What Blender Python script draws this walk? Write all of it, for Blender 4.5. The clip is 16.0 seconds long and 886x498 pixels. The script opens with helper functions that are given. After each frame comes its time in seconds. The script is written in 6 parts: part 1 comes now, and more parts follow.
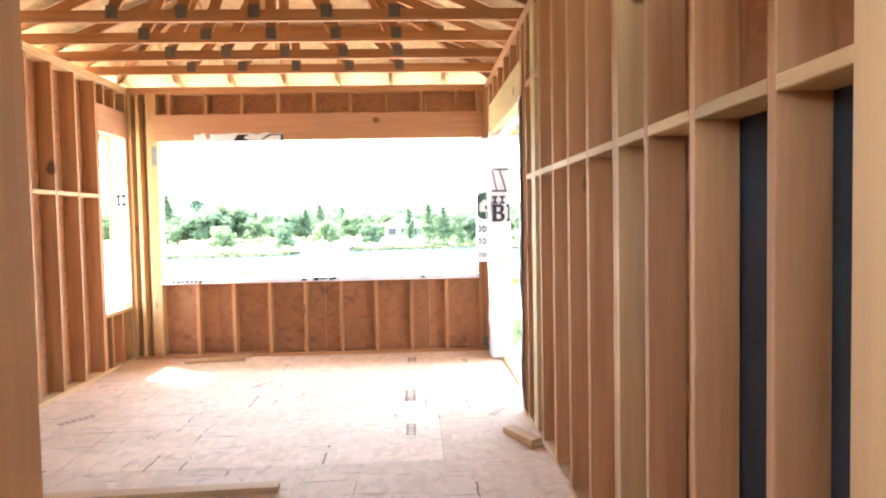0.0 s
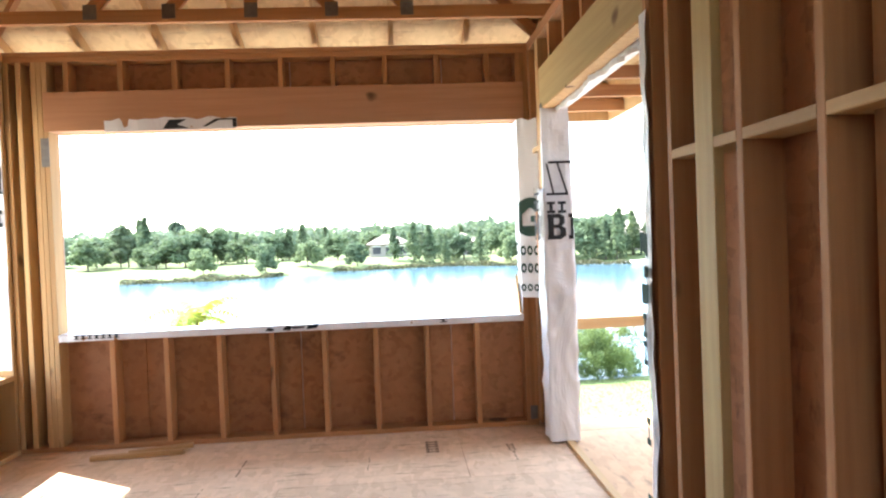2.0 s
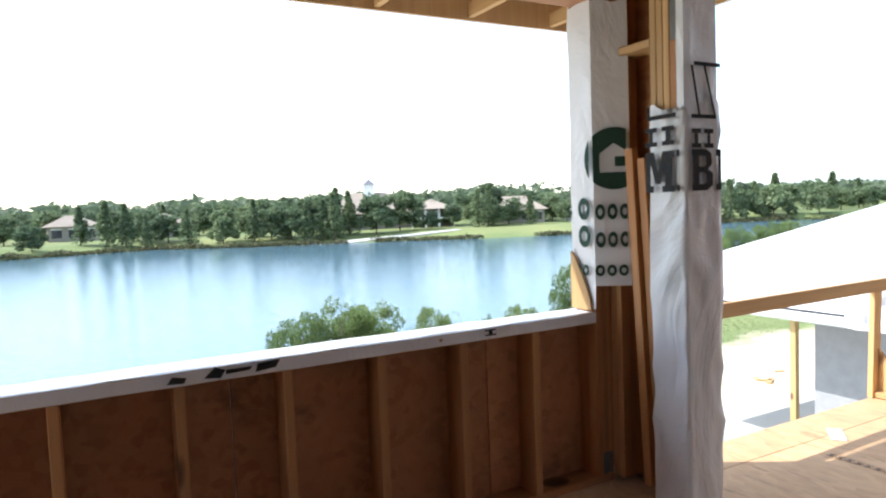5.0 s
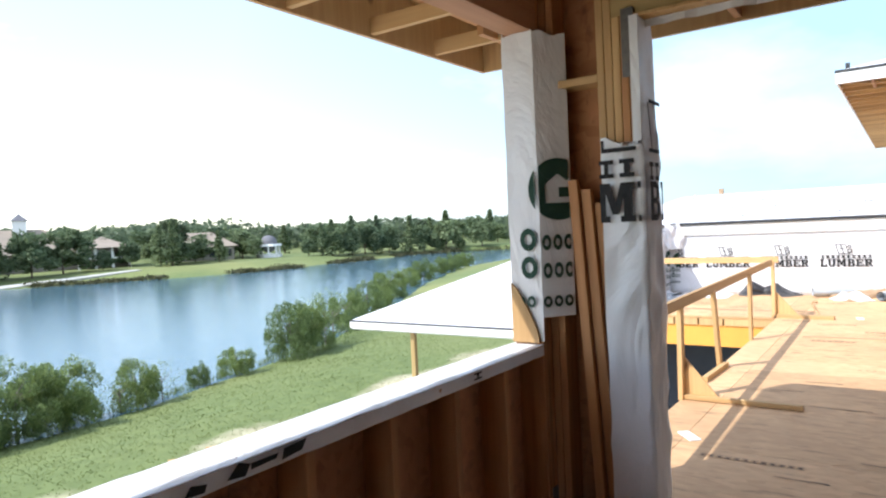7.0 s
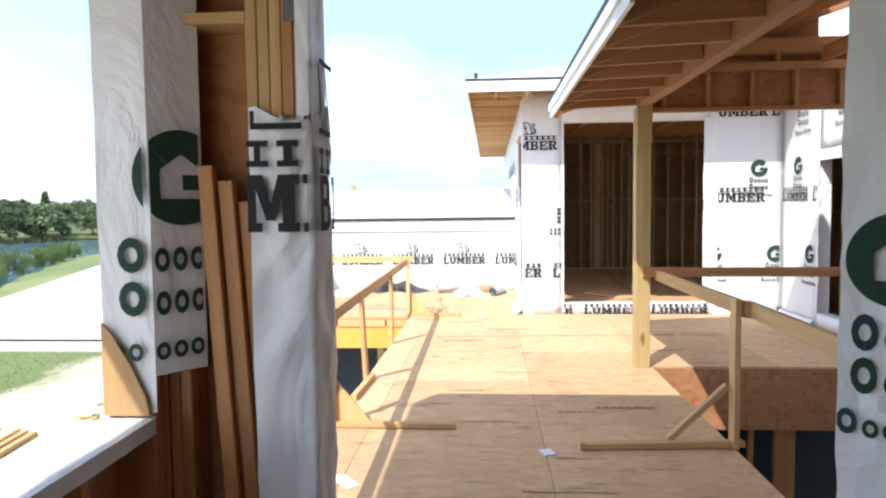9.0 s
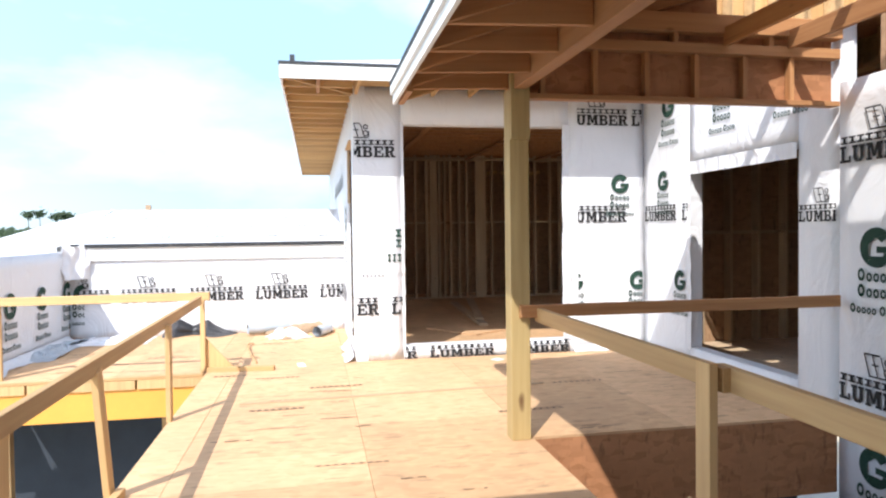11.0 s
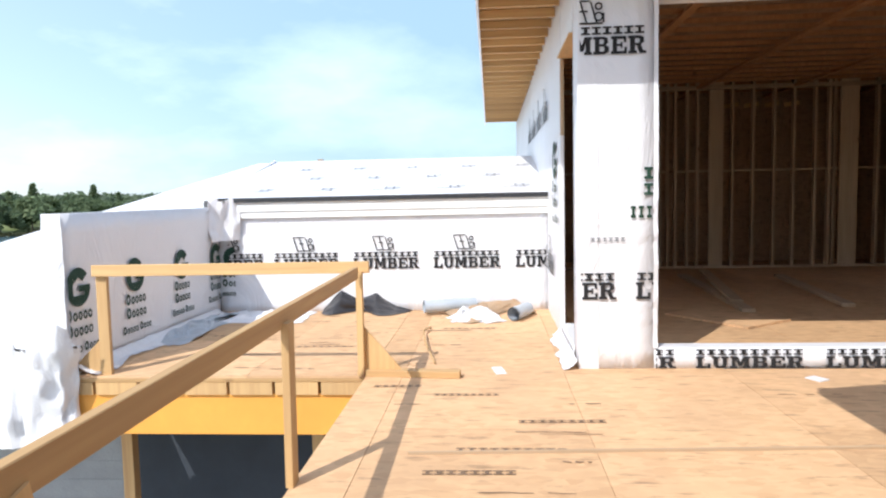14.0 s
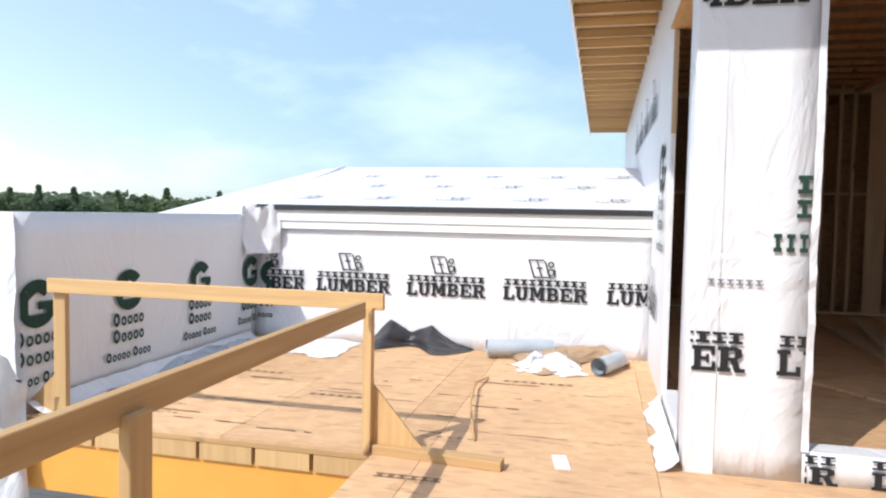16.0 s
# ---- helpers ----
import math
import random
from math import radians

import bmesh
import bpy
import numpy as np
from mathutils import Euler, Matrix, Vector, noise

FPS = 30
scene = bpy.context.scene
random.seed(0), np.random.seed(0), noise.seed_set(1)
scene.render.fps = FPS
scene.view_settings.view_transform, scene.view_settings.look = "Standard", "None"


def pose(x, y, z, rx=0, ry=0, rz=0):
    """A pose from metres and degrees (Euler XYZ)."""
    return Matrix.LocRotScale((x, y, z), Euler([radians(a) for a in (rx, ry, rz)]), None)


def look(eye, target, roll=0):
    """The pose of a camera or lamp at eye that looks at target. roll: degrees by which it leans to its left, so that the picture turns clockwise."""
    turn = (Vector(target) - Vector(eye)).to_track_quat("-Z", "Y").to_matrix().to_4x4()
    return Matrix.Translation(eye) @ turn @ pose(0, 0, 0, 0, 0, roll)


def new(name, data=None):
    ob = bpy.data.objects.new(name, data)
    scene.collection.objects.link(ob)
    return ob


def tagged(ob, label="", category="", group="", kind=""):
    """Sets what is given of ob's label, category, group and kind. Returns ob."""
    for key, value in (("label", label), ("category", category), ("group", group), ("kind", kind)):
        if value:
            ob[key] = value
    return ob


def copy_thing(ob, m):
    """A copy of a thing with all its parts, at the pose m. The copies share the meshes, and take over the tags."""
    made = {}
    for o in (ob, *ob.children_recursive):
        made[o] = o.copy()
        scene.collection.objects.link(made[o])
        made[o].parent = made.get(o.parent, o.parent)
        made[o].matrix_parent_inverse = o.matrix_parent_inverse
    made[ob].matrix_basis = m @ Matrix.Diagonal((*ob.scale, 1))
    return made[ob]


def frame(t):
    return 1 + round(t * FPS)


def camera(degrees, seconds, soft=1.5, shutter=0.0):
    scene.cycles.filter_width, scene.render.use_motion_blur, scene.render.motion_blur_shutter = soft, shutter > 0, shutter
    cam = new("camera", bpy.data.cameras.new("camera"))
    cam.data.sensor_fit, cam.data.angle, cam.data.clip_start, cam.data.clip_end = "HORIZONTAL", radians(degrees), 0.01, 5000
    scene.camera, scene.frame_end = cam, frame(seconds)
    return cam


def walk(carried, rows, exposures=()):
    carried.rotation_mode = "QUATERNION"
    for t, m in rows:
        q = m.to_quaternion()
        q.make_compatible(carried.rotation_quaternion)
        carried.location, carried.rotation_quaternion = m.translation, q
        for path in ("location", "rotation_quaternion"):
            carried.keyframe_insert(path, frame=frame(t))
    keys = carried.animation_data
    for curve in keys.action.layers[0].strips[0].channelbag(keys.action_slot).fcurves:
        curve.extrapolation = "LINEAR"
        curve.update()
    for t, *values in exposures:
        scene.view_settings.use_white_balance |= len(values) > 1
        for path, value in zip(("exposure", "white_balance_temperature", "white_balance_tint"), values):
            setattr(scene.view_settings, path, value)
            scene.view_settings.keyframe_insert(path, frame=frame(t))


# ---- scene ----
cam = camera(67.0, 16.0, soft=2.2)
EXPOSURES = [(t, stops, 6230, 10) for t, stops in ((0.0, 4.4), (1.0, 4.2), (1.5, 3.62), (2.0, 3.08), (2.5, 2.58), (3.0, 2.2), (5.5, 1.3), (7.0, 0.98), (9.0, 1.1), (10.0, 1.1), (12.5, 0.75), (14.0, 0.6), (16.0, 0.45))]
PATH = [
    (0, (-0.843, -7.719, 1.54), (-0.758, -5.722, 1.45), -1.1),
    (0.5, (-0.863, -7.116, 1.544), (-0.771, -5.121, 1.455), -2.3),
    (1, (-0.942, -6.543, 1.535), (-0.889, -4.545, 1.455), -3.2),
    (1.5, (-1.007, -5.931, 1.561), (-0.952, -3.933, 1.505), -3.4),
    (2, (-1.088, -5.332, 1.554), (-0.954, -3.337, 1.516), -2.2),
    (2.5, (-1.153, -4.743, 1.538), (-0.885, -2.761, 1.484), -3.2),
    (3, (-1.272, -4.227, 1.511), (-0.842, -2.275, 1.441), -3.3),
    (3.2, (-1.342, -4.083, 1.53), (-0.871, -2.14, 1.457), -2.9),
    (5.3, (-2.607, -2.454, 1.473), (-1.545, -0.764, 1.345), -2.2),
    (5.5, (-2.739, -2.372, 1.493), (-1.608, -0.727, 1.372), -2.3),
    (6, (-2.961, -2.11, 1.483), (-1.737, -0.532, 1.368), -3.9),
    (6.5, (-3.09, -1.805, 1.495), (-1.678, -0.392, 1.406), -3.6),
    (7, (-3.121, -1.522, 1.512), (-1.482, -0.379, 1.45), -2.8),
    (7.5, (-2.959, -1.321, 1.516), (-1.161, -0.45, 1.436), -2.8),
    (8, (-2.78, -1.212, 1.557), (-0.879, -0.598, 1.466), -2.2),
    (8.5, (-2.517, -1.121, 1.564), (-0.541, -0.828, 1.48), -1.9),
    (9, (-2.17, -1.091, 1.573), (-0.179, -0.952, 1.449), -0.7),
    (9.5, (-1.771, -1.132, 1.57), (0.226, -1.134, 1.476), -0.5),
    (10, (-1.23, -1.12, 1.552), (0.75, -1.345, 1.442), -0.9),
    (12.5, (1.079, -1.13, 1.418), (3.034, -1.547, 1.382), -0.7),
    (13, (1.548, -0.929, 1.38), (3.536, -1.124, 1.294), -1.7),
    (13.5, (2.056, -0.885, 1.348), (4.051, -0.824, 1.23), -1.6),
    (14, (2.455, -0.903, 1.345), (4.444, -0.76, 1.191), -1.2),
    (14.5, (2.867, -0.89, 1.335), (4.861, -0.924, 1.187), -0.9),
    (15, (3.25, -0.938, 1.321), (5.244, -1.044, 1.205), -1.9),
    (15.5, (3.638, -1.04, 1.315), (5.634, -0.948, 1.212), -0.3),
    (16, (3.979, -1.125, 1.316), (5.923, -0.665, 1.212), 1.1),
]
walk(cam, [(t, look(eye, target, roll)) for t, eye, target, roll in PATH],
     exposures=EXPOSURES)


# sun from the north-west of the plan, about 45 degrees high, and a sky with thin cloud
SUN_WAY = Vector((0.83, -0.53, -1.0)).normalized()
sun_data = bpy.data.lights.new("sun", "SUN")
sun_data.energy, sun_data.angle, sun_data.color = 3.1, radians(0.55), (1.0, 0.95, 0.88)
sun = new("sun", sun_data)
sun.matrix_world = look((-8.3, 5.3, 10.0), (0, 0, 0))
world = bpy.data.worlds.new("sky")
scene.world = world
world.use_nodes = True
wn = world.node_tree.nodes
wl = world.node_tree.links
sky = wn.new("ShaderNodeTexSky")
sky.sky_type, sky.sun_disc = "NISHITA", False
sky.sun_elevation, sky.sun_rotation = radians(45.4), math.atan2(-0.83, 0.53)
sky.dust_density, sky.air_density = 0.6, 1.1
sky_map = wn.new("ShaderNodeTexCoord")
cloud_map = wn.new("ShaderNodeMapping")
cloud_map.inputs["Scale"].default_value = (1.0, 1.0, 2.6)
wl.new(sky_map.outputs["Generated"], cloud_map.inputs["Vector"])
cloud = wn.new("ShaderNodeTexNoise")
cloud.inputs["Scale"].default_value, cloud.inputs["Detail"].default_value, cloud.inputs["Roughness"].default_value = 2.2, 7.0, 0.56
wl.new(cloud_map.outputs["Vector"], cloud.inputs["Vector"])
cloud_ramp = wn.new("ShaderNodeValToRGB")
cloud_ramp.color_ramp.elements[0].position, cloud_ramp.color_ramp.elements[1].position = 0.47, 0.82
cloud_ramp.color_ramp.elements[0].color, cloud_ramp.color_ramp.elements[1].color = (0.12, 0.12, 0.12, 1), (0.75, 0.75, 0.75, 1)
wl.new(cloud.outputs["Fac"], cloud_ramp.inputs["Fac"])
# away from the sun the sky is a clear blue, with thinner cloud
sky_xyz = wn.new("ShaderNodeSeparateXYZ")
wl.new(sky_map.outputs["Generated"], sky_xyz.inputs[0])
clear, thin_cloud = wn.new("ShaderNodeMapRange"), wn.new("ShaderNodeMath")
wl.new(sky_xyz.outputs["X"], clear.inputs[0])
clear.inputs[1].default_value, clear.inputs[2].default_value, clear.inputs[4].default_value = 0.6, 1.0, 0.88
clear_mix = wn.new("ShaderNodeMixRGB")
clear_mix.inputs["Color2"].default_value = (1.75, 2.85, 3.85, 1)
wl.new(clear.outputs[0], clear_mix.inputs["Fac"])
wl.new(sky.outputs["Color"], clear_mix.inputs["Color1"])
shade = wn.new("ShaderNodeMath")
shade.operation, shade.inputs[1].default_value, shade.inputs[2].default_value = "MULTIPLY_ADD", -0.75, 1.0
wl.new(clear.outputs[0], shade.inputs[0])
thin_cloud.operation = "MULTIPLY"
wl.new(cloud_ramp.outputs["Color"], thin_cloud.inputs[0])
wl.new(shade.outputs[0], thin_cloud.inputs[1])
cloud_mix = wn.new("ShaderNodeMixRGB")
cloud_mix.inputs["Color2"].default_value = (11.0, 11.7, 12.4, 1)
wl.new(thin_cloud.outputs[0], cloud_mix.inputs["Fac"])
wl.new(clear_mix.outputs["Color"], cloud_mix.inputs["Color1"])
wl.new(cloud_mix.outputs["Color"], wn["Background"].inputs["Color"])
wn["Background"].inputs["Strength"].default_value = 0.15

# ---------------- materials ----------------
def nodes_of(name, rough=0.7, metal=0.0):
    m = bpy.data.materials.new(name)
    m.use_nodes = True
    n, l = m.node_tree.nodes, m.node_tree.links
    b = n["Principled BSDF"]
    b.inputs["Roughness"].default_value, b.inputs["Metallic"].default_value = rough, metal
    return m, n, l, b


def ramp(n, l, source, stops):
    r = n.new("ShaderNodeValToRGB")
    e = r.color_ramp.elements
    while len(e) < len(stops):
        e.new(0.5)
    for k, (p, c) in enumerate(stops):
        e[k].position, e[k].color = p, (*c, 1)
    l.new(source, r.inputs["Fac"])
    return r.outputs["Color"]


def blend(n, l, a, b, fac, mode="MIX"):
    x = n.new("ShaderNodeMixRGB")
    x.blend_type = mode
    for key, v in (("Color1", a), ("Color2", b), ("Fac", fac)):
        if isinstance(v, tuple):
            x.inputs[key].default_value = (*v, 1)
        elif isinstance(v, float):
            x.inputs[key].default_value = v
        else:
            l.new(v, x.inputs[key])
    return x.outputs["Color"]


def noise_of(n, l, scale, detail=3.0, stretch=(1, 1, 1), space="Object", rough=0.55, shift=False):
    t = n.new("ShaderNodeTexCoord")
    mp = n.new("ShaderNodeMapping")
    mp.inputs["Scale"].default_value = stretch
    if space == "World":
        g = n.new("ShaderNodeNewGeometry")
        l.new(g.outputs["Position"], mp.inputs["Vector"])
    else:
        l.new(t.outputs[space], mp.inputs["Vector"])
    if shift:
        o = n.new("ShaderNodeObjectInfo")
        c = n.new("ShaderNodeCombineXYZ")
        k = n.new("ShaderNodeMath")
        k.operation = "MULTIPLY"
        k.inputs[1].default_value = 37.0
        l.new(o.outputs["Random"], k.inputs[0])
        for a in range(3):
            l.new(k.outputs[0], c.inputs[a])
        l.new(c.outputs[0], mp.inputs["Location"])
    x = n.new("ShaderNodeTexNoise")
    x.inputs["Scale"].default_value, x.inputs["Detail"].default_value, x.inputs["Roughness"].default_value = scale, detail, rough
    l.new(mp.outputs["Vector"], x.inputs["Vector"])
    return x.outputs["Fac"]


def bump_of(n, l, b, height, strength, dist=0.01):
    u = n.new("ShaderNodeBump")
    u.inputs["Strength"].default_value, u.inputs["Distance"].default_value = strength, dist
    l.new(height, u.inputs["Height"])
    l.new(u.outputs["Normal"], b.inputs["Normal"])


def lumber_mat(name, light, dark, knot=(0.12, 0.055, 0.02)):
    """Sawn softwood, grain along the piece's own z."""
    m, n, l, b = nodes_of(name, 0.72)
    grain = noise_of(n, l, 26.0, 4.0, (1, 1, 0.045), shift=True)
    broad = noise_of(n, l, 3.2, 2.0, (1, 1, 0.25), shift=True)
    knots = noise_of(n, l, 5.0, 1.0, (1, 1, 0.55), shift=True)
    c = ramp(n, l, grain, [(0.3, dark), (0.62, light)])
    c = blend(n, l, c, tuple(v * 0.72 for v in light), broad, "MIX")
    k = ramp(n, l, knots, [(0.0, (0, 0, 0)), (0.735, (0, 0, 0)), (0.79, (1, 1, 1))])
    c = blend(n, l, c, knot, k)
    o = n.new("ShaderNodeObjectInfo")
    tone = ramp(n, l, o.outputs["Random"], [(0.0, (0.80, 0.76, 0.70)), (0.5, (0.95, 0.93, 0.90)), (1.0, (1.12, 1.10, 1.06))])
    c = blend(n, l, c, tone, 1.0, "MULTIPLY")
    l.new(c, b.inputs["Base Color"])
    bump_of(n, l, b, grain, 0.25, 0.004)
    return m


def osb_mat(name, light, dark, stain, amount=0.5, run=(0.55, 3.2, 1)):
    """Strand board or ply subfloor: flakes, long stains and grey wear."""
    m, n, l, b = nodes_of(name, 0.8)
    v = n.new("ShaderNodeTexVoronoi")
    v.inputs["Scale"].default_value = 24.0
    g = n.new("ShaderNodeNewGeometry")
    mp = n.new("ShaderNodeMapping")
    mp.inputs["Scale"].default_value = (1.0, 0.45, 1.0)
    wob = noise_of(n, l, 9.0, 2.0, space="World")
    l.new(g.outputs["Position"], mp.inputs["Vector"])
    l.new(mp.outputs["Vector"], v.inputs["Vector"])
    sep = n.new("ShaderNodeSeparateColor")
    l.new(v.outputs["Color"], sep.inputs[0])
    c = ramp(n, l, sep.outputs[0], [(0.0, dark), (0.45, light), (1.0, tuple(min(1, q * 1.12) for q in light))])
    c = blend(n, l, c, tuple(q * 0.8 for q in light), wob)
    big = noise_of(n, l, 0.75, 4.0, (1, 1.5, 1), space="World")
    s1 = ramp(n, l, big, [(0.47, (0, 0, 0)), (0.68, (amount, amount, amount))])
    c = blend(n, l, c, stain, s1)
    streak = noise_of(n, l, 5.5, 6.0, run, space="World", rough=0.68)
    s2 = ramp(n, l, streak, [(0.565, (0, 0, 0)), (0.68, (min(1.0, amount * 1.5),) * 3)])
    c = blend(n, l, c, tuple(q * 0.42 for q in stain), s2)
    o = n.new("ShaderNodeObjectInfo")
    tone = ramp(n, l, o.outputs["Random"], [(0.0, (0.86, 0.84, 0.80)), (1.0, (1.08, 1.07, 1.06))])
    c = blend(n, l, c, tone, 1.0, "MULTIPLY")
    l.new(c, b.inputs["Base Color"])
    fine = noise_of(n, l, 60.0, 3.0, space="World")
    bump_of(n, l, b, fine, 0.22, 0.005)
    return m


def plain_mat(name, base, rough=0.6, scale=6.0, vary=0.15, metal=0.0, bump=0.1):
    m, n, l, b = nodes_of(name, rough, metal)
    f = noise_of(n, l, scale, 4.0)
    f2 = noise_of(n, l, scale * 7, 3.0)
    c = ramp(n, l, f, [(0.3, tuple(q * (1 - vary) for q in base)), (0.7, tuple(min(1, q * (1 + vary * 0.5)) for q in base))])
    c = blend(n, l, c, tuple(q * (1 - vary * 0.6) for q in base), f2)
    l.new(c, b.inputs["Base Color"])
    bump_of(n, l, b, f2, bump, 0.01)
    return m


def wrap_mat(name, base):
    """Woven plastic house wrap with creases and dusty patches."""
    m, n, l, b = nodes_of(name, 0.45)
    crease = noise_of(n, l, 2.2, 5.0, (1.0, 1.0, 0.5), space="World", rough=0.5)
    crease.node.inputs["Distortion"].default_value = 1.6
    sharp = n.new("ShaderNodeMath")
    sharp.operation = "PINGPONG"
    sharp.inputs[1].default_value = 0.11
    l.new(crease, sharp.inputs[0])
    crease = sharp.outputs[0]
    dirt = noise_of(n, l, 0.9, 3.0, space="World")
    c = ramp(n, l, dirt, [(0.35, tuple(q * 0.93 for q in base)), (0.7, base)])
    l.new(c, b.inputs["Base Color"])
    bump_of(n, l, b, crease, 0.5, 0.09)
    return m


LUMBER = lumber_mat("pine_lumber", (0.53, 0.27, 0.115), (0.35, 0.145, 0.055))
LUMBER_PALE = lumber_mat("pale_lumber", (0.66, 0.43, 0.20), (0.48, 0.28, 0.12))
LUMBER_GREEN = lumber_mat("treated_lumber", (0.54, 0.40, 0.18), (0.38, 0.26, 0.10))
LUMBER_GREY = lumber_mat("dusty_stud_lumber", (0.56, 0.42, 0.28), (0.43, 0.31, 0.20))
BEAM = lumber_mat("laminated_beam", (0.53, 0.275, 0.145), (0.41, 0.195, 0.095))
LVL = plain_mat("orange_beam_face", (0.80, 0.36, 0.06), 0.55, 3.0, 0.12)
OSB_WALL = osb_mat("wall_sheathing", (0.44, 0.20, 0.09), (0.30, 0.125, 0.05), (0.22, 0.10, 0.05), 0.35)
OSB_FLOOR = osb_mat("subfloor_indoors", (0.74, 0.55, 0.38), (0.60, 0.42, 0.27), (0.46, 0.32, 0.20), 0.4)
OSB_DECK = osb_mat("subfloor_outdoors", (0.70, 0.445, 0.245), (0.59, 0.355, 0.185), (0.46, 0.29, 0.165), 0.42, (2.6, 0.5, 1))
OSB_ROOF = osb_mat("roof_sheathing", (0.62, 0.43, 0.22), (0.48, 0.31, 0.15), (0.40, 0.25, 0.12), 0.3)
WRAP = wrap_mat("house_wrap", (0.76, 0.76, 0.78))
# sheathing inside the wing, with the indoor shade mixed into its brown
OSB_SHADE = osb_mat("shade_brown_sheathing", (0.42, 0.26, 0.15), (0.31, 0.18, 0.10), (0.22, 0.13, 0.08), 0.4)
MEMBRANE = wrap_mat("roof_underlay", (0.72, 0.72, 0.74))
INK = plain_mat("black_print", (0.018, 0.018, 0.02), 0.85, 20.0, 0.3)
INK_GREEN = plain_mat("green_print", (0.014, 0.050, 0.032), 0.85, 20.0, 0.25)
INK_GREY = plain_mat("grey_print", (0.22, 0.23, 0.25), 0.8, 20.0, 0.2)
STEEL = plain_mat("galvanised_steel", (0.20, 0.19, 0.18), 0.6, 30.0, 0.35, 0.6)
FASCIA = plain_mat("white_fascia_paint", (0.80, 0.80, 0.78), 0.5, 3.0, 0.06)
DRIP = plain_mat("dark_drip_edge", (0.022, 0.024, 0.028), 0.6, 4.0, 0.2)
BLOCK = plain_mat("concrete_block", (0.33, 0.34, 0.35), 0.9, 5.0, 0.18, 0, 0.5)
SLAB = plain_mat("concrete_slab", (0.50, 0.49, 0.46), 0.85, 0.8, 0.2, 0, 0.3)
# near-black blue-grey, also used for the shade below the deck
DARK = plain_mat("near_black_board", (0.035, 0.045, 0.06), 0.8, 3.0, 0.3)
BLACK_FELT = plain_mat("black_felt", (0.03, 0.03, 0.035), 0.38, 8.0, 0.3)
PLASTIC = plain_mat("pale_blue_foil", (0.44, 0.49, 0.54), 0.35, 5.0, 0.2)
CARD = plain_mat("brown_paper", (0.42, 0.29, 0.18), 0.8, 6.0, 0.25)
WALLPAINT = plain_mat("pale_house_wall", (0.27, 0.245, 0.21), 0.8, 0.5, 0.1)
TILE_ROOF = plain_mat("tan_roof_tiles", (0.30, 0.25, 0.20), 0.85, 0.8, 0.18, 0, 0.5)
GREY_ROOF = plain_mat("grey_roof", (0.16, 0.16, 0.18), 0.8, 0.8, 0.2)
GLASS_DARK = plain_mat("dark_window_glass", (0.03, 0.035, 0.045), 0.12, 2.0, 0.2, 0, 0.0)
BARK = plain_mat("bark", (0.10, 0.075, 0.055), 0.95, 6.0, 0.3, 0, 0.6)
TWIG = plain_mat("grey_twigs", (0.24, 0.21, 0.18), 0.95, 6.0, 0.25)


def leaf_mat(name, a, b_col):
    m, n, l, b = nodes_of(name, 0.75)
    g = n.new("ShaderNodeNewGeometry")
    c = ramp(n, l, g.outputs["Random Per Island"], [(0.0, a), (1.0, b_col)])
    o = n.new("ShaderNodeObjectInfo")
    tone = ramp(n, l, o.outputs["Random"], [(0.0, (0.75, 0.8, 0.8)), (1.0, (1.2, 1.15, 1.0))])
    c = blend(n, l, c, tone, 1.0, "MULTIPLY")
    l.new(c, b.inputs["Base Color"])
    tr = n.new("ShaderNodeBsdfTranslucent")
    l.new(c, tr.inputs["Color"])
    mx = n.new("ShaderNodeMixShader")
    mx.inputs["Fac"].default_value = 0.42
    l.new(b.outputs[0], mx.inputs[1])
    l.new(tr.outputs[0], mx.inputs[2])
    l.new(mx.outputs[0], n["Material Output"].inputs["Surface"])
    return m


LEAF = leaf_mat("tree_leaves", (0.085, 0.13, 0.07), (0.19, 0.245, 0.135))
LEAF_DARK = leaf_mat("pine_needles", (0.085, 0.12, 0.08), (0.15, 0.195, 0.12))
INK_FADED = plain_mat("faded_stamp", (0.23, 0.145, 0.085), 0.8, 12.0, 0.4)
LEAF_BUSH = leaf_mat("shrub_leaves", (0.10, 0.15, 0.055), (0.24, 0.31, 0.12))
REED = leaf_mat("reed_leaves", (0.07, 0.075, 0.035), (0.16, 0.15, 0.07))
LEAF_YELLOW = leaf_mat("palm_leaves", (0.16, 0.22, 0.03), (0.40, 0.42, 0.07))
GRASS = leaf_mat("grass_blades", (0.115, 0.152, 0.045), (0.16, 0.20, 0.064))


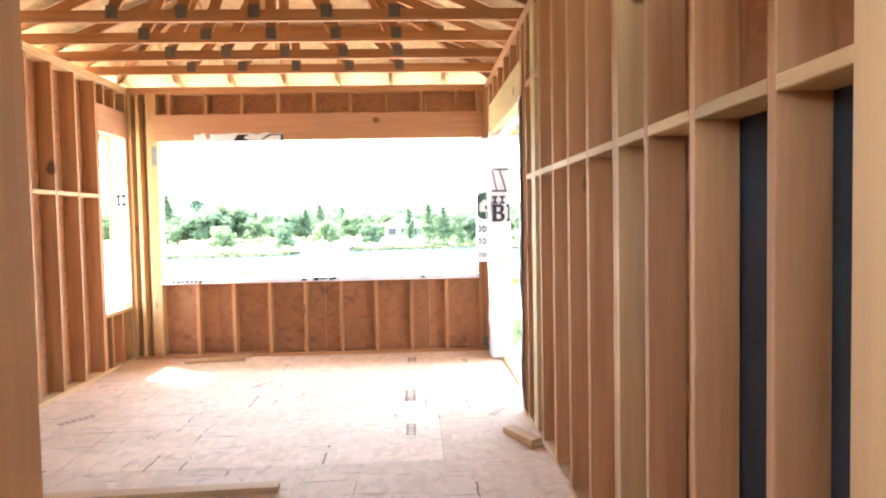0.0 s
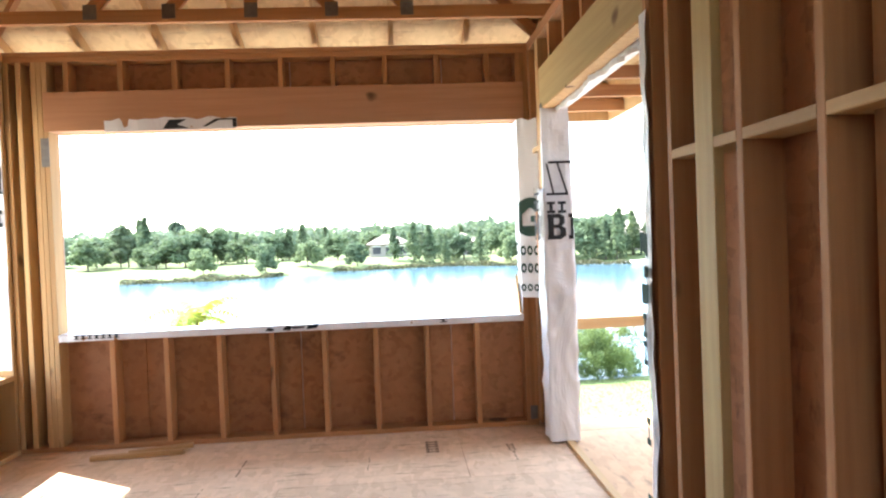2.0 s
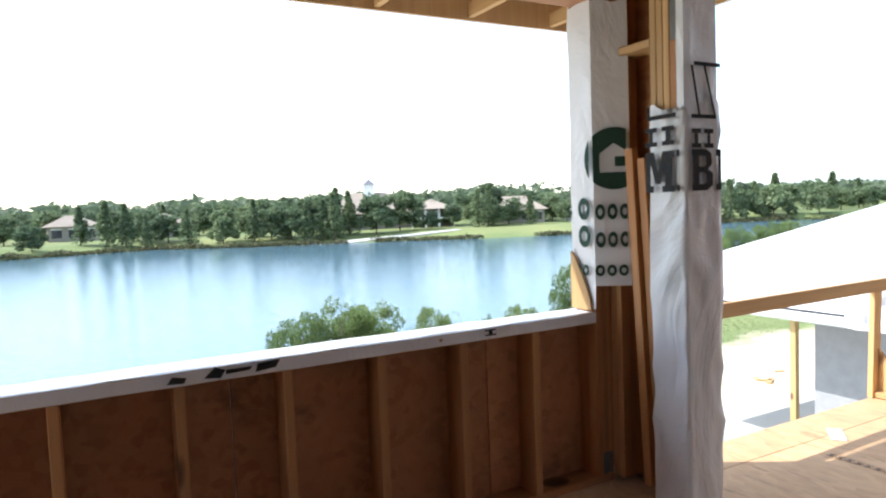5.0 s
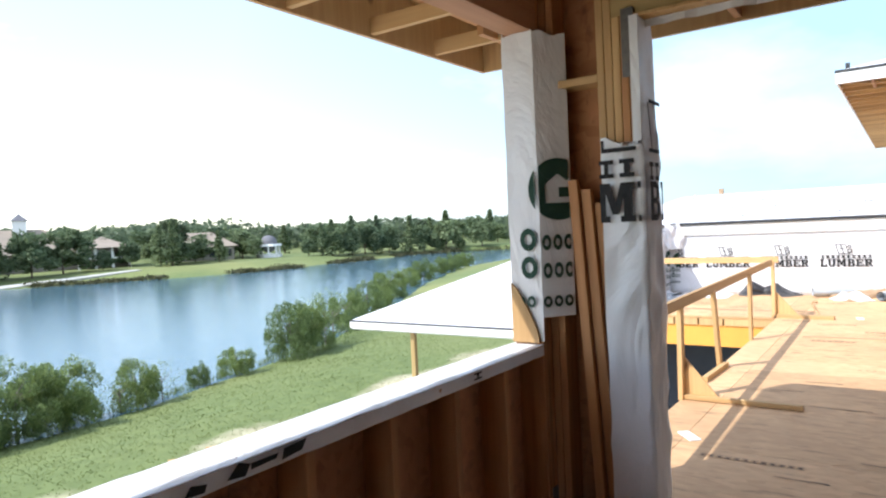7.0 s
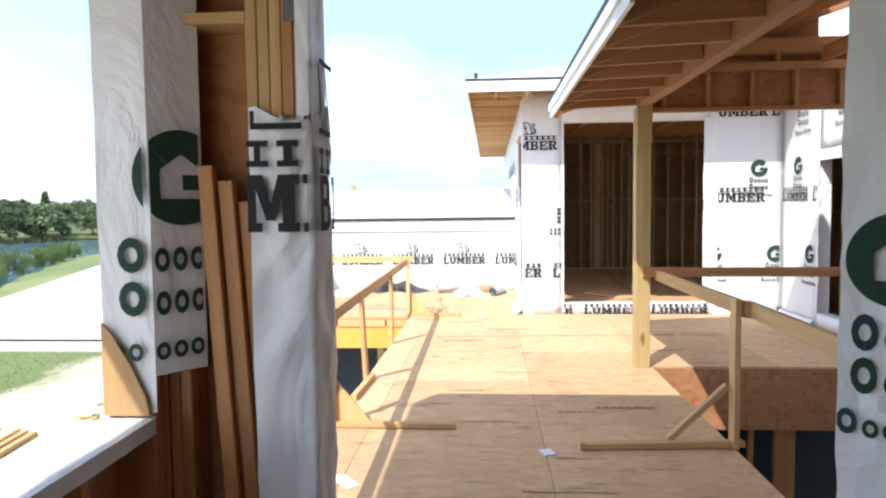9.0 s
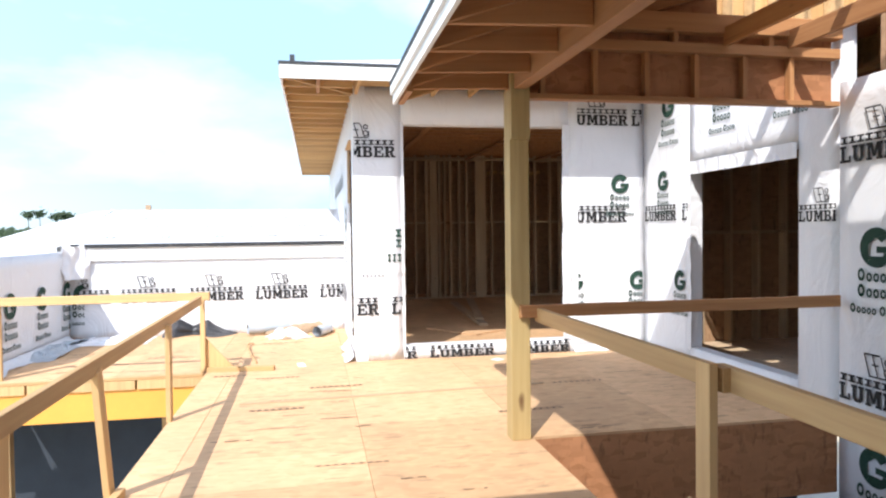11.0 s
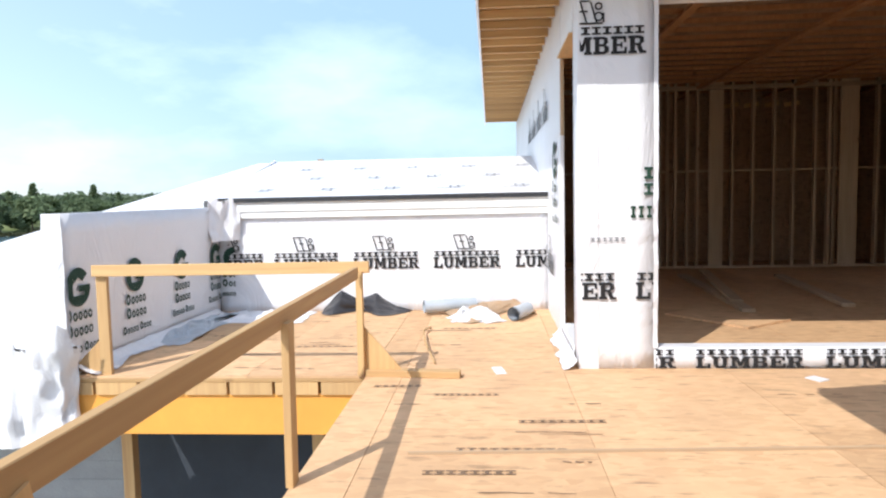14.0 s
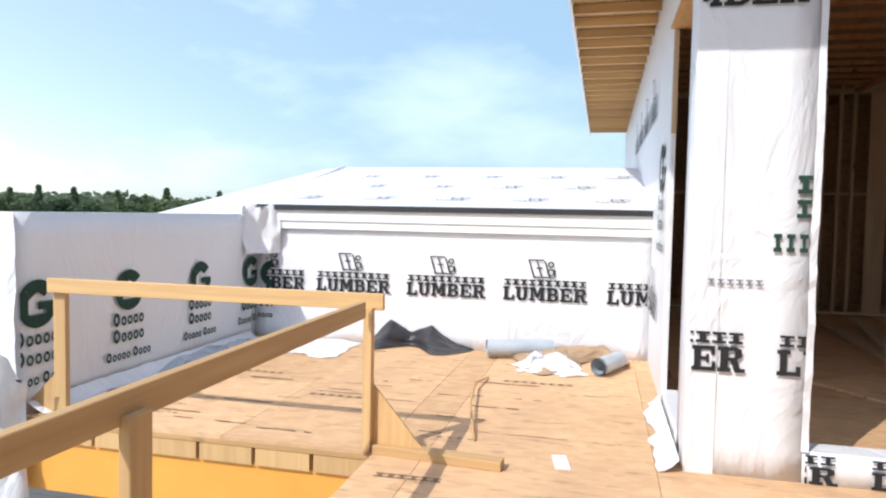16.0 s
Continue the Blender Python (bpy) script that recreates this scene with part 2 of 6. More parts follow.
def ground_mat():
    m, n, l, b = nodes_of("grass_and_sand", 0.95)
    g = n.new("ShaderNodeNewGeometry")
    xyz = n.new("ShaderNodeSeparateXYZ")
    l.new(g.outputs["Position"], xyz.inputs[0])
    f1 = noise_of(n, l, 0.25, 5.0, space="World")
    f2 = noise_of(n, l, 2.2, 4.0, space="World")
    grass = ramp(n, l, f2, [(0.3, (0.105, 0.142, 0.043)), (0.7, (0.145, 0.185, 0.058))])
    grass = blend(n, l, grass, (0.25, 0.25, 0.09), ramp(n, l, noise_of(n, l, 0.045, 3.0, space="World"), [(0.45, (0, 0, 0)), (0.7, (0.6, 0.6, 0.6))]))
    sand = ramp(n, l, f2, [(0.3, (0.52, 0.43, 0.30)), (0.7, (0.66, 0.58, 0.44))])
    a = n.new("ShaderNodeMath")
    a.operation = "MULTIPLY_ADD"
    a.inputs[1].default_value, a.inputs[2].default_value = 6.0, -3.0
    l.new(f1, a.inputs[0])
    s = n.new("ShaderNodeMath")
    s.operation = "ADD"
    l.new(xyz.outputs["Y"], s.inputs[0])
    l.new(a.outputs[0], s.inputs[1])
    d = n.new("ShaderNodeMapRange")
    d.inputs[1].default_value, d.inputs[2].default_value = 11.6, 13.0
    l.new(s.outputs[0], d.inputs[0])
    c = blend(n, l, sand, grass, d.outputs[0])
    l.new(c, b.inputs["Base Color"])
    bump_of(n, l, b, f2, 0.2, 0.06)
    return m


GROUND = ground_mat()


def water_mat():
    m, n, l, b = nodes_of("lake_water", 0.11)
    b.inputs["Base Color"].default_value = (0.075, 0.145, 0.19, 1)
    b.inputs["IOR"].default_value = 1.33
    w = noise_of(n, l, 1.3, 4.0, (1.0, 2.2, 1), space="World", rough=0.6)
    bump_of(n, l, b, w, 0.35, 0.09)
    return m


WATER = water_mat()

# ---------------- building helpers ----------------
def obj(name, bm, mat, parent=None, matrix=None, smooth=False):
    me = bpy.data.meshes.new(name)
    bm.to_mesh(me)
    bm.free()
    if mat:
        me.materials.append(mat)
    if smooth:
        for p in me.polygons:
            p.use_smooth = True
    ob = new(name, me)
    m = matrix or Matrix()
    if parent:
        ob.parent = parent
        m = base_of(parent).inverted() @ m
    ob.matrix_basis = m
    return ob


def base_of(ob):
    m = ob.matrix_basis.copy()
    while ob.parent:
        ob = ob.parent
        m = ob.matrix_basis @ m
    return m


def part(name, bm, mat, parent, label="", matrix=None, smooth=False):
    ob = obj(name, bm, mat, parent, matrix, smooth)
    return tagged(ob, label)


def thing(name, base, label, category, group="", kind=""):
    e = new(name)
    e.empty_display_size = 0.1
    e.matrix_basis = Matrix.Translation(base)
    return tagged(e, label, category, group, kind)


def add_box(bm, x0, x1, y0, y1, z0, z1, m=None):
    v = [bm.verts.new(Vector(c) if m is None else m @ Vector(c)) for c in
         ((x0, y0, z0), (x1, y0, z0), (x1, y1, z0), (x0, y1, z0), (x0, y0, z1), (x1, y0, z1), (x1, y1, z1), (x0, y1, z1))]
    for f in ((3, 2, 1, 0), (4, 5, 6, 7), (0, 1, 5, 4), (1, 2, 6, 5), (2, 3, 7, 6), (3, 0, 4, 7)):
        bm.faces.new([v[k] for k in f])


def box(x0, x1, y0, y1, z0, z1):
    bm = bmesh.new()
    add_box(bm, min(x0, x1), max(x0, x1), min(y0, y1), max(y0, y1), min(z0, z1), max(z0, z1))
    return bm


LUMBER_MESHES = {}


def lumber_mesh(w, d, length, mat):
    """A sawn board with eased edges, its length along z, centred."""
    key = (round(w, 3), round(d, 3), round(length, 3), mat.name)
    if key not in LUMBER_MESHES:
        c = min(0.003, w * 0.12)
        a, b, h = w / 2, d / 2, length / 2
        ring = ((a - c, -b), (a, -b + c), (a, b - c), (a - c, b), (-a + c, b), (-a, b - c), (-a, -b + c), (-a + c, -b))
        verts = [(x, y, z) for z in (-h, h) for x, y in ring]
        faces = [(k, (k + 1) % 8, 8 + (k + 1) % 8, 8 + k) for k in range(8)] + [tuple(range(7, -1, -1)), tuple(range(8, 16))]
        me = bpy.data.meshes.new("board")
        me.from_pydata(verts, [], faces)
        me.materials.append(mat)
        LUMBER_MESHES[key] = me
    return LUMBER_MESHES[key]


def lumber(name, p, q, w, d, parent, mat=None, side=None, label=""):
    """A board from p to q. w is its size along side (a world direction), d across that."""
    p, q = Vector(p), Vector(q)
    z = (q - p).normalized()
    s = Vector(side) if side else (Vector((1, 0, 0)) if abs(z.x) < 0.9 else Vector((0, 1, 0)))
    x = (s - z * s.dot(z)).normalized()
    y = z.cross(x)
    m = Matrix((x, y, z)).transposed().to_4x4()
    m.translation = (p + q) / 2
    ob = new(name, lumber_mesh(w, d, (q - p).length, mat or LUMBER))
    if parent:
        ob.parent = parent
        m = base_of(parent).inverted() @ m
    ob.matrix_basis = m
    return tagged(ob, label)


def slab_mesh(corners, thick):
    """A flat slab under a planar polygon of corners (top side, counter-clockwise from above)."""
    bm = bmesh.new()
    pts = [Vector(c) for c in corners]
    nrm = (pts[1] - pts[0]).cross(pts[2] - pts[0]).normalized()
    top = [bm.verts.new(p) for p in pts]
    low = [bm.verts.new(p - nrm * thick) for p in pts]
    bm.faces.new(top)
    bm.faces.new(low[::-1])
    k = len(pts)
    for a in range(k):
        bm.faces.new((top[a], low[a], low[(a + 1) % k], top[(a + 1) % k]))
    return bm


def sheet(profile, z0, z1, amp=0.006, step=0.05, seed=0, ragged=0.0, thick=0.002):
    """Loose wrap hung on a run of plan points, with creases."""
    pts = []
    for (ax, ay), (bx, by) in zip(profile, profile[1:]):
        run = math.hypot(bx - ax, by - ay)
        k = max(1, round(run / step))
        for j in range(k):
            pts.append((ax + (bx - ax) * j / k, ay + (by - ay) * j / k))
    pts.append(profile[-1])
    rows = max(2, round((z1 - z0) / step))
    bm = bmesh.new()
    grid = []
    for r in range(rows + 1):
        line = []
        for c, (x, y) in enumerate(pts):
            ax, ay = pts[max(0, c - 1)]
            bx, by = pts[min(len(pts) - 1, c + 1)]
            tx, ty = bx - ax, by - ay
            ln = math.hypot(tx, ty) or 1
            z = z0 + (z1 - z0) * r / rows
            if r == rows and ragged:
                z += ragged * noise.noise((x * 9 + seed, y * 9, 3.1))
            d = amp * (noise.noise((x * 7 + seed, y * 7, z * 2.2)) + 0.5 * noise.noise((x * 17, y * 17 + seed, z * 6))) + min(amp, 0.014) * 0.9 * (0.5 - 2.2 * abs(noise.noise(((x + y) * 8 + z * 3.5 + seed, z * 2.6 - (x + y) * 6, 0.7))))
            line.append(bm.verts.new((x + d * ty / ln, y - d * tx / ln, z)))
        grid.append(line)
    for r in range(rows):
        for c in range(len(pts) - 1):
            bm.faces.new((grid[r][c], grid[r][c + 1], grid[r + 1][c + 1], grid[r + 1][c]))
    return bm


def cut(poly, limit, keep_low):
    """The part of a plane outline below or above a limit along its first axis."""
    out = []
    for (a, b), (c, d) in zip(poly, poly[1:] + poly[:1]):
        inside = (a <= limit) if keep_low else (a >= limit)
        nxt = (c <= limit) if keep_low else (c >= limit)
        if inside:
            out.append((a, b))
        if inside != nxt:
            t = (limit - a) / (c - a)
            out.append((limit, b + t * (d - b)))
    return out


def print_mesh(marks, origin, u, v, lift=0.004, clip=None):
    """Flat printed marks: each a run of plane points (a, b) along u and v from origin."""
    bm = bmesh.new()
    if clip:
        marks = [cut(cut(list(p), clip[1], True), clip[0], False) for p in marks]
        marks = [p for p in marks if len(p) > 2]
    o, u, v = Vector(origin), Vector(u), Vector(v)
    nrm = u.cross(v).normalized()
    for k, poly in enumerate(marks):
        vs = [bm.verts.new(o + u * a + v * b + nrm * (lift + 0.00012 * (k % 9))) for a, b in poly]
        bm.faces.new(vs)
    return bm


def bar(a, b, w, h):
    return [(a, b), (a + w, b), (a + w, b + h), (a, b + h)]


def letters(a, b, count, w, h, gap=0.2):
    """A line of print as plain upright bars with flat ends."""
    out = []
    rl = random.Random(int(a * 977 + b * 331 + count))
    for k in range(count):
        s = w * (1 - gap * 0.8)
        x, q = a + k * w, h * 0.24
        c = s * rl.uniform(0.28, 0.5)
        out += [bar(x + (s - c) / 2, b + q, c, h - 2 * q), bar(x, b, s, q), bar(x, b + h - q, s, q)]
    return out


def soft_letters(a, b, count, w, h, tall=True):
    """A line of print as plain rings, the first one taller."""
    out = []
    for k in range(count):
        first = tall and k == 0
        hh = h if first else h * 0.70
        cx, cy = a + (k + (0.5 if first else 0.68 if tall else 0.45)) * w, b + hh / 2
        rx, ry = w * (0.54 if first else 0.42), hh / 2
        n, f = 12, 0.46
        for j in range(n):
            p, q = 2 * math.pi * j / n, 2 * math.pi * (j + 1) / n
            out.append([(cx + rx * f * math.cos(p), cy + ry * f * math.sin(p)), (cx + rx * math.cos(p), cy + ry * math.sin(p)),
                        (cx + rx * math.cos(q), cy + ry * math.sin(q)), (cx + rx * f * math.cos(q), cy + ry * f * math.sin(q))])
    return out


def run_of(outer, inner):
    return [[inner[k], outer[k], outer[k + 1], inner[k + 1]] for k in range(len(outer) - 1)]


UPPER_BOWL = run_of([(0.66, 1.0), (0.88, 0.90), (0.90, 0.64), (0.66, 0.45)], [(0.58, 0.84), (0.64, 0.80), (0.64, 0.64), (0.58, 0.58)])
LOWER_BOWL = run_of([(0.68, 0.56), (0.95, 0.42), (0.95, 0.13), (0.68, 0.0)], [(0.60, 0.43), (0.67, 0.37), (0.67, 0.21), (0.60, 0.16)])
STEM = [bar(0.1, 0, 0.28, 1.0), bar(0, 0, 0.5, 0.16), bar(0, 0.84, 0.4, 0.16)]
# heavy slab letters in a unit square
SLAB_LETTERS = {
    "L": (0.86, [bar(0.12, 0, 0.30, 1.0), bar(0, 0.84, 0.56, 0.16), bar(0, 0, 1.0, 0.17), bar(0.80, 0.17, 0.20, 0.22)]),
    "U": (1.0, [bar(0.10, 0.27, 0.26, 0.73), bar(0.64, 0.27, 0.26, 0.73), bar(0, 0.84, 0.46, 0.16), bar(0.54, 0.84, 0.46, 0.16),
                [(0.10, 0.27), (0.28, 0), (0.44, 0.17), (0.36, 0.27)], [(0.28, 0), (0.72, 0), (0.56, 0.17), (0.44, 0.17)], [(0.72, 0), (0.90, 0.27), (0.64, 0.27), (0.56, 0.17)]]),
    "M": (1.2, [bar(0.08, 0, 0.18, 1.0), bar(0.70, 0, 0.22, 1.0), bar(0, 0, 0.36, 0.16), bar(0.62, 0, 0.38, 0.16), bar(0, 0.84, 0.3, 0.16), bar(0.7, 0.84, 0.3, 0.16),
                [(0.42, 0.2), (0.58, 0.2), (0.38, 1.0), (0.18, 1.0)], [(0.42, 0.2), (0.58, 0.2), (0.82, 1.0), (0.64, 1.0)]]),
    "B": (0.96, STEM + [bar(0.36, 0.84, 0.3, 0.16), bar(0.36, 0.44, 0.3, 0.14), bar(0.36, 0, 0.32, 0.16)] + UPPER_BOWL + LOWER_BOWL),
    "E": (0.92, STEM + [bar(0.36, 0.84, 0.6, 0.16), bar(0.36, 0, 0.64, 0.16), bar(0.36, 0.43, 0.26, 0.14), bar(0.60, 0.33, 0.12, 0.34), bar(0.80, 0.64, 0.16, 0.2), bar(0.84, 0.16, 0.16, 0.22)]),
    "R": (1.02, STEM + [bar(0.36, 0.84, 0.3, 0.16), bar(0.36, 0.44, 0.3, 0.14)] + UPPER_BOWL + [[(0.64, 0), (0.9, 0), (0.72, 0.5), (0.46, 0.5)], bar(0.64, 0, 0.38, 0.15)]),
}


def word_mesh(text, a, b, w, h, origin, u, v, lift=0.004, clip=None):
    """A heavy printed word, w wide and h high, cut to clip along u."""
    gap = 0.07
    total = sum(SLAB_LETTERS[c][0] for c in text) + gap * (len(text) - 1)
    x, marks = 0.0, []
    for c in text:
        wide, shapes = SLAB_LETTERS[c]
        marks += [[(a + (x + px * wide) / total * w, b + py * h) for px, py in shape] for shape in shapes]
        x += wide + gap
    return print_mesh(marks, origin, u, v, lift, clip)


def ring_marks(cx, cy, r, w=0.42, a0=38, a1=345):
    """A heavy open ring round the outline of a house, with a bar into it."""
    house_in = [(0.0, 0.50), (-0.46, 0.16), (-0.46, -0.44), (0.46, -0.44), (0.46, 0.16)]

    def inner(t):
        dx, dy, best = math.cos(t), math.sin(t), 0.4
        for (ax, ay), (bx, by) in zip(house_in, house_in[1:] + house_in[:1]):
            ex, ey = bx - ax, by - ay
            det = dx * ey - dy * ex
            if abs(det) > 1e-9:
                k, f = (ax * ey - ay * ex) / det, (ax * dy - ay * dx) / det
                if k > 0 and -1e-6 <= f <= 1.000001:
                    best = k
        return (cx + r * best * dx, cy + r * best * dy)

    out = []
    k = 28
    for j in range(k):
        p, q = radians(a0 + (a1 - a0) * j / k), radians(a0 + (a1 - a0) * (j + 1) / k)
        out.append([inner(p), (cx + r * math.cos(p), cy + r * math.sin(p)), (cx + r * math.cos(q), cy + r * math.sin(q)), inner(q)])
    out.append(bar(cx + r * 0.02, cy - r * 0.26, r * 0.97, r * 0.32))
    return out


def lumber_mark(a, b, s=1.0):
    """The black stamp of the wrap: an outlined sign above a line of bars; the word stands below it."""
    out = letters(a + 0.01 * s, b + 0.145 * s, 10, 0.079 * s, 0.058 * s, 0.2)
    x, y, t, h = a + 0.24 * s, b + 0.235 * s, 0.013 * s, 0.15 * s
    for k in range(3):
        xx = x + k * 0.075 * s
        out.append([(xx, y + h), (xx + t, y + h), (xx + 0.045 * s + t, y), (xx + 0.045 * s, y)])
    out += [bar(x, y + h, 0.15 * s, t), bar(x + 0.045 * s, y - t, 0.20 * s, t), bar(x + 0.245 * s, y, t, h * 0.45), bar(x + 0.075 * s, y + h * 0.5, 0.06 * s, t)]
    for cy, r in ((y + h * 0.78, 0.030 * s), (y + h * 0.28, 0.036 * s)):
        for j in range(10):
            p, q = 0.2 * math.pi * j, 0.2 * math.pi * (j + 1)
            out.append([(x + 0.215 * s + f * math.cos(c), cy + f * math.sin(c)) for f, c in ((r - t, p), (r, p), (r, q), (r - t, q))])
    return out


def guard_mark(a, b, s=1.0):
    """The green round sign above two short lines of bars; returns (sign, lines)."""
    sign = ring_marks(a + 0.14 * s, b + 0.33 * s, 0.125 * s)
    lines = soft_letters(a + 0.0 * s, b + 0.115 * s, 5, 0.053 * s, 0.085 * s) + soft_letters(a + 0.0 * s, b + 0.015 * s, 5, 0.053 * s, 0.085 * s)
    lines += soft_letters(a - 0.06 * s, b - 0.09 * s, 5, 0.040 * s, 0.062 * s) + soft_letters(a + 0.17 * s, b - 0.09 * s, 4, 0.040 * s, 0.062 * s)
    return sign, lines


def stamp(parent, kind, origin, u, v, spots, s=1.0, clip=None):
    for a, b in spots:
        if kind == "lumber":
            part("printed_mark", print_mesh(lumber_mark(a, b, s), origin, u, v, 0.004, clip), INK, parent)
            part("printed_word", word_mesh("LUMBER", a, b, 0.8 * s, 0.13 * s, origin, u, v, 0.004, clip), INK, parent)
        elif kind == "line":
            part("printed_mark", print_mesh(letters(a + 0.01 * s, b + 0.145 * s, 10, 0.079 * s, 0.058 * s, 0.2), origin, u, v, 0.004, clip), INK, parent)
            part("printed_word", word_mesh("LUMBER", a, b, 0.8 * s, 0.13 * s, origin, u, v, 0.004, clip), INK, parent)
        else:
            sign, lines = guard_mark(a, b, s)
            part("printed_sign", print_mesh(sign, origin, u, v, 0.004, clip), INK_GREEN, parent)
            part("printed_line", print_mesh(lines, origin, u, v, 0.004, clip), INK_GREEN, parent)


def floor_panels(parent, x0, x1, y0, y1, ztop, mat, ox=0.0, oy=0.0, along_x=True, name="plywood_panel", gap=0.003):
    lx, ly = (2.44, 1.22) if along_x else (1.22, 2.44)
    row = 0
    y = oy + math.floor((y0 - oy) / ly) * ly
    while y < y1:
        x = ox + math.floor((x0 - ox) / lx) * lx - (lx / 2 if (round((y - oy) / ly) % 2) else 0)
        while x < x1:
            a, b, c, d = max(x, x0), min(x + lx, x1), max(y, y0), min(y + ly, y1)
            if b - a > 0.02 and d - c > 0.02:
                w, h = b - a - gap, d - c - gap
                dz = 0.0015 * random.random()
                part(name, box(a + gap / 2, a + gap / 2 + w, c + gap / 2, c + gap / 2 + h, ztop - 0.019, ztop - dz), mat, parent)
            x += lx
        y += ly


# ---------------- the framed room ----------------
NOG = 1.84
PLATE = 3.0
W, D = 0.038, 0.14


def structure(name, label, category):
    return thing(name, (0, 0, 0), label, category, kind="structure")


floor = structure("floor", "worn strand board subfloor with dark stains and stamps", "floor")
floor_panels(floor, -4.34, 0.15, -9.6, 0.15, 0.0, OSB_FLOOR, -4.34, 0.15)
part("floor_core", box(-4.36, 0.15, -9.6, 0.16, -0.38, -0.021), LUMBER, floor)

# north wall: wide window opening above a low stud wall
wall_n = structure("wall_north", "open stud wall with a wide unglazed window opening", "wall")
WX0, WX1, SILL, HEAD = -3.72, -0.10, 0.90, 2.47
lumber("bottom_plate", (-4.2, 0.07, 0.019), (0.0, 0.07, 0.019), D, W, wall_n, side=(0, 1, 0))
lumber("sill_plate", (WX0, 0.07, SILL - 0.035), (WX1, 0.07, SILL - 0.035), D, W, wall_n, side=(0, 1, 0))
for k in range(9):
    x = -0.50 - 0.4064 * k + 0.019
    if x > WX0:
        lumber("stud", (x, 0.07, W), (x, 0.07, SILL - 0.054), W, D, wall_n)
for x in (-0.081, -0.043, -0.002 - 0.016, WX0 - 0.019, WX0 - 0.057, WX0 - 0.095, -3.93, -4.02):
    lumber("king_stud", (x, 0.07, W), (x, 0.07, PLATE), W - 0.001, D, wall_n, LUMBER if x > -3 else LUMBER_PALE)
lumber("header", (WX0 - 0.03, 0.067, HEAD + 0.15), (WX1 + 0.06, 0.067, HEAD + 0.15), D + 0.006, 0.30, wall_n, BEAM, side=(0, 1, 0))
for k in range(11):
    x = -0.12 - 0.4064 * k + 0.2
    if -3.9 < x < -0.05:
        lumber("cripple_stud", (x, 0.07, HEAD + 0.30), (x, 0.07, PLATE), W, D, wall_n)
for z in (PLATE + 0.019, PLATE + 0.058):
    lumber("top_plate", (-4.34, 0.07, z), (0.14, 0.07, z), D, W, wall_n, side=(0, 1, 0))
for a, b, c, d in ((-4.34, 0.15, -0.4, SILL - 0.02), (-4.34, 0.15, HEAD + 0.02, PLATE + 0.1), (-4.34, WX0, SILL - 0.02, HEAD + 0.02), (WX1, 0.15, SILL - 0.02, HEAD + 0.02)):
    x = a
    while x < b - 0.01:
        e = min(x + 1.22, b)
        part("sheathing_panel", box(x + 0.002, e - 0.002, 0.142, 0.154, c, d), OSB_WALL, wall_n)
        x = e
part("sill_wrap", sheet([(-3.72, -0.004), (-0.10, -0.004)], SILL - 0.05, SILL + 0.0, 0.006, 0.06, 3), WRAP, wall_n)
bm = bmesh.new()
k = 60
rows = []
for j in range(k + 1):
    x = WX0 + (WX1 - WX0) * j / k
    rows.append([bm.verts.new((x, yy, SILL + 0.003 + 0.007 * abs(noise.noise((x * 5, yy * 20, 1.0))))) for yy in (-0.008, 0.03, 0.09, 0.17)])
for j in range(k):
    for c in range(3):
        bm.faces.new((rows[j][c], rows[j + 1][c], rows[j + 1][c + 1], rows[j][c + 1]))
part("sill_cover", bm, WRAP, wall_n, "white wrap folded over the sill")
part("head_wrap", sheet([(-3.3, -0.01), (-2.3, -0.01)], HEAD - 0.015, HEAD + 0.075, 0.006, 0.05, 5, 0.03), WRAP, wall_n)
part("printed_mark", print_mesh([[(0, 0.0), (0.05, 0.07), (0.18, 0.07), (0.11, 0.03), (0.2, 0.0)], [(0.3, 0.01), (0.33, 0.01), (0.45, 0.07), (0.4, 0.07)], [(0.4, 0.058), (0.55, 0.058), (0.55, 0.07), (0.4, 0.07)], [(0.53, 0), (0.56, 0), (0.56, 0.07), (0.53, 0.07)]],
                            (-2.86, -0.016, HEAD - 0.005), (1, 0, 0), (0, 0, 1), 0.004), INK, wall_n)
jam = part("jamb_wrap", sheet([(WX1 - 0.005, -0.012), (WX1 - 0.006, 0.16)], SILL + 0.02, HEAD + 0.0, 0.006, 0.025, 9, 0.02), WRAP, wall_n, smooth=True)
part("jamb_fold", sheet([(WX1 - 0.006, -0.012), (-0.012, -0.085), (0.035, -0.125)], SILL + 0.14, HEAD - 0.02, 0.003, 0.025, 19, 0.05), WRAP, wall_n, smooth=True)
FU = Vector((0.088, -0.073, 0)).normalized()
part("printed_sign", print_mesh(ring_marks(0.190, 1.68, 0.155, 0.40), (WX1 - 0.012, 0.07, 0), (0, -1, 0), (0, 0, 1), 0.008, (-0.085, 0.07)), INK_GREEN, wall_n)
part("printed_sign", print_mesh(ring_marks(0.105, 1.68, 0.155, 0.40), (WX1 - 0.008, -0.012, 0), FU, (0, 0, 1), 0.010, (0.0, 0.165)), INK_GREEN, wall_n)
part("printed_line", print_mesh(soft_letters(0.005, 1.375, 3, 0.06, 0.115, False) + soft_letters(0.005, 1.235, 3, 0.06, 0.115, False) + soft_letters(0.0, 1.09, 3, 0.058, 0.085, False), (WX1 - 0.008, -0.012, 0), FU, (0, 0, 1), 0.010, (0.0, 0.165)), INK_GREEN, wall_n)
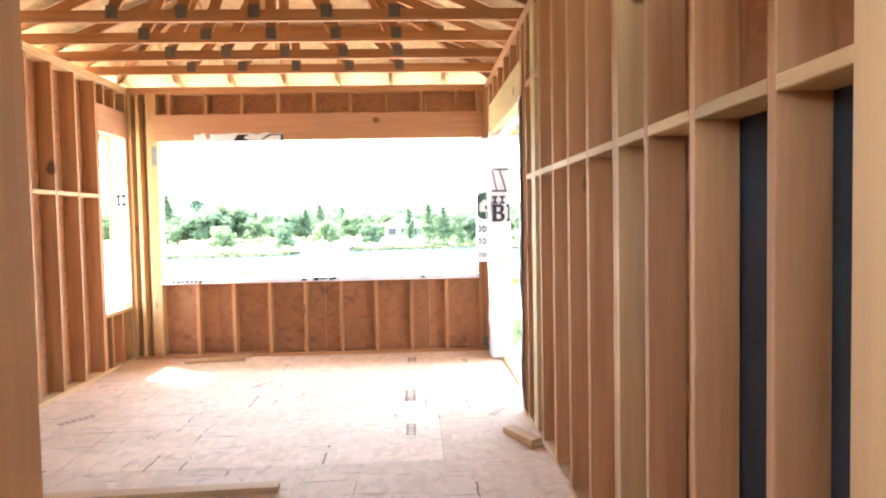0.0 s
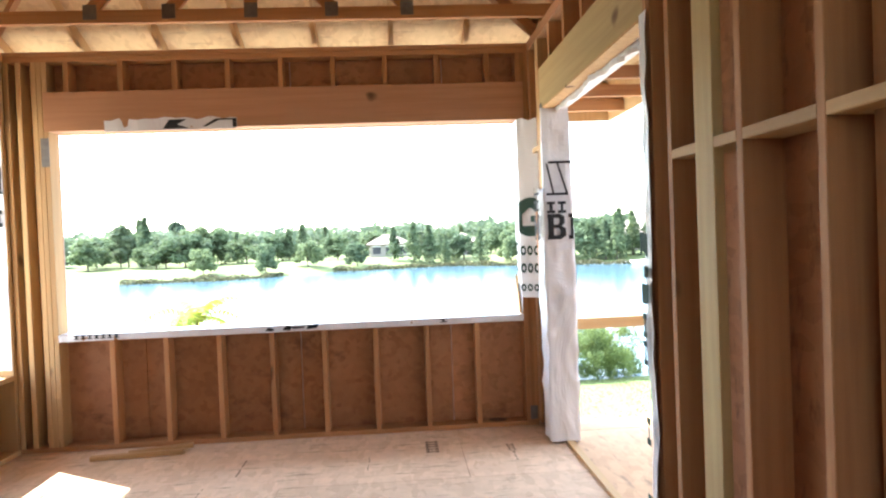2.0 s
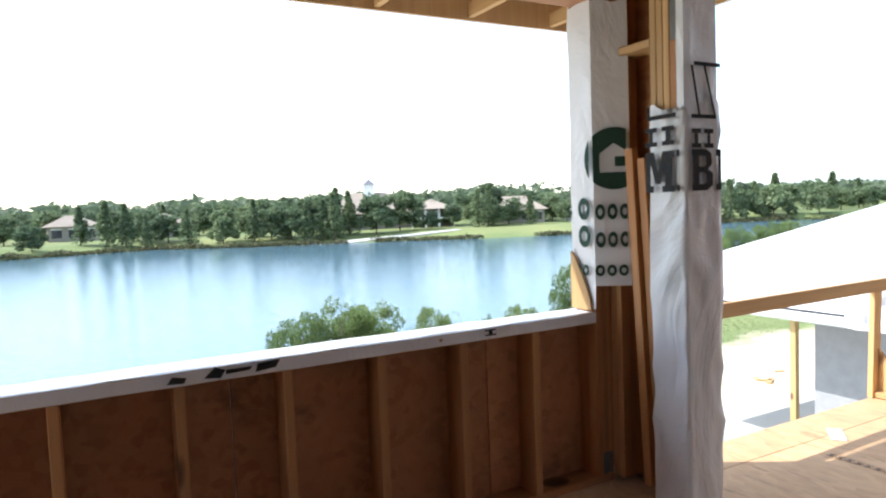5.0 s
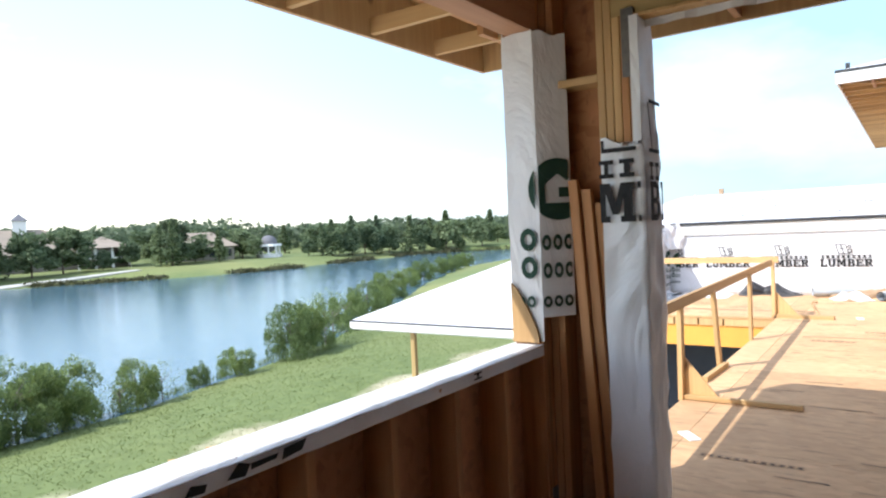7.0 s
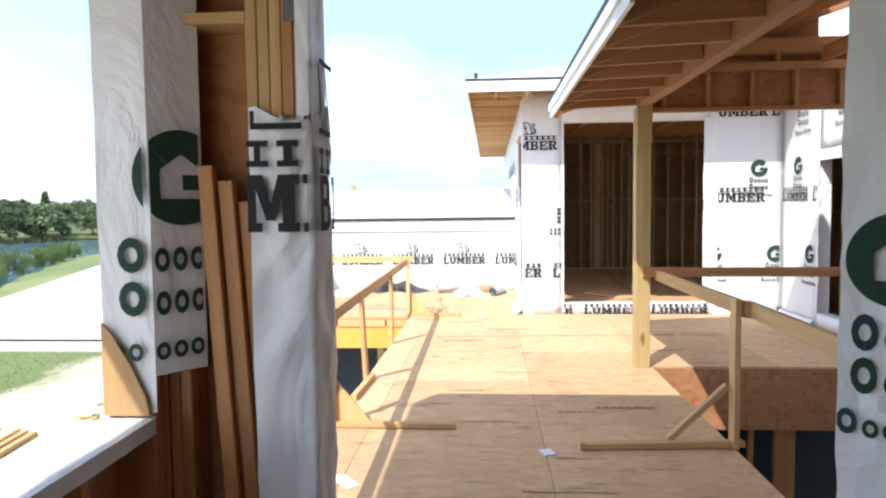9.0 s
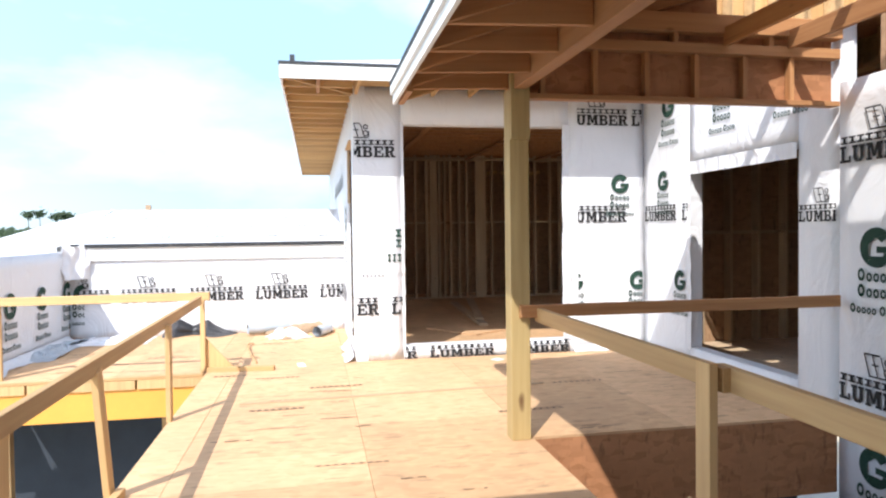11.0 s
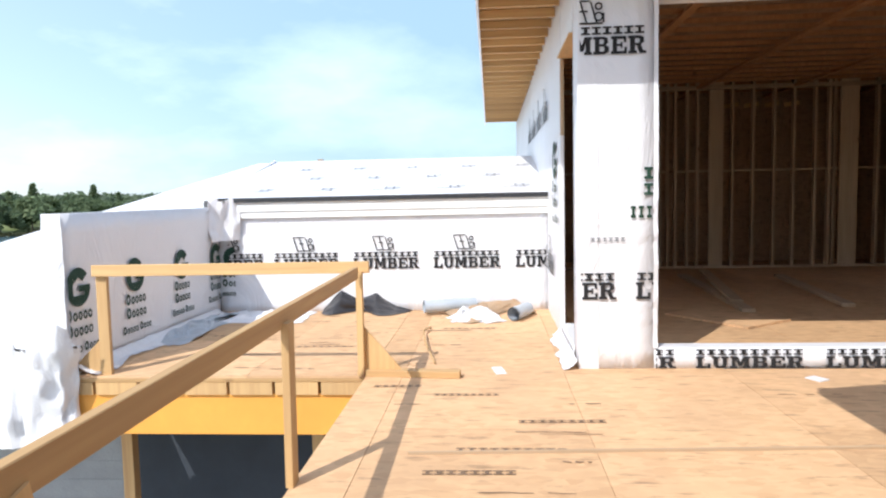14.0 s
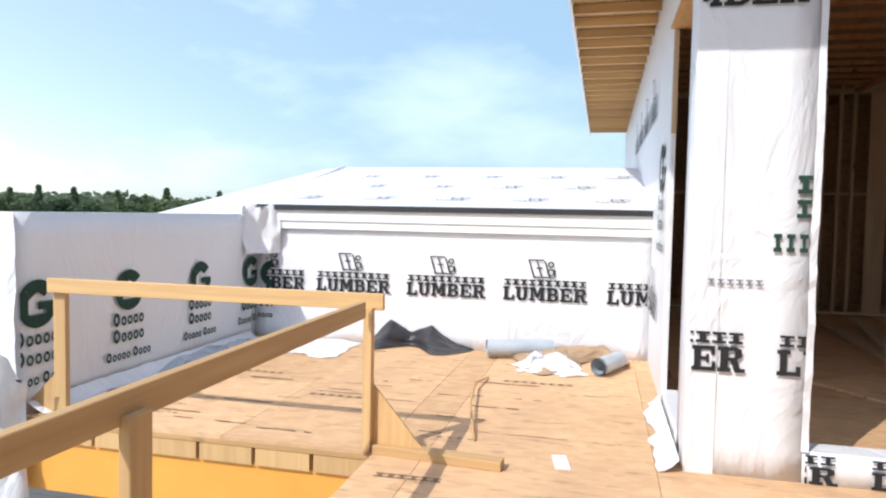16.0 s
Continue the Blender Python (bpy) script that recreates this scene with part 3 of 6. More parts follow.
part("printed_line", print_mesh(soft_letters(-0.02, 1.375, 1, 0.085, 0.115) + soft_letters(-0.02, 1.235, 1, 0.085, 0.115) + soft_letters(-0.06, 1.09, 2, 0.06, 0.085, False),
                                (WX1 - 0.012, 0.07, 0), (0, -1, 0), (0, 0, 1), 0.008, (-0.085, 0.07)), INK_GREEN, wall_n)
part("printed_line", print_mesh([[(0, 0.004), (0.06, 0), (0.07, 0.02), (0.02, 0.03)], [(0.13, 0.008), (0.19, 0.0), (0.21, 0.03), (0.17, 0.044)], [(0.21, 0.012), (0.30, 0.016), (0.31, 0.03), (0.21, 0.03)], [(0.32, 0.004), (0.40, 0.012), (0.42, 0.042), (0.33, 0.036)]], (-2.15, -0.013, SILL - 0.04), (1, 0, 0), (0, 0, 1), 0.004), INK, wall_n)
part("printed_line", print_mesh(letters(0.0, 0.008, 1, 0.08, 0.03, 0.3), (-0.78, -0.013, SILL - 0.04), (1, 0, 0), (0, 0, 1), 0.004), INK, wall_n)
part("printed_line", print_mesh(letters(0.0, 0.008, 7, 0.05, 0.03, 0.3), (-3.6, -0.013, SILL - 0.04), (1, 0, 0), (0, 0, 1), 0.004), INK, wall_n)
for a, b, c, d in ((-4.20, 0.158, -0.4, SILL - 0.03), (-4.20, 0.158, HEAD + 0.02, PLATE + 0.1), (-4.20, WX0, SILL - 0.03, HEAD + 0.02), (WX1, 0.158, SILL - 0.03, HEAD + 0.02)):
    part("outer_wrap", box(a, b, 0.1545, 0.158, c, d), WRAP, wall_n)
# corner gusset of ply at the sill
bm = bmesh.new()
pts = [(0, 0), (0, 0.3), (-0.03, 0.27), (-0.09, 0.17), (-0.14, 0.06), (-0.15, 0)]
f1 = [bm.verts.new((WX1 - 0.012, 0.155 + a, SILL + 0.015 + b)) for a, b in pts]
f2 = [bm.verts.new((WX1 - 0.026, 0.155 + a, SILL + 0.015 + b)) for a, b in pts]
bm.faces.new(f1)
bm.faces.new(f2[::-1])
for j in range(len(pts)):
    bm.faces.new((f1[j], f2[j], f2[(j + 1) % len(pts)], f1[(j + 1) % len(pts)]))
part("corner_gusset", bm, LUMBER_PALE, wall_n)

# west wall: studs, and a tall window by the corner
wall_w = structure("wall_west", "open stud wall of pine with a tall window opening", "wall")
XW = -4.04
xm = XW - 0.07
WY0, WY1 = -0.68, -0.04
lumber("bottom_plate", (xm, -9.5, 0.019), (xm, 0.0, 0.019), D, W, wall_w, LUMBER_PALE, side=(1, 0, 0))
for z in (PLATE + 0.019, PLATE + 0.058):
    lumber("top_plate", (xm, -9.5, z), (xm, 0.0, z), D, W, wall_w, LUMBER_PALE, side=(1, 0, 0))
y = WY0 - 0.019
ys = []
lumber("jack_stud", (xm, y - 0.001, W), (xm, y - 0.001, 2.5), D, W, wall_w, side=(1, 0, 0))
y -= 0.039
while y > -9.4:
    ys.append(y)
    lumber("stud", (xm, y, W), (xm, y, PLATE), D, W, wall_w, LUMBER, side=(1, 0, 0))
    y -= 0.4064
for a, b in zip(ys, ys[1:]):
    lumber("noggin", (xm, a - 0.02, NOG), (xm, b + 0.02, NOG), D, W, wall_w, LUMBER_PALE, side=(1, 0, 0))
lumber("jack_stud", (xm, WY1 + 0.019, W), (xm, WY1 + 0.019, PLATE), D, W, wall_w, LUMBER_PALE, side=(1, 0, 0))
lumber("header", (xm, WY0 - 0.03, 2.65), (xm, WY1, 2.65), D - 0.004, 0.28, wall_w, BEAM, side=(1, 0, 0))
lumber("sill_plate", (xm, WY0, 0.60), (xm, WY1, 0.60), D, W, wall_w, LUMBER_PALE, side=(1, 0, 0))
for yy in (-0.30, -0.55):
    lumber("cripple_stud", (xm, yy, W), (xm, yy, 0.58), D, W, wall_w, side=(1, 0, 0))
    lumber("cripple_stud", (xm, yy, 2.79), (xm, yy, PLATE), D, W, wall_w, side=(1, 0, 0))
for c, d, a, b in ((-0.4, PLATE + 0.1, -9.5, WY0), (-0.4, 0.6, WY0, 0.14), (2.5, PLATE + 0.1, WY0, 0.14), (0.6, 2.5, WY1, 0.14)):
    yq = a
    while yq < b - 0.01:
        e = min(yq + 1.22, b)
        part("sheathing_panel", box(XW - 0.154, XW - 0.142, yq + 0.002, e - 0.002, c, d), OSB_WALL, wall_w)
        yq = e
for c, d, a, b in ((-0.4, PLATE + 0.1, -9.5, WY0), (-0.4, 0.58, WY0, 0.14), (2.5, PLATE + 0.1, WY0, 0.14)):
    part("outer_wrap", box(XW - 0.158, XW - 0.1545, a, b, c, d), WRAP, wall_w)
part("jamb_wrap", sheet([(XW - 0.16, WY1 - 0.006), (XW - 0.01, WY1 - 0.006)], 0.66, 2.5, 0.006, 0.05, 12), WRAP, wall_w)
part("printed_mark", print_mesh(letters(0.02, 1.75, 2, 0.06, 0.13) + [bar(0.02, 2.0, 0.12, 0.015), bar(0.02, 2.2, 0.1, 0.015), bar(0.12, 2.0, 0.015, 0.2)], (XW - 0.15, WY1 - 0.008, 0), (1, 0, 0), (0, 0, 1), 0.01), INK, wall_w)

# east wall: studs, with the doorway to the deck at its north end
wall_e = structure("wall_east", "open stud wall of pine with a wide doorway to the deck", "wall")
DY0, DY1 = -2.48, -0.50
lumber("bottom_plate", (0.07, -7.0, 0.019), (0.07, DY0 - 0.04, 0.019), D, W, wall_e, LUMBER_PALE, side=(1, 0, 0))
lumber("door_plate", (0.115, DY0, 0.012), (0.115, DY1, 0.012), 0.05, 0.024, wall_e, LUMBER_PALE, side=(1, 0, 0))
for z in (PLATE + 0.019, PLATE + 0.058):
    lumber("top_plate", (0.07, -7.0, z), (0.07, 0.0, z), D, W, wall_e, side=(1, 0, 0))
E_STUDS = [-2.52, -2.74, -3.28, -3.69, -4.09, -4.50, -4.93, -5.32, -5.72, -6.17, -6.50, -6.95]
for yy in E_STUDS:
    lumber("stud", (0.07, yy, W), (0.07, yy, PLATE), D, W, wall_e, LUMBER, side=(1, 0, 0))
lumber("stud", (0.07, -2.56, W), (0.07, -2.56, PLATE), D, W, wall_e, LUMBER, side=(1, 0, 0))
lumber("stud", (0.07, -4.97, W), (0.07, -4.97, PLATE), D, W, wall_e, LUMBER_PALE, side=(1, 0, 0))
lumber("flat_stud", (0.017, -3.04, W), (0.017, -3.04, PLATE), W, 0.14, wall_e, LUMBER_GREEN, side=(1, 0, 0))
lumber("infill_board", (0.10, -3.87, 0.74), (0.10, -3.87, PLATE), W, 0.20, wall_e, LUMBER, side=(1, 0, 0))
lumber("infill_board", (0.098, -3.87, 0.04), (0.098, -3.87, 0.735), W, 0.22, wall_e, LUMBER_PALE, side=(1, 0, 0))
for a, b in zip(E_STUDS[1:], E_STUDS[2:]):
    lumber("noggin", (0.07, a - 0.02, NOG), (0.07, b + 0.02, NOG), D, W, wall_e, LUMBER_PALE, side=(1, 0, 0))
    lumber("top_block", (0.07, a - 0.02, 2.52), (0.07, b + 0.02, 2.52), D, W, wall_e, LUMBER, side=(1, 0, 0)) if a > -2.8 else None
lumber("header", (0.05, DY0 - 0.06, HEAD + 0.15), (0.05, DY1 + 0.2, HEAD + 0.15), 0.09, 0.30, wall_e, LUMBER_GREEN, side=(1, 0, 0))
lumber("header_ply", (0.118, DY0 - 0.06, HEAD + 0.15), (0.118, DY1 + 0.2, HEAD + 0.15), 0.04, 0.30, wall_e, LUMBER, side=(1, 0, 0))
for k in range(6):
    yy = -0.75 - 0.4064 * k
    lumber("cripple_stud", (0.07, yy, HEAD + 0.30), (0.07, yy, PLATE), D, W, wall_e, side=(1, 0, 0))
for yy in (-0.32, -0.36, -0.40, -0.44, -0.48):
    lumber("post_stud", (0.07, yy, W), (0.07, yy, HEAD if yy < -0.38 else PLATE), D, W - 0.001, wall_e, LUMBER_PALE if yy > -0.42 else LUMBER, side=(1, 0, 0))
for yy in (-0.02, -0.06):
    lumber("corner_stud", (0.07, yy, W), (0.07, yy, PLATE), D, W - 0.001, wall_e, LUMBER, side=(1, 0, 0))
lumber("noggin", (0.07, -0.085, 2.2), (0.07, -0.30, 2.2), D, W, wall_e, LUMBER_PALE, side=(1, 0, 0))
for a, b, c, d in ((-7.0, -5.71, NOG, PLATE + 0.1), (-7.0, -6.60, -0.4, NOG), (-5.71, DY0, -0.4, PLATE + 0.1), (DY0, DY1, HEAD, PLATE + 0.1), (DY1, 0.154, -0.4, PLATE + 0.1)):
    yq = a
    while yq < b - 0.01:
        e = min(yq + 1.22, b)
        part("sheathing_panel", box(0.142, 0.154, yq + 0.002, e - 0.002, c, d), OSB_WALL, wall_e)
        yq = e
for a, b, c, d in ((-7.0, DY0, -0.4, PLATE + 0.1), (DY1, 0.158, -0.4, PLATE + 0.1)):
    part("outer_wrap", box(0.172, 0.176, a, b, c, d), WRAP, wall_e)
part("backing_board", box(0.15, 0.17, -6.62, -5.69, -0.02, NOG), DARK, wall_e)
# wrapped door jambs
part("jamb_wrap", sheet([(-0.022, -0.31), (-0.024, -0.522), (0.196, -0.526), (0.206, -0.30)], 0.02, 1.90, 0.014, 0.025, 21, 0.14), WRAP, wall_e, "white wrap with black print on the door post", smooth=True)
part("jamb_wrap", sheet([(-0.012, -0.47), (-0.014, -0.511), (0.188, -0.514), (0.19, -0.3)], 1.85, HEAD - 0.01, 0.006, 0.04, 23), WRAP, wall_e)
part("printed_mark", print_mesh(letters(-0.0, 1.71, 2, 0.10, 0.085, 0.35), (-0.040, -0.31, 0), (0, -1, 0), (0, 0, 1), 0.006), INK, wall_e)
part("printed_mark", print_mesh([bar(0.0, 1.83, 0.17, 0.02), bar(0.0, 1.83, 0.015, 0.06)], (-0.040, -0.325, 0), (0, -1, 0), (0, 0, 1), 0.008), INK, wall_e)
part("printed_word", word_mesh("LUMBER", -0.345, 1.50, 1.02, 0.185, (-0.040, -0.31, 0), (0, -1, 0), (0, 0, 1), 0.006, (0.0, 0.20)), INK, wall_e)
part("printed_word", word_mesh("LUMBER", -0.54, 1.50, 1.02, 0.185, (0.0, -0.532, 0), (1, 0, 0), (0, 0, 1), 0.006, (0.0, 0.19)), INK, wall_e)
part("printed_mark", print_mesh(letters(0.0, 1.69, 2, 0.08, 0.085, 0.3) + [bar(0.0, 1.82, 0.16, 0.018), bar(0.02, 2.05, 0.17, 0.018), [(0.08, 2.05), (0.095, 2.05), (0.16, 1.83), (0.145, 1.83)], [(0.0, 2.05), (0.015, 2.05), (0.06, 1.83), (0.045, 1.83)]],
                                (0.0, -0.532, 0), (1, 0, 0), (0, 0, 1), 0.006), INK, wall_e)
part("jamb_wrap", sheet([(0.215, DY0 - 0.4), (0.21, DY0 + 0.17), (0.19, DY0 + 0.195), (0.10, DY0 + 0.11), (0.0, DY0 + 0.008), (-0.022, DY0 - 0.02), (-0.024, DY0 - 0.10)], 0.02, HEAD, 0.012, 0.05, 31), WRAP, wall_e)
part("printed_sign", print_mesh(ring_marks(0.17, 1.385, 0.155), (0.185, DY0 + 0.193, 0), (-0.69, -0.724, 0), (0, 0, 1), 0.022, (0.0, 0.24)), INK_GREEN, wall_e)
part("printed_line", print_mesh(soft_letters(0.04, 1.08, 3, 0.075, 0.125) + soft_letters(0.04, 0.935, 3, 0.075, 0.125) + soft_letters(0.0, 0.79, 4, 0.06, 0.09), (0.185, DY0 + 0.193, 0), (-0.69, -0.724, 0), (0, 0, 1), 0.022, (0.0, 0.24)), INK_GREEN, wall_e)
part("printed_sign", print_mesh(ring_marks(0.03, 1.385, 0.155), (-0.034, DY0 - 0.015, 0), (0, -1, 0), (0, 0, 1), 0.006, (0.0, 0.085)), INK_GREEN, wall_e)
part("printed_line", print_mesh(letters(0.0, 1.085, 1, 0.066, 0.105, 0.35) + letters(0.0, 0.965, 1, 0.066, 0.105, 0.35) + letters(0.01, 0.62, 1, 0.07, 0.12, 0.4) + letters(0.0, 0.30, 1, 0.07, 0.10, 0.4), (-0.034, DY0 - 0.015, 0), (0, -1, 0), (0, 0, 1), 0.006, (0.0, 0.085)), INK_GREEN, wall_e)
part("head_board", box(-0.004, 0.085, DY0, DY1, HEAD - 0.016, HEAD - 0.002), LUMBER_PALE, wall_e)
part("head_cover", sheet([(0.088, DY0), (0.10, -2.0), (0.085, -1.5), (0.10, -1.0), (0.09, DY1)], HEAD - 0.05, HEAD - 0.005, 0.03, 0.05, 43), WRAP, wall_e)
part("head_cover", box(0.095, 0.172, DY0, DY1, HEAD - 0.022, HEAD - 0.012), WRAP, wall_e)
# steel straps
for yy, z0, z1 in ((-0.46, 2.18, 2.5),):
    part("steel_strap", box(-0.006, -0.002, yy - 0.03, yy + 0.03, z0, z1), STEEL, wall_e)
part("steel_strap", box(WX0 - 0.06, WX0 - 0.0, -0.006, -0.002, 2.2, 2.42), STEEL, wall_n)
part("steel_strap", box(-0.07, -0.01, -0.006, -0.002, 0.05, 0.16), STEEL, wall_n)

# wall behind with the doorway walked through at the start, and the passage that closes the place
wall_s = structure("wall_south", "stud partition with a narrow doorway", "wall")
YS = -7.06
for x in (-1.267, -1.307, -0.336, -0.296):
    lumber("jamb_stud", (x, YS, 0.0), (x, YS, PLATE), W, D, wall_s, LUMBER_PALE)
for x in list(np.arange(-4.1, -1.4, 0.4064)) + [0.0]:
    lumber("stud", (float(x), YS, 0.0), (float(x), YS, PLATE), W, D, wall_s)
lumber("top_plate", (-4.2, YS, PLATE + 0.03), (0.14, YS, PLATE + 0.03), D, 0.06, wall_s, side=(0, 1, 0))
lumber("header", (-1.24, YS, 2.3), (-0.36, YS, 2.3), D, 0.2, wall_s, side=(0, 1, 0))
wall_p = structure("wall_passage", "unseen sheathed passage walls, open at the top on the south for light", "wall")
part("sheathing_panel", box(0.14, 0.16, -9.6, -7.0, -0.02, PLATE + 0.1), OSB_WALL, wall_p)
# unseen south panel, stopped at 2.2 m to let some light in from behind
part("sheathing_panel", box(-4.34, 0.16, -9.62, -9.6, -0.02, 2.2), OSB_WALL, wall_p)
# unseen cover, added to block sky light from above the passage
passage_light_block = structure("ceiling_passage", "unseen strand board deck added to keep skylight out of the passage", "ceiling")
part("sheathing_panel", box(-4.36, 0.17, -9.64, -7.13, PLATE + 0.101, PLATE + 0.12), OSB_ROOF, passage_light_block)

# roof over the room: hipped, sheathed, on trusses
SL = 0.42
RZ = 3.17
OV = 0.80


def roof_z(x, y):
    return min(RZ + SL * (x + 4.20), RZ - SL * (x - 0.14), RZ - SL * (y - 0.14))


XA, XB, YB = -4.20 - OV, 0.14 + OV, 0.14 + OV - 0.05
XR = -2.03
ez = RZ - SL * OV
rz_top = RZ + SL * (XR + 4.20)
hip_y = 0.14 - (rz_top - RZ) / SL
roof = structure("roof", "roof deck of strand board seen from below", "roof")
for cs in (((XA, YB, ez), (XR, hip_y, rz_top), (XB, YB, ez)), ((XA, -7.6, ez), (XR, -7.6, rz_top), (XR, hip_y, rz_top), (XA, YB, ez)), ((XB, YB, ez), (XR, hip_y, rz_top), (XR, -7.6, rz_top), (XB, -7.6, ez))):
    cs = cs[::-1]
    part("roof_sheathing", slab_mesh([(a, b, c + 0.10) for a, b, c in cs], 0.018), OSB_ROOF, roof)
    part("roof_underlay", slab_mesh([(a, b, c + 0.106) for a, b, c in cs], 0.004), MEMBRANE, roof)
part("fascia", box(XA, XB, YB, YB + 0.025, ez - 0.25, ez + 0.10), LUMBER_PALE, roof)
part("fascia", box(XB, XB + 0.025, -1.70, YB + 0.025, ez - 0.25, ez + 0.10), LUMBER_PALE, roof)
part("fascia", box(XA - 0.025, XA, -9.6, YB + 0.025, ez - 0.25, ez + 0.10), LUMBER_PALE, roof)


def truss(y, flat_top):
    t = thing("roof_truss", (XR, y, PLATE + 0.08), "pine roof truss with steel nail plates on the walls", "truss", "trusses over the framed room")
    zb = PLATE + 0.08 + 0.045
    lumber("bottom_chord", (-4.18, y, zb), (0.12, y, zb), W, 0.089, t, side=(0, 1, 0))
    top = min(rz_top, flat_top) - 0.0
    xl = -4.20 + (top - RZ) / SL
    xr = 0.14 - (top - RZ) / SL
    for xa, xb in ((XA, xl), (XB, xr)):
        lumber("top_chord", (xa, y, ez + 0.03), (xb, y, top + 0.03), W, 0.089, t, side=(0, 1, 0))
    if xr - xl > 0.1:
        lumber("flat_chord", (xl, y, top + 0.03), (xr, y, top + 0.03), W, 0.089, t, side=(0, 1, 0))
    xs = [-4.20 + 1.1, XR - 0.55, XR + 0.55, 0.14 - 1.1]
    for x in xs:
        zt = min(roof_z(x, -9), top)
        lumber("web", (x, y, zb + 0.04), (x + (0.28 if x < XR else -0.28), y, min(roof_z(x + (0.28 if x < XR else -0.28), -9), top) - 0.02), 0.036, 0.089, t, side=(0, 1, 0))
    lumber("king_post", (XR, y, zb + 0.04), (XR, y, top), 0.036, 0.089, t, side=(0, 1, 0))
    for x in xs + [XR]:
        part("nail_plate", box(x - 0.045, x + 0.045, y - 0.0225, y - 0.0195, zb - 0.02, zb + 0.08), STEEL, t)
    return t


for k in range(15):
    yy = -0.62 - 0.61 * k
    truss(yy, roof_z(XR, yy) if yy > hip_y else 99)
roof_jacks = structure("jack_rafters", "short pine rafters from the wall up to the first truss", "rafter")
for k in range(8):
    x = XR - 2.10 + 0.61 * k
    lumber("rafter", (x, YB - 0.01, ez + 0.03 + SL * 0.0), (x, -0.60, RZ - SL * (-0.60 - 0.14) + 0.04) if -3.6 < x < -0.6 else (x, -0.0, RZ + 0.09), W, 0.089, roof_jacks, LUMBER_PALE, side=(1, 0, 0))
    if -3.9 < x < -0.3:
        lumber("rafter", (x, -0.64, RZ - SL * (-0.64 - 0.14) + 0.04), (x, max(hip_y, -1.4), RZ - SL * (max(hip_y, -1.4) - 0.14) + 0.03), W, 0.089, roof_jacks, LUMBER_PALE, side=(1, 0, 0))
for k in range(4):
    yy = 0.45 - 0.61 * k
    lumber("lookout", (0.18, yy, ez - 0.19), (XB, yy, ez - 0.19), W, 0.089, roof_jacks, LUMBER, side=(0, 1, 0))
for xc, sg in ((-4.15, 1), (0.09, -1)):
    lumber("hip_rafter", (xc, 0.09, RZ + 0.02), (XR - sg * 0.02, hip_y, rz_top + 0.0), W, 0.14, roof_jacks, LUMBER)
lumber("hip_rafter", (XB - 0.02, YB - 0.02, ez + 0.03), (0.1, 0.1, RZ + 0.05), W, 0.1, roof_jacks, LUMBER_PALE)
lumber("lookout", (-4.3, 0.5, ez - 0.125), (XB, 0.5, ez - 0.125), 0.089, W, roof_jacks, LUMBER, side=(0, 1, 0))
for k in range(9):
    x = -3.9 + 0.61 * k
    lumber("lookout", (x, 0.16, ez - 0.19), (x, YB, ez - 0.19), W, 0.089, roof_jacks, LUMBER_PALE, side=(1, 0, 0))

# ---------------- the deck ----------------
HX, HY = 7.42, 0.0          # the open well north of the deck ends at HX
deck = structure("deck", "outdoor subfloor of weathered strand board sheets", "deck")
floor_panels(deck, 0.155, 4.40, -2.66, 0.06, 0.0, OSB_DECK, 0.155, -2.66)
floor_panels(deck, 4.40, 10.4, -2.66, 0.06, 0.0, OSB_DECK, 0.155, -2.66)
floor_panels(deck, 4.40, 7.6, -5.2, -2.66, 0.0, OSB_DECK, 0.155, -2.66)
floor_panels(deck, HX, 10.4, 0.06, 2.5, 0.0, OSB_DECK, 0.155, -2.66)
part("joist_core", box(0.16, 10.35, -2.60, 0.0, -0.36, -0.021), LUMBER, deck)
part("joist_core", box(4.44, 7.6, -5.2, -2.60, -0.36, -0.021), LUMBER, deck)
part("joist_core", box(HX + 0.16, 10.35, 0.0, 2.5, -0.36, -0.021), LUMBER, deck)
part("rim_board", box(4.398, 4.43, -5.2, -2.64, -0.62, -0.021), OSB_WALL, deck)
part("rim_board", box(0.16, 4.398, -2.655, -2.61, -0.42, -0.021), OSB_WALL, deck)
part("rim_board", box(0.16, HX, 0.01, 0.055, -0.46, -0.021), BEAM, deck)
part("orange_beam", box(HX + 0.02, HX + 0.10, 0.06, 2.55, -0.47, -0.15), LVL, deck, "orange coated laminated beam")
lumber("edge_plate", (HX + 0.06, 0.06, -0.035), (HX + 0.06, 2.5, -0.035), 0.12, 0.03, deck, LUMBER_PALE, side=(1, 0, 0))
for k in range(7):
    a = 0.08 + 0.36 * k
    part("edge_block", box(HX - 0.005, HX + 0.11, a, a + 0.335, -0.148, -0.052), LUMBER_PALE, deck)


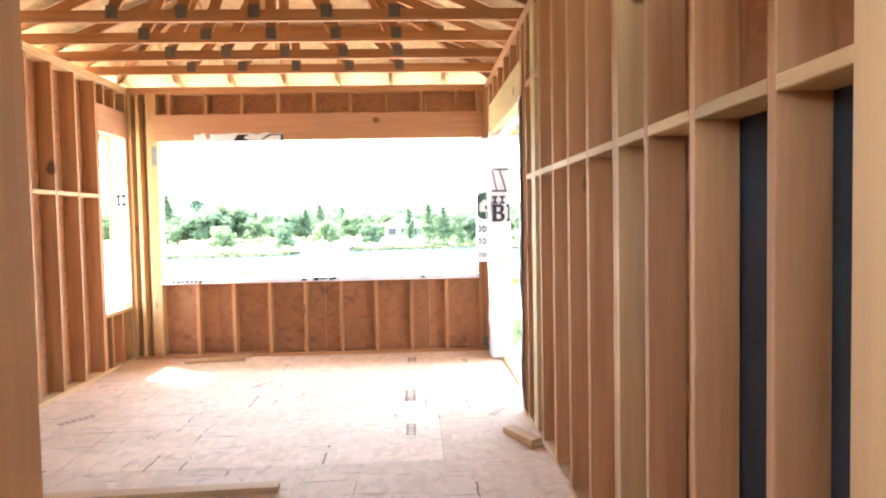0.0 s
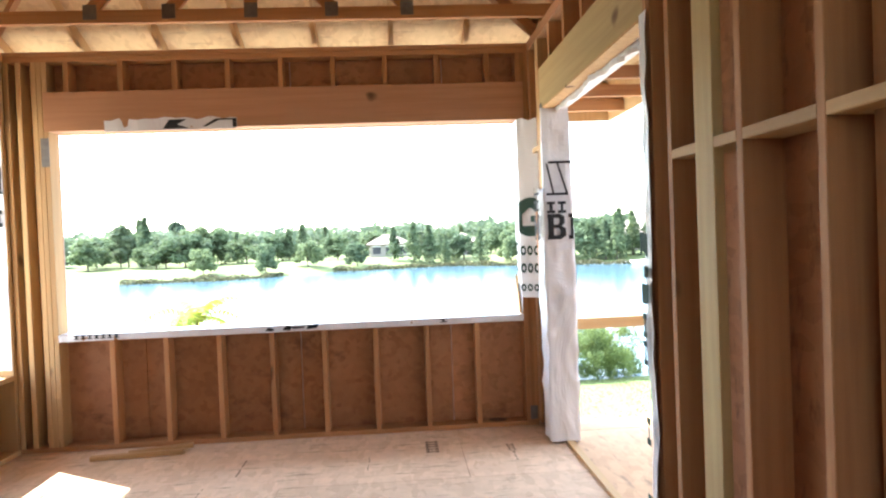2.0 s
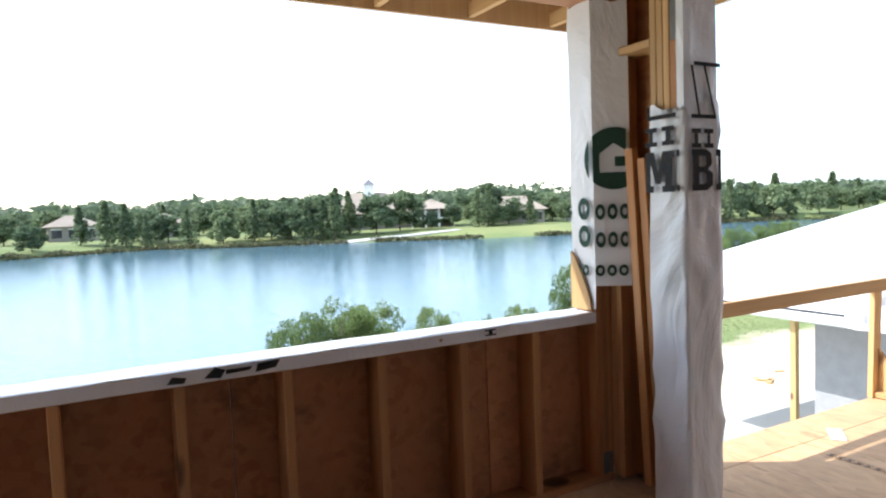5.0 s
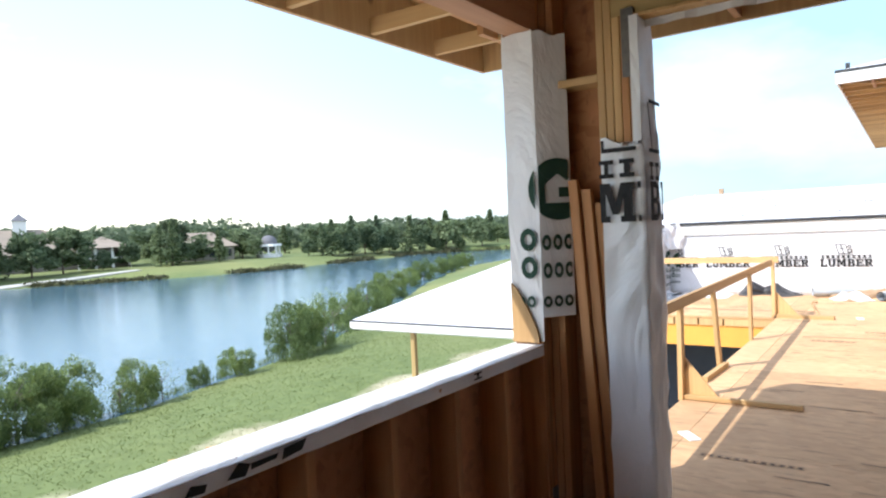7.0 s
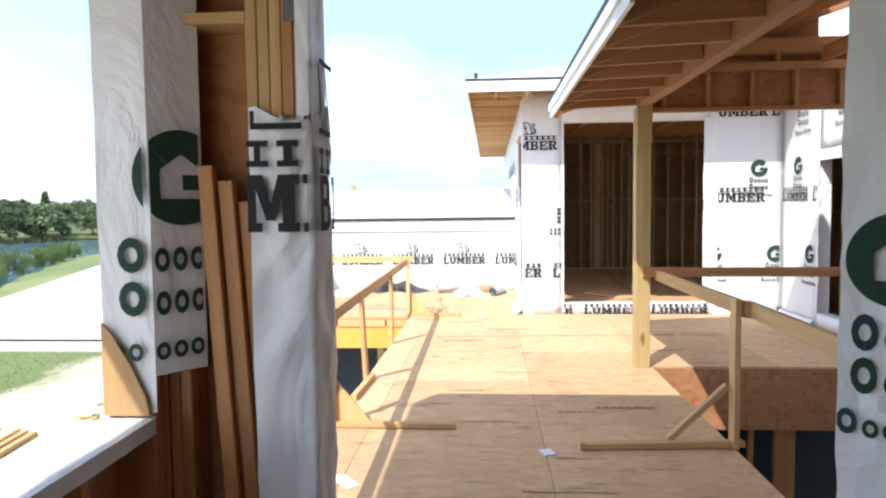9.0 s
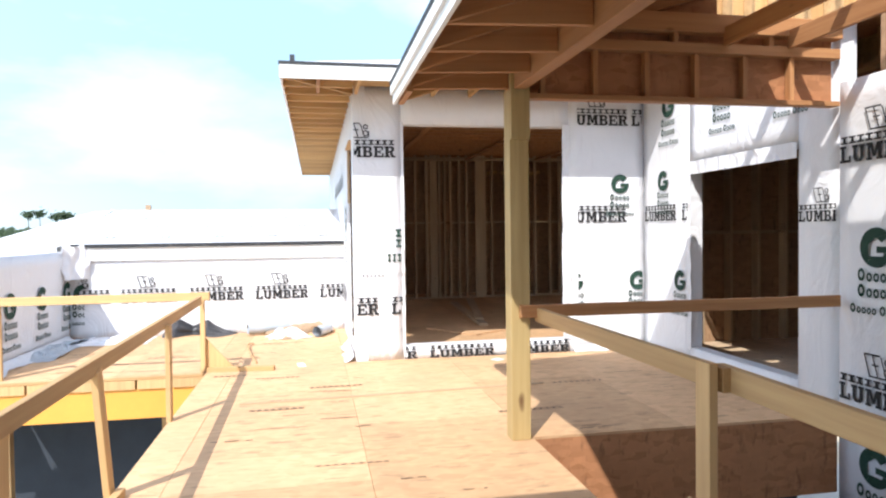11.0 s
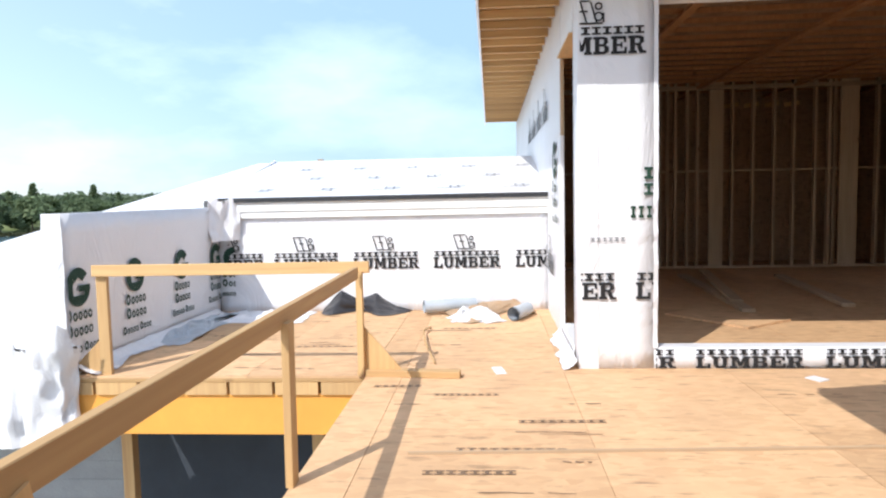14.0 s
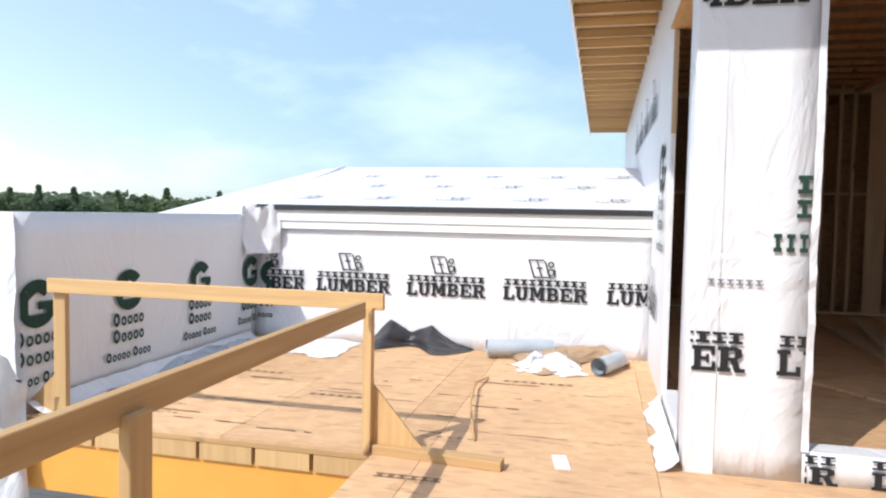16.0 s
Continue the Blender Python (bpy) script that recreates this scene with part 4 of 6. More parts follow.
# ---------------- the wing with its openings ----------------
def wrapped_wall(parent, runs, plan, thick, marks=()):
    """Wall slabs in one plane. plan(u, w, z) gives the place; runs are (u0, u1, z0, z1)."""
    for u0, u1, z0, z1 in runs:
        bm = bmesh.new()
        n = max(1, int((u1 - u0) / 0.13))
        mrows = max(1, int((z1 - z0) / 0.16))
        front, back = [], []
        for r in range(mrows + 1):
            fr, bk = [], []
            for c in range(n + 1):
                u, z = u0 + (u1 - u0) * c / n, z0 + (z1 - z0) * r / mrows
                edge = c in (0, n) or r in (0, mrows)
                d = 0 if edge else 0.0035 * noise.noise((u * 3.1 + z0, z * 3.3, u0))
                fr.append(bm.verts.new(plan(u, d, z)))
                bk.append(bm.verts.new(plan(u, -thick, z)))
            front.append(fr)
            back.append(bk)
        for r in range(mrows):
            for c in range(n):
                bm.faces.new((front[r][c], front[r][c + 1], front[r + 1][c + 1], front[r + 1][c])).smooth = True
                bm.faces.new((back[r][c], back[r + 1][c], back[r + 1][c + 1], back[r][c + 1]))
        ring = [(0, c) for c in range(n)] + [(r, n) for r in range(mrows)] + [(mrows, c) for c in range(n, 0, -1)] + [(r, 0) for r in range(mrows, 0, -1)]
        for (r, c), (r2, c2) in zip(ring, ring[1:] + ring[:1]):
            bm.faces.new((back[r][c], back[r2][c2], front[r2][c2], front[r][c]))
        bmesh.ops.recalc_face_normals(bm, faces=bm.faces)
        part("wrapped_panel", bm, WRAP, parent)


GX, GY = 7.62, -1.57
WT = 3.22
wing_w = structure("wall_wing_west", "wall in white printed house wrap with a large opening", "wall")
wrapped_wall(wing_w, [(1.57, 2.14, -0.02, WT), (4.22, 5.235, -0.02, WT), (2.14, 4.22, 2.77, WT), (2.14, 4.22, -0.02, 0.16)], lambda u, w, z: (GX - w, -u, z), 0.15)
UW, VW = (0, -1, 0), (0, 0, 1)
OW = (GX - 0.012, 0, 0)
PIL = (1.585, 2.13)
stamp(wing_w, "lumber", OW, UW, VW, [(1.27, 2.38)], 1.0, PIL)
stamp(wing_w, "line", OW, UW, VW, [(1.05, 0.54), (2.00, 0.54)], 1.0, PIL)
part("printed_line", print_mesh(letters(1.66, 0.985, 6, 0.045, 0.03, 0.35), OW, UW, VW), INK_GREY, wing_w)
part("printed_line", print_mesh(letters(1.96, 1.16, 4, 0.06, 0.09, 0.45) + letters(2.06, 1.33, 2, 0.08, 0.09) + letters(2.06, 1.45, 2, 0.08, 0.09), OW, UW, VW, 0.004, PIL), INK_GREEN, wing_w)
SIDE = (4.33, 5.19)
stamp(wing_w, "lumber", OW, UW, VW, [(4.20, 2.80), (5.05, 2.80)], 1.0, SIDE)
stamp(wing_w, "line", OW, UW, VW, [(4.18, 1.60)], 1.0, SIDE)
stamp(wing_w, "guard", OW, UW, VW, [(4.76, 1.76), (4.14, 0.55), (5.0, 0.55)], 0.95, SIDE)
for u in (1.50, 2.45, 3.41):
    part("printed_mark", print_mesh(letters(u, 0.105, 10, 0.08, 0.045, 0.2), OW, UW, VW, 0.004, (2.15, 4.21)), INK, wing_w)
    part("printed_word", word_mesh("LUMBER", u, 0.004, 0.8, 0.088, OW, UW, VW, 0.004, (2.15, 4.21)), INK, wing_w)
wing_n = structure("wall_wing_north", "long wall in white house wrap with a narrow opening", "wall")
wrapped_wall(wing_n, [(7.614, 7.90, -0.02, WT), (7.90, 8.85, 2.62, WT), (7.90, 8.85, -0.02, 0.12)], lambda u, w, z: (u, GY + w, z), 0.15)
wrapped_wall(wing_n, [(8.85, 19.3, -0.4, WT)], lambda u, w, z: (u, GY + w, z), 0.03)
part("jamb_ply", box(8.832, 8.848, GY - 0.03, GY + 0.004, 1.9, 2.60), LUMBER_GREY, wing_n)
part("head_ply", box(7.90, 8.84, GY - 0.15, GY + 0.03, 2.605, 2.619), LUMBER_PALE, wing_n)
stamp(wing_n, "guard", (0, GY + 0.012, 0), (-1, 0, 0), VW, [(-9.55, 1.20)], 1.5, (-9.6, -8.87))
stamp(wing_n, "lumber", (0, GY + 0.012, 0), (-1, 0, 0), VW, [(-10.9, 2.2), (-11.9, 2.2), (-12.9, 2.2), (-13.9, 2.2), (-10.3, 0.5)], 1.0)
# inner faces of opening: torn edges of wrap
part("wrap_edge", sheet([(GX - 0.014, -2.13), (GX - 0.010, -2.165)], 0.16, 2.8, 0.012, 0.05, 51), WRAP, wing_w)
part("wrap_edge", sheet([(GX - 0.010, -4.13), (GX - 0.014, -4.235)], 0.16, 2.8, 0.03, 0.05, 52), WRAP, wing_w)
wing_s = structure("wall_courtyard", "wall in white printed house wrap with a wide opening", "wall")
CY = -5.22
wrapped_wall(wing_s, [(0.16, 4.40, -0.72, 2.64), (4.40, 4.86, -0.02, 3.2), (6.56, 7.618, -0.02, 4.2), (4.86, 6.56, 2.20, 3.2), (4.86, 6.56, -0.02, 0.18)], lambda u, w, z: (u, CY + w, z), 0.15)
OS = (0, CY + 0.012, 0)
LEFT = (-1, 0, 0)
stamp(wing_s, "line", OS, LEFT, VW, [(-7.56, 1.60), (-6.70, 1.60)], 0.92, (-7.60, -6.58))
stamp(wing_s, "guard", OS, LEFT, VW, [(-7.25, 1.76), (-6.88, 0.60)], 0.95, (-7.60, -6.58))
stamp(wing_s, "guard", OS, LEFT, VW, [(-7.15, 2.58), (-6.10, 2.58), (-5.1, 2.58)], 1.1)
stamp(wing_s, "lumber", OS, LEFT, VW, [(-4.84, 1.55)], 0.7, (-4.84, -4.42))
stamp(wing_s, "guard", OS, LEFT, VW, [(-4.2, 0.95), (-3.1, 0.95), (-4.2, -0.70), (-3.1, -0.70)], 1.2)
stamp(wing_s, "lumber", OS, LEFT, VW, [(-4.38, 0.15), (-3.4, 0.15), (-2.4, 0.15), (-4.38, 2.0), (-3.4, 2.0), (-2.4, 2.0)], 1.0, (-4.38, -0.2))
part("head_wrap", sheet([(4.86, CY + 0.03), (6.56, CY + 0.02)], 2.10, 2.24, 0.02, 0.06, 71), WRAP, wing_s)
part("wrap_edge", sheet([(6.60, CY + 0.014), (6.53, CY + 0.01)], 0.16, 2.24, 0.02, 0.05, 72), WRAP, wing_s)

# inside the wing
wing_floor = structure("floor_wing", "dusty subfloor inside the unfinished wing", "floor")
floor_panels(wing_floor, 7.78, 15.6, -9.0, -1.73, 0.02, OSB_DECK, 7.75, -6.0)
floor_panels(wing_floor, 4.2, 7.7, -10.5, -5.38, 0.02, OSB_FLOOR, 4.2, -10.5)
wing_in = structure("wall_wing_inside", "stud partitions with shade-brown backing inside the unfinished wing", "wall")
PXI = 14.3
for yy in (-2.1, -2.5, -2.9, -3.3, -3.55, -3.83, -3.95, -4.08, -4.28, -4.45, -5.03, -5.37, -5.72, -6.04, -6.39, -6.62, -6.70, -7.40, -7.62, -7.80, -7.92, -8.35, -8.6, -8.8):
    lumber("stud", (PXI, yy, 0.03), (PXI, yy, WT - 0.02), 0.089, 0.045, wing_in, LUMBER_GREY, side=(1, 0, 0))
for yy, w in ((-4.76, 0.24), (-6.94, 0.30), (-8.12, 0.30), (-3.70, 0.16)):
    lumber("flat_board", (PXI - 0.02, yy, 0.03), (PXI - 0.02, yy, WT - 0.02), W, w, wing_in, LUMBER_GREY, side=(1, 0, 0))
lumber("noggin", (PXI, -8.9, 1.70), (PXI, -1.8, 1.70), 0.06, W, wing_in, LUMBER_GREY, side=(1, 0, 0))
lumber("bottom_plate", (PXI, -8.9, 0.05), (PXI, -1.8, 0.05), D, W, wing_in, LUMBER_GREY, side=(1, 0, 0))
lumber("top_plate", (PXI, -8.9, WT - 0.12), (PXI, -1.8, WT - 0.12), D, 0.07, wing_in, LUMBER_GREY, side=(1, 0, 0))
# pale strips in place of small slots of sunlight behind the partition
for k in range(4):
    lumber("lath", (PXI + 0.3, -5.0 - 0.34 * k, 2.82), (PXI + 0.3, -5.24 - 0.34 * k, 2.85), 0.02, 0.07, wing_in, LUMBER_PALE, side=(1, 0, 0))
for k in range(19):
    x = 8.1 + 0.4064 * k
    lumber("stud", (x, -8.85, 0.03), (x, -8.85, WT - 0.02), W, D, wing_in, LUMBER_GREY)
# backing behind the studs, its colour toned for interior shade
part("dark_backing", box(15.6, 15.65, -9.1, -1.75, -0.02, WT + 0.24), OSB_SHADE, wing_in)
part("dark_backing", box(12.0, 15.6, -9.05, -9.0, -0.02, WT + 0.24), OSB_SHADE, wing_in)
# unseen gap between these two pieces, added to brighten the wing inside
part("dark_backing", box(7.75, 12.0, -9.05, -9.0, -0.02, 0.2), OSB_SHADE, wing_in)
part("dark_backing", box(7.75, 12.0, -9.05, -9.0, 2.9, WT + 0.24), OSB_SHADE, wing_in)
part("dark_backing", box(4.2, 7.75, -10.6, -10.5, -0.02, 3.19), OSB_SHADE, wing_in)
part("dark_backing", box(4.15, 4.2, -10.5, -5.4, -0.02, 4.0), OSB_SHADE, wing_in)
part("dark_backing", box(7.74, 7.76, -7.52, -5.40, -0.02, 3.3), OSB_SHADE, wing_in)
part("dark_backing", box(7.74, 7.76, -10.5, -7.64, -0.02, 3.3), OSB_SHADE, wing_in)
part("dark_backing", box(7.74, 7.76, -7.64, -7.52, -0.02, 1.88), OSB_SHADE, wing_in)
part("dark_backing", box(7.74, 7.76, -7.64, -7.52, 2.14, 3.3), OSB_SHADE, wing_in)
for k in range(12):
    lumber("stud", (7.66, -5.62 - 0.4064 * k, 0.03), (7.66, -5.62 - 0.4064 * k, 3.18), D, W, wing_in, LUMBER_GREY, side=(1, 0, 0))
lumber("noggin", (7.66, -10.4, 1.45), (7.66, -5.5, 1.45), D - 0.02, W, wing_in, LUMBER_GREY, side=(1, 0, 0))
for k in range(8):
    x = 4.5 + 0.4064 * k
    lumber("stud", (x, -9.0, 0.03), (x, -9.0, 3.0), W, D, wing_in, LUMBER_GREY)
lumber("noggin", (4.3, -9.0, 1.6), (7.7, -9.0, 1.6), D, W, wing_in, LUMBER_GREY, side=(0, 1, 0))
wing_ceiling = structure("ceiling_wing", "open truss chords inside the wing", "ceiling")
bm = bmesh.new()
for k in range(19):
    x = 7.95 + 0.4064 * k
    add_box(bm, x, x + 0.038, -9.0, -1.77, WT - 0.06, WT - 0.01)
for k in range(4):
    add_box(bm, 7.8, 15.6, -2.9 - 1.6 * k, -2.81 - 1.6 * k, WT - 0.14, WT - 0.102)
add_box(bm, 4.2, 7.75, -10.5, -5.23, 3.19, 3.23)
part("chords", bm, LUMBER, wing_ceiling)
# underside toned with the same shade brown
part("roof_deck", box(7.76, 15.6, -9.0, -1.77, WT + 0.22, WT + 0.24), OSB_SHADE, wing_ceiling)

# wing roof: hipped, deep eaves with open lookouts, white fascia and dark drip edge
EX, EY, EZ = GX - 0.76, GY + 0.75, 3.10
wing_roof = structure("roof_wing", "hipped roof in white underlay with deep open eaves", "roof")
S2 = 0.30
ridge_y, far_x, south_y = -6.5, 19.3, -13.0
rise = (EY - ridge_y) * S2
for cs in (((EX, EY), (EX, south_y), (EX + 7.4, ridge_y)), ((EX, EY), (EX + 7.4, ridge_y), (far_x, ridge_y), (far_x, EY)), ((EX, south_y), (far_x, south_y), (far_x, ridge_y), (EX + 7.4, ridge_y))):
    pts3 = [(x, y, EZ + 0.17 + (rise if abs(y - ridge_y) < 0.01 else 0)) for x, y in cs]
    if cs[0] == (EX, EY) and cs[1] == (EX, south_y):
        pts3 = [(EX, EY, EZ + 0.17), (EX, -5.15, EZ + 0.17), (EX + 4.2, -5.15, EZ + 0.17 + 1.26), (EX + 7.4, ridge_y, EZ + 0.17 + rise)]
    part("roof_underlay", slab_mesh(pts3, 0.02), MEMBRANE, wing_roof)
part("fascia", box(EX - 0.022, EX, -5.15, EY + 0.022, EZ, EZ + 0.14), FASCIA, wing_roof)
part("fascia", box(EX, far_x, EY, EY + 0.022, EZ, EZ + 0.14), FASCIA, wing_roof)
part("drip_edge", box(EX - 0.03, EX - 0.0, -5.15, EY + 0.03, EZ + 0.141, EZ + 0.172), DRIP, wing_roof)
part("drip_edge", box(EX, far_x, EY, EY + 0.03, EZ + 0.141, EZ + 0.172), DRIP, wing_roof)
part("soffit_board", box(EX, far_x, GY + 0.02, EY, EZ + 0.10, EZ + 0.112), OSB_ROOF, wing_roof)
part("soffit_board", box(EX, GX - 0.02, -5.15, GY + 0.02, EZ + 0.10, EZ + 0.112), OSB_ROOF, wing_roof)
for k in range(29):
    x = EX + 0.42 + 0.4064 * k
    lumber("lookout", (x, GY + 0.0, EZ + 0.05), (x, EY, EZ + 0.05), W, 0.089, wing_roof, LUMBER_PALE, side=(1, 0, 0))
for k in range(8):
    yy = GY - 0.05 - 0.45 * k
    lumber("lookout", (EX, yy, EZ + 0.05), (GX, yy, EZ + 0.05), W, 0.089, wing_roof, LUMBER_PALE, side=(0, 1, 0))
lumber("lookout", (EX, EY, EZ + 0.05), (GX, GY, EZ + 0.05), W, 0.089, wing_roof, LUMBER_PALE)
lumber("lookout", (EX, EY - 0.37, EZ + 0.04), (GX, EY - 0.37, EZ + 0.04), W, 0.06, wing_roof, LUMBER, side=(0, 1, 0))
part("vent_stub", box(EX + 0.10, EX + 0.15, EY - 0.13, EY - 0.08, EZ + 0.19, EZ + 0.27), DRIP, wing_roof)

# ---------------- porch roof over the stairwell ----------------
PX, PY = 4.42, -2.56
porch_post = thing("porch_post", (PX, PY, 0), "treated square timber post with a steel strap on the deck", "post")
lumber("post", (PX, PY, 0.002), (PX, PY, 2.50), 0.14, 0.14, porch_post, LUMBER_GREEN, side=(1, 0, 0))
lumber("side_board", (PX - 0.089, PY, 2.15), (PX - 0.089, PY, 2.62), W, 0.14, porch_post, LUMBER_GREEN, side=(1, 0, 0))
porch = structure("porch_roof", "open framed porch roof with white fascia", "roof")
lumber("beam", (0.18, PY, 2.60), (PX + 0.05, PY, 2.60), 0.09, 0.20, porch, LUMBER, side=(0, 1, 0))
lumber("beam", (PX, PY - 0.05, 2.47), (PX, -5.2, 2.47), 0.09, W, porch, LUMBER, side=(1, 0, 0))
lumber("beam", (PX, PY - 0.05, 2.86), (PX, -5.2, 2.86), 0.09, 0.076, porch, LUMBER, side=(1, 0, 0))
part("gable_sheathing", box(PX + 0.05, PX + 0.062, -5.2, PY - 0.02, 2.46, 3.0), OSB_WALL, porch)
lumber("plate", (PX - 0.02, PY - 0.05, 3.04), (PX - 0.02, -5.2, 3.04), 0.10, 0.14, porch, LUMBER, side=(1, 0, 0))
for yy in (-3.0, -3.8, -4.6):
    lumber("blocking", (PX, yy, 2.90), (PX, yy, 2.97), 0.08, W, porch, LUMBER, side=(1, 0, 0))
for k in range(6):
    yy = PY - 0.2 - 0.4064 * k
    lumber("gable_stud", (PX + 0.01, yy, 2.49), (PX + 0.01, yy, 2.82), 0.06, W, porch, LUMBER, side=(1, 0, 0))
part("gable_sheathing", slab_mesh([(PX + 0.06, PY - 0.1, 3.0), (PX + 0.06, -4.2, 3.0), (PX + 0.06, -4.2, 3.40), (PX + 0.06, PY - 0.1, 3.02)], 0.012), OSB_WALL, porch)
pey, pez, S3 = -1.75, 2.50, 0.33
for k in range(9):
    x = 0.42 + 0.5 * k
    lumber("rafter", (x, pey, pez + 0.06), (x, -5.2, pez + 0.06 + S3 * 3.46), W, 0.12, porch, LUMBER, side=(1, 0, 0))
    lumber("ceiling_joist", (x + 0.039, pey, 2.575), (x + 0.039, PY + 0.05, 2.60), W, 0.14, porch, LUMBER, side=(1, 0, 0))
part("roof_sheathing", slab_mesh([(0.2, pey, pez + 0.15), (0.2, -4.2, pez + 0.15 + S3 * 2.46), (PX + 0.45, -4.2, pez + 0.15 + S3 * 2.46), (PX + 0.45, pey, pez + 0.15)], 0.018), OSB_ROOF, porch)
part("roof_underlay", slab_mesh([(0.2, pey, pez + 0.157), (0.2, -4.2, pez + 0.157 + S3 * 2.46), (PX + 0.45, -4.2, pez + 0.157 + S3 * 2.46), (PX + 0.45, pey, pez + 0.157)], 0.005), MEMBRANE, porch)
part("fascia", box(0.95, PX + 0.47, pey, pey + 0.022, pez - 0.02, pez + 0.12), FASCIA, porch)
part("fascia", box(0.95, PX + 0.47, pey + 0.0225, pey + 0.04, pez + 0.05, pez + 0.12), FASCIA, porch)
part("drip_edge", box(0.95, PX + 0.47, pey, pey + 0.045, pez + 0.121, pez + 0.15), DRIP, porch)
lumber("barge_board", (PX + 0.45, pey, pez + 0.06), (PX + 0.45, -4.2, pez + 0.06 + S3 * 2.46), W, 0.14, porch, LUMBER_PALE, side=(1, 0, 0))
part("end_board", box(PX - 0.02, PX + 0.46, pey - 0.02, pey - 0.06, pez - 0.02, pez + 0.1), LUMBER, porch)
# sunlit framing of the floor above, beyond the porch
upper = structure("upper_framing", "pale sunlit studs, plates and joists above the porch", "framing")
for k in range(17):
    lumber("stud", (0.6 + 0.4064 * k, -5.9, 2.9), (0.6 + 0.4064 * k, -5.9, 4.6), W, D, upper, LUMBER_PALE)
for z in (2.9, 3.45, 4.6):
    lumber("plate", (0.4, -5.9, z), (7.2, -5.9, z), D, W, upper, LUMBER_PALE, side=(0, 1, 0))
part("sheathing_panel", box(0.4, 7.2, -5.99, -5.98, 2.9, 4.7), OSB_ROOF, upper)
lumber("joist", (0.3, -4.2, 2.95), (PX - 0.05, -4.2, 2.95), W, 0.14, upper, LUMBER, side=(0, 1, 0))
lumber("joist", (0.3, -4.75, 2.95), (PX - 0.05, -4.75, 2.95), W, 0.14, upper, LUMBER, side=(0, 1, 0))

# ---------------- terrace walls and the lower roofs ----------------
TX, TY, TT = 10.36, 2.40, 1.36
terr_e = structure("wall_terrace_east", "low wall in white house wrap under the far roof", "wall")
wrapped_wall(terr_e, [(-TY, 1.57, -0.04, TT - 0.12)], lambda u, w, z: (TX - w, -u, z), 0.15)
part("fascia", box(TX - 0.06, TX - 0.03, -1.6, TY - 0.1, TT - 0.14, TT - 0.02), FASCIA, terr_e)
part("fascia", box(TX - 0.045, TX - 0.012, -1.6, TY - 0.1, TT - 0.22, TT - 0.145), FASCIA, terr_e)
part("drip_edge", box(TX - 0.09, TX - 0.062, -1.6, TY - 0.05, TT - 0.03, TT + 0.025), DRIP, terr_e)
stamp(terr_e, "lumber", (TX - 0.014, 0, 0), UW, VW, [(-1.71 + 0.965 * k, 0.51) for k in range(3)], 0.99)
stamp(terr_e, "lumber", (TX - 0.014, 0, 0), UW, VW, [(-2.63, 0.51)], 0.99, (-2.28, -1.85))
stamp(terr_e, "line", (TX - 0.014, 0, 0), UW, VW, [(1.19, 0.51)], 0.99, (1.0, 1.55))
stamp(terr_e, "guard", (TX - 0.014, 0, 0), UW, VW, [(-2.36, 0.30)], 1.1, (-2.38, -2.2))
terr_n = structure("wall_terrace_north", "low wall in shaded printed house wrap", "wall")
wrapped_wall(terr_n, [(7.38, 10.36, -0.04, TT - 0.08)], lambda u, w, z: (u, TY - w, z), 0.15)
part("end_cap", sheet([(7.375, TY + 0.15), (7.372, TY - 0.01)], -0.5, TT - 0.08, 0.02, 0.06, 61), WRAP, terr_n)
stamp(terr_n, "guard", (0, TY - 0.014, 0), (1, 0, 0), VW, [(7.36, 0.28), (8.22, 0.28), (9.16, 0.28), (10.05, 0.28)], 1.25, (7.40, 10.34))
far_roof = structure("roof_far", "low hipped roof in white printed underlay", "roof")
fz = TT + 0.02
part("roof_underlay", slab_mesh([(TX - 0.07, TY + 0.16, fz), (TX - 0.07, -1.62, fz), (13.3, -1.62, fz + 0.60), (13.3, TY + 0.16, fz + 0.60)], 0.02), MEMBRANE, far_roof)
part("roof_underlay", slab_mesh([(13.3, TY + 0.16, fz + 0.60), (13.3, -1.62, fz + 0.60), (20.0, -1.62, fz + 0.2), (20.0, TY + 0.16, fz + 0.2)], 0.02), MEMBRANE, far_roof)
for r, (dx, off) in enumerate(((0.35, 0.0), (1.15, 0.45), (1.95, 0.1))):
    for k in range(5):
        yy = 2.0 - 0.8 * k - off
        zz = fz + 0.60 * (dx + 0.07) / 3.01 + 0.006
        uu = Vector((3.01, 0, 0.60)).normalized()
        part("printed_mark", print_mesh([bar(0, 0.0, 0.2, 0.02), bar(0, 0.1, 0.2, 0.02), bar(0, 0.0, 0.02, 0.12), bar(0.1, 0, 0.02, 0.12)] + letters(-0.15, -0.07, 6, 0.05, 0.04),
                                    (TX + dx, yy, zz), (0, -1, 0), tuple(uu), 0.004), INK_GREY, far_roof)
roof_b = structure("roof_lower", "broad hipped lower roof in white underlay beside the terrace", "roof")
BX, BY, BZ, RIDGE, SB = 7.80, 8.65, -0.42, 1.97, 0.42
bs = (RIDGE - BZ) / SB
part("roof_underlay", slab_mesh([(BX, BY, BZ), (BX, TY + 0.16, BZ), (BX + bs, TY + 0.16, RIDGE), (BX + bs, BY - bs, RIDGE)], 0.03), MEMBRANE, roof_b)
part("roof_underlay", slab_mesh([(BX, BY, BZ), (BX + bs, BY - bs, RIDGE), (21.0, BY - bs, RIDGE), (21.0, BY, BZ)], 0.03), MEMBRANE, roof_b)
part("fascia", box(BX - 0.03, BX, TY + 0.16, BY + 0.03, BZ - 0.17, BZ - 0.03), FASCIA, roof_b)
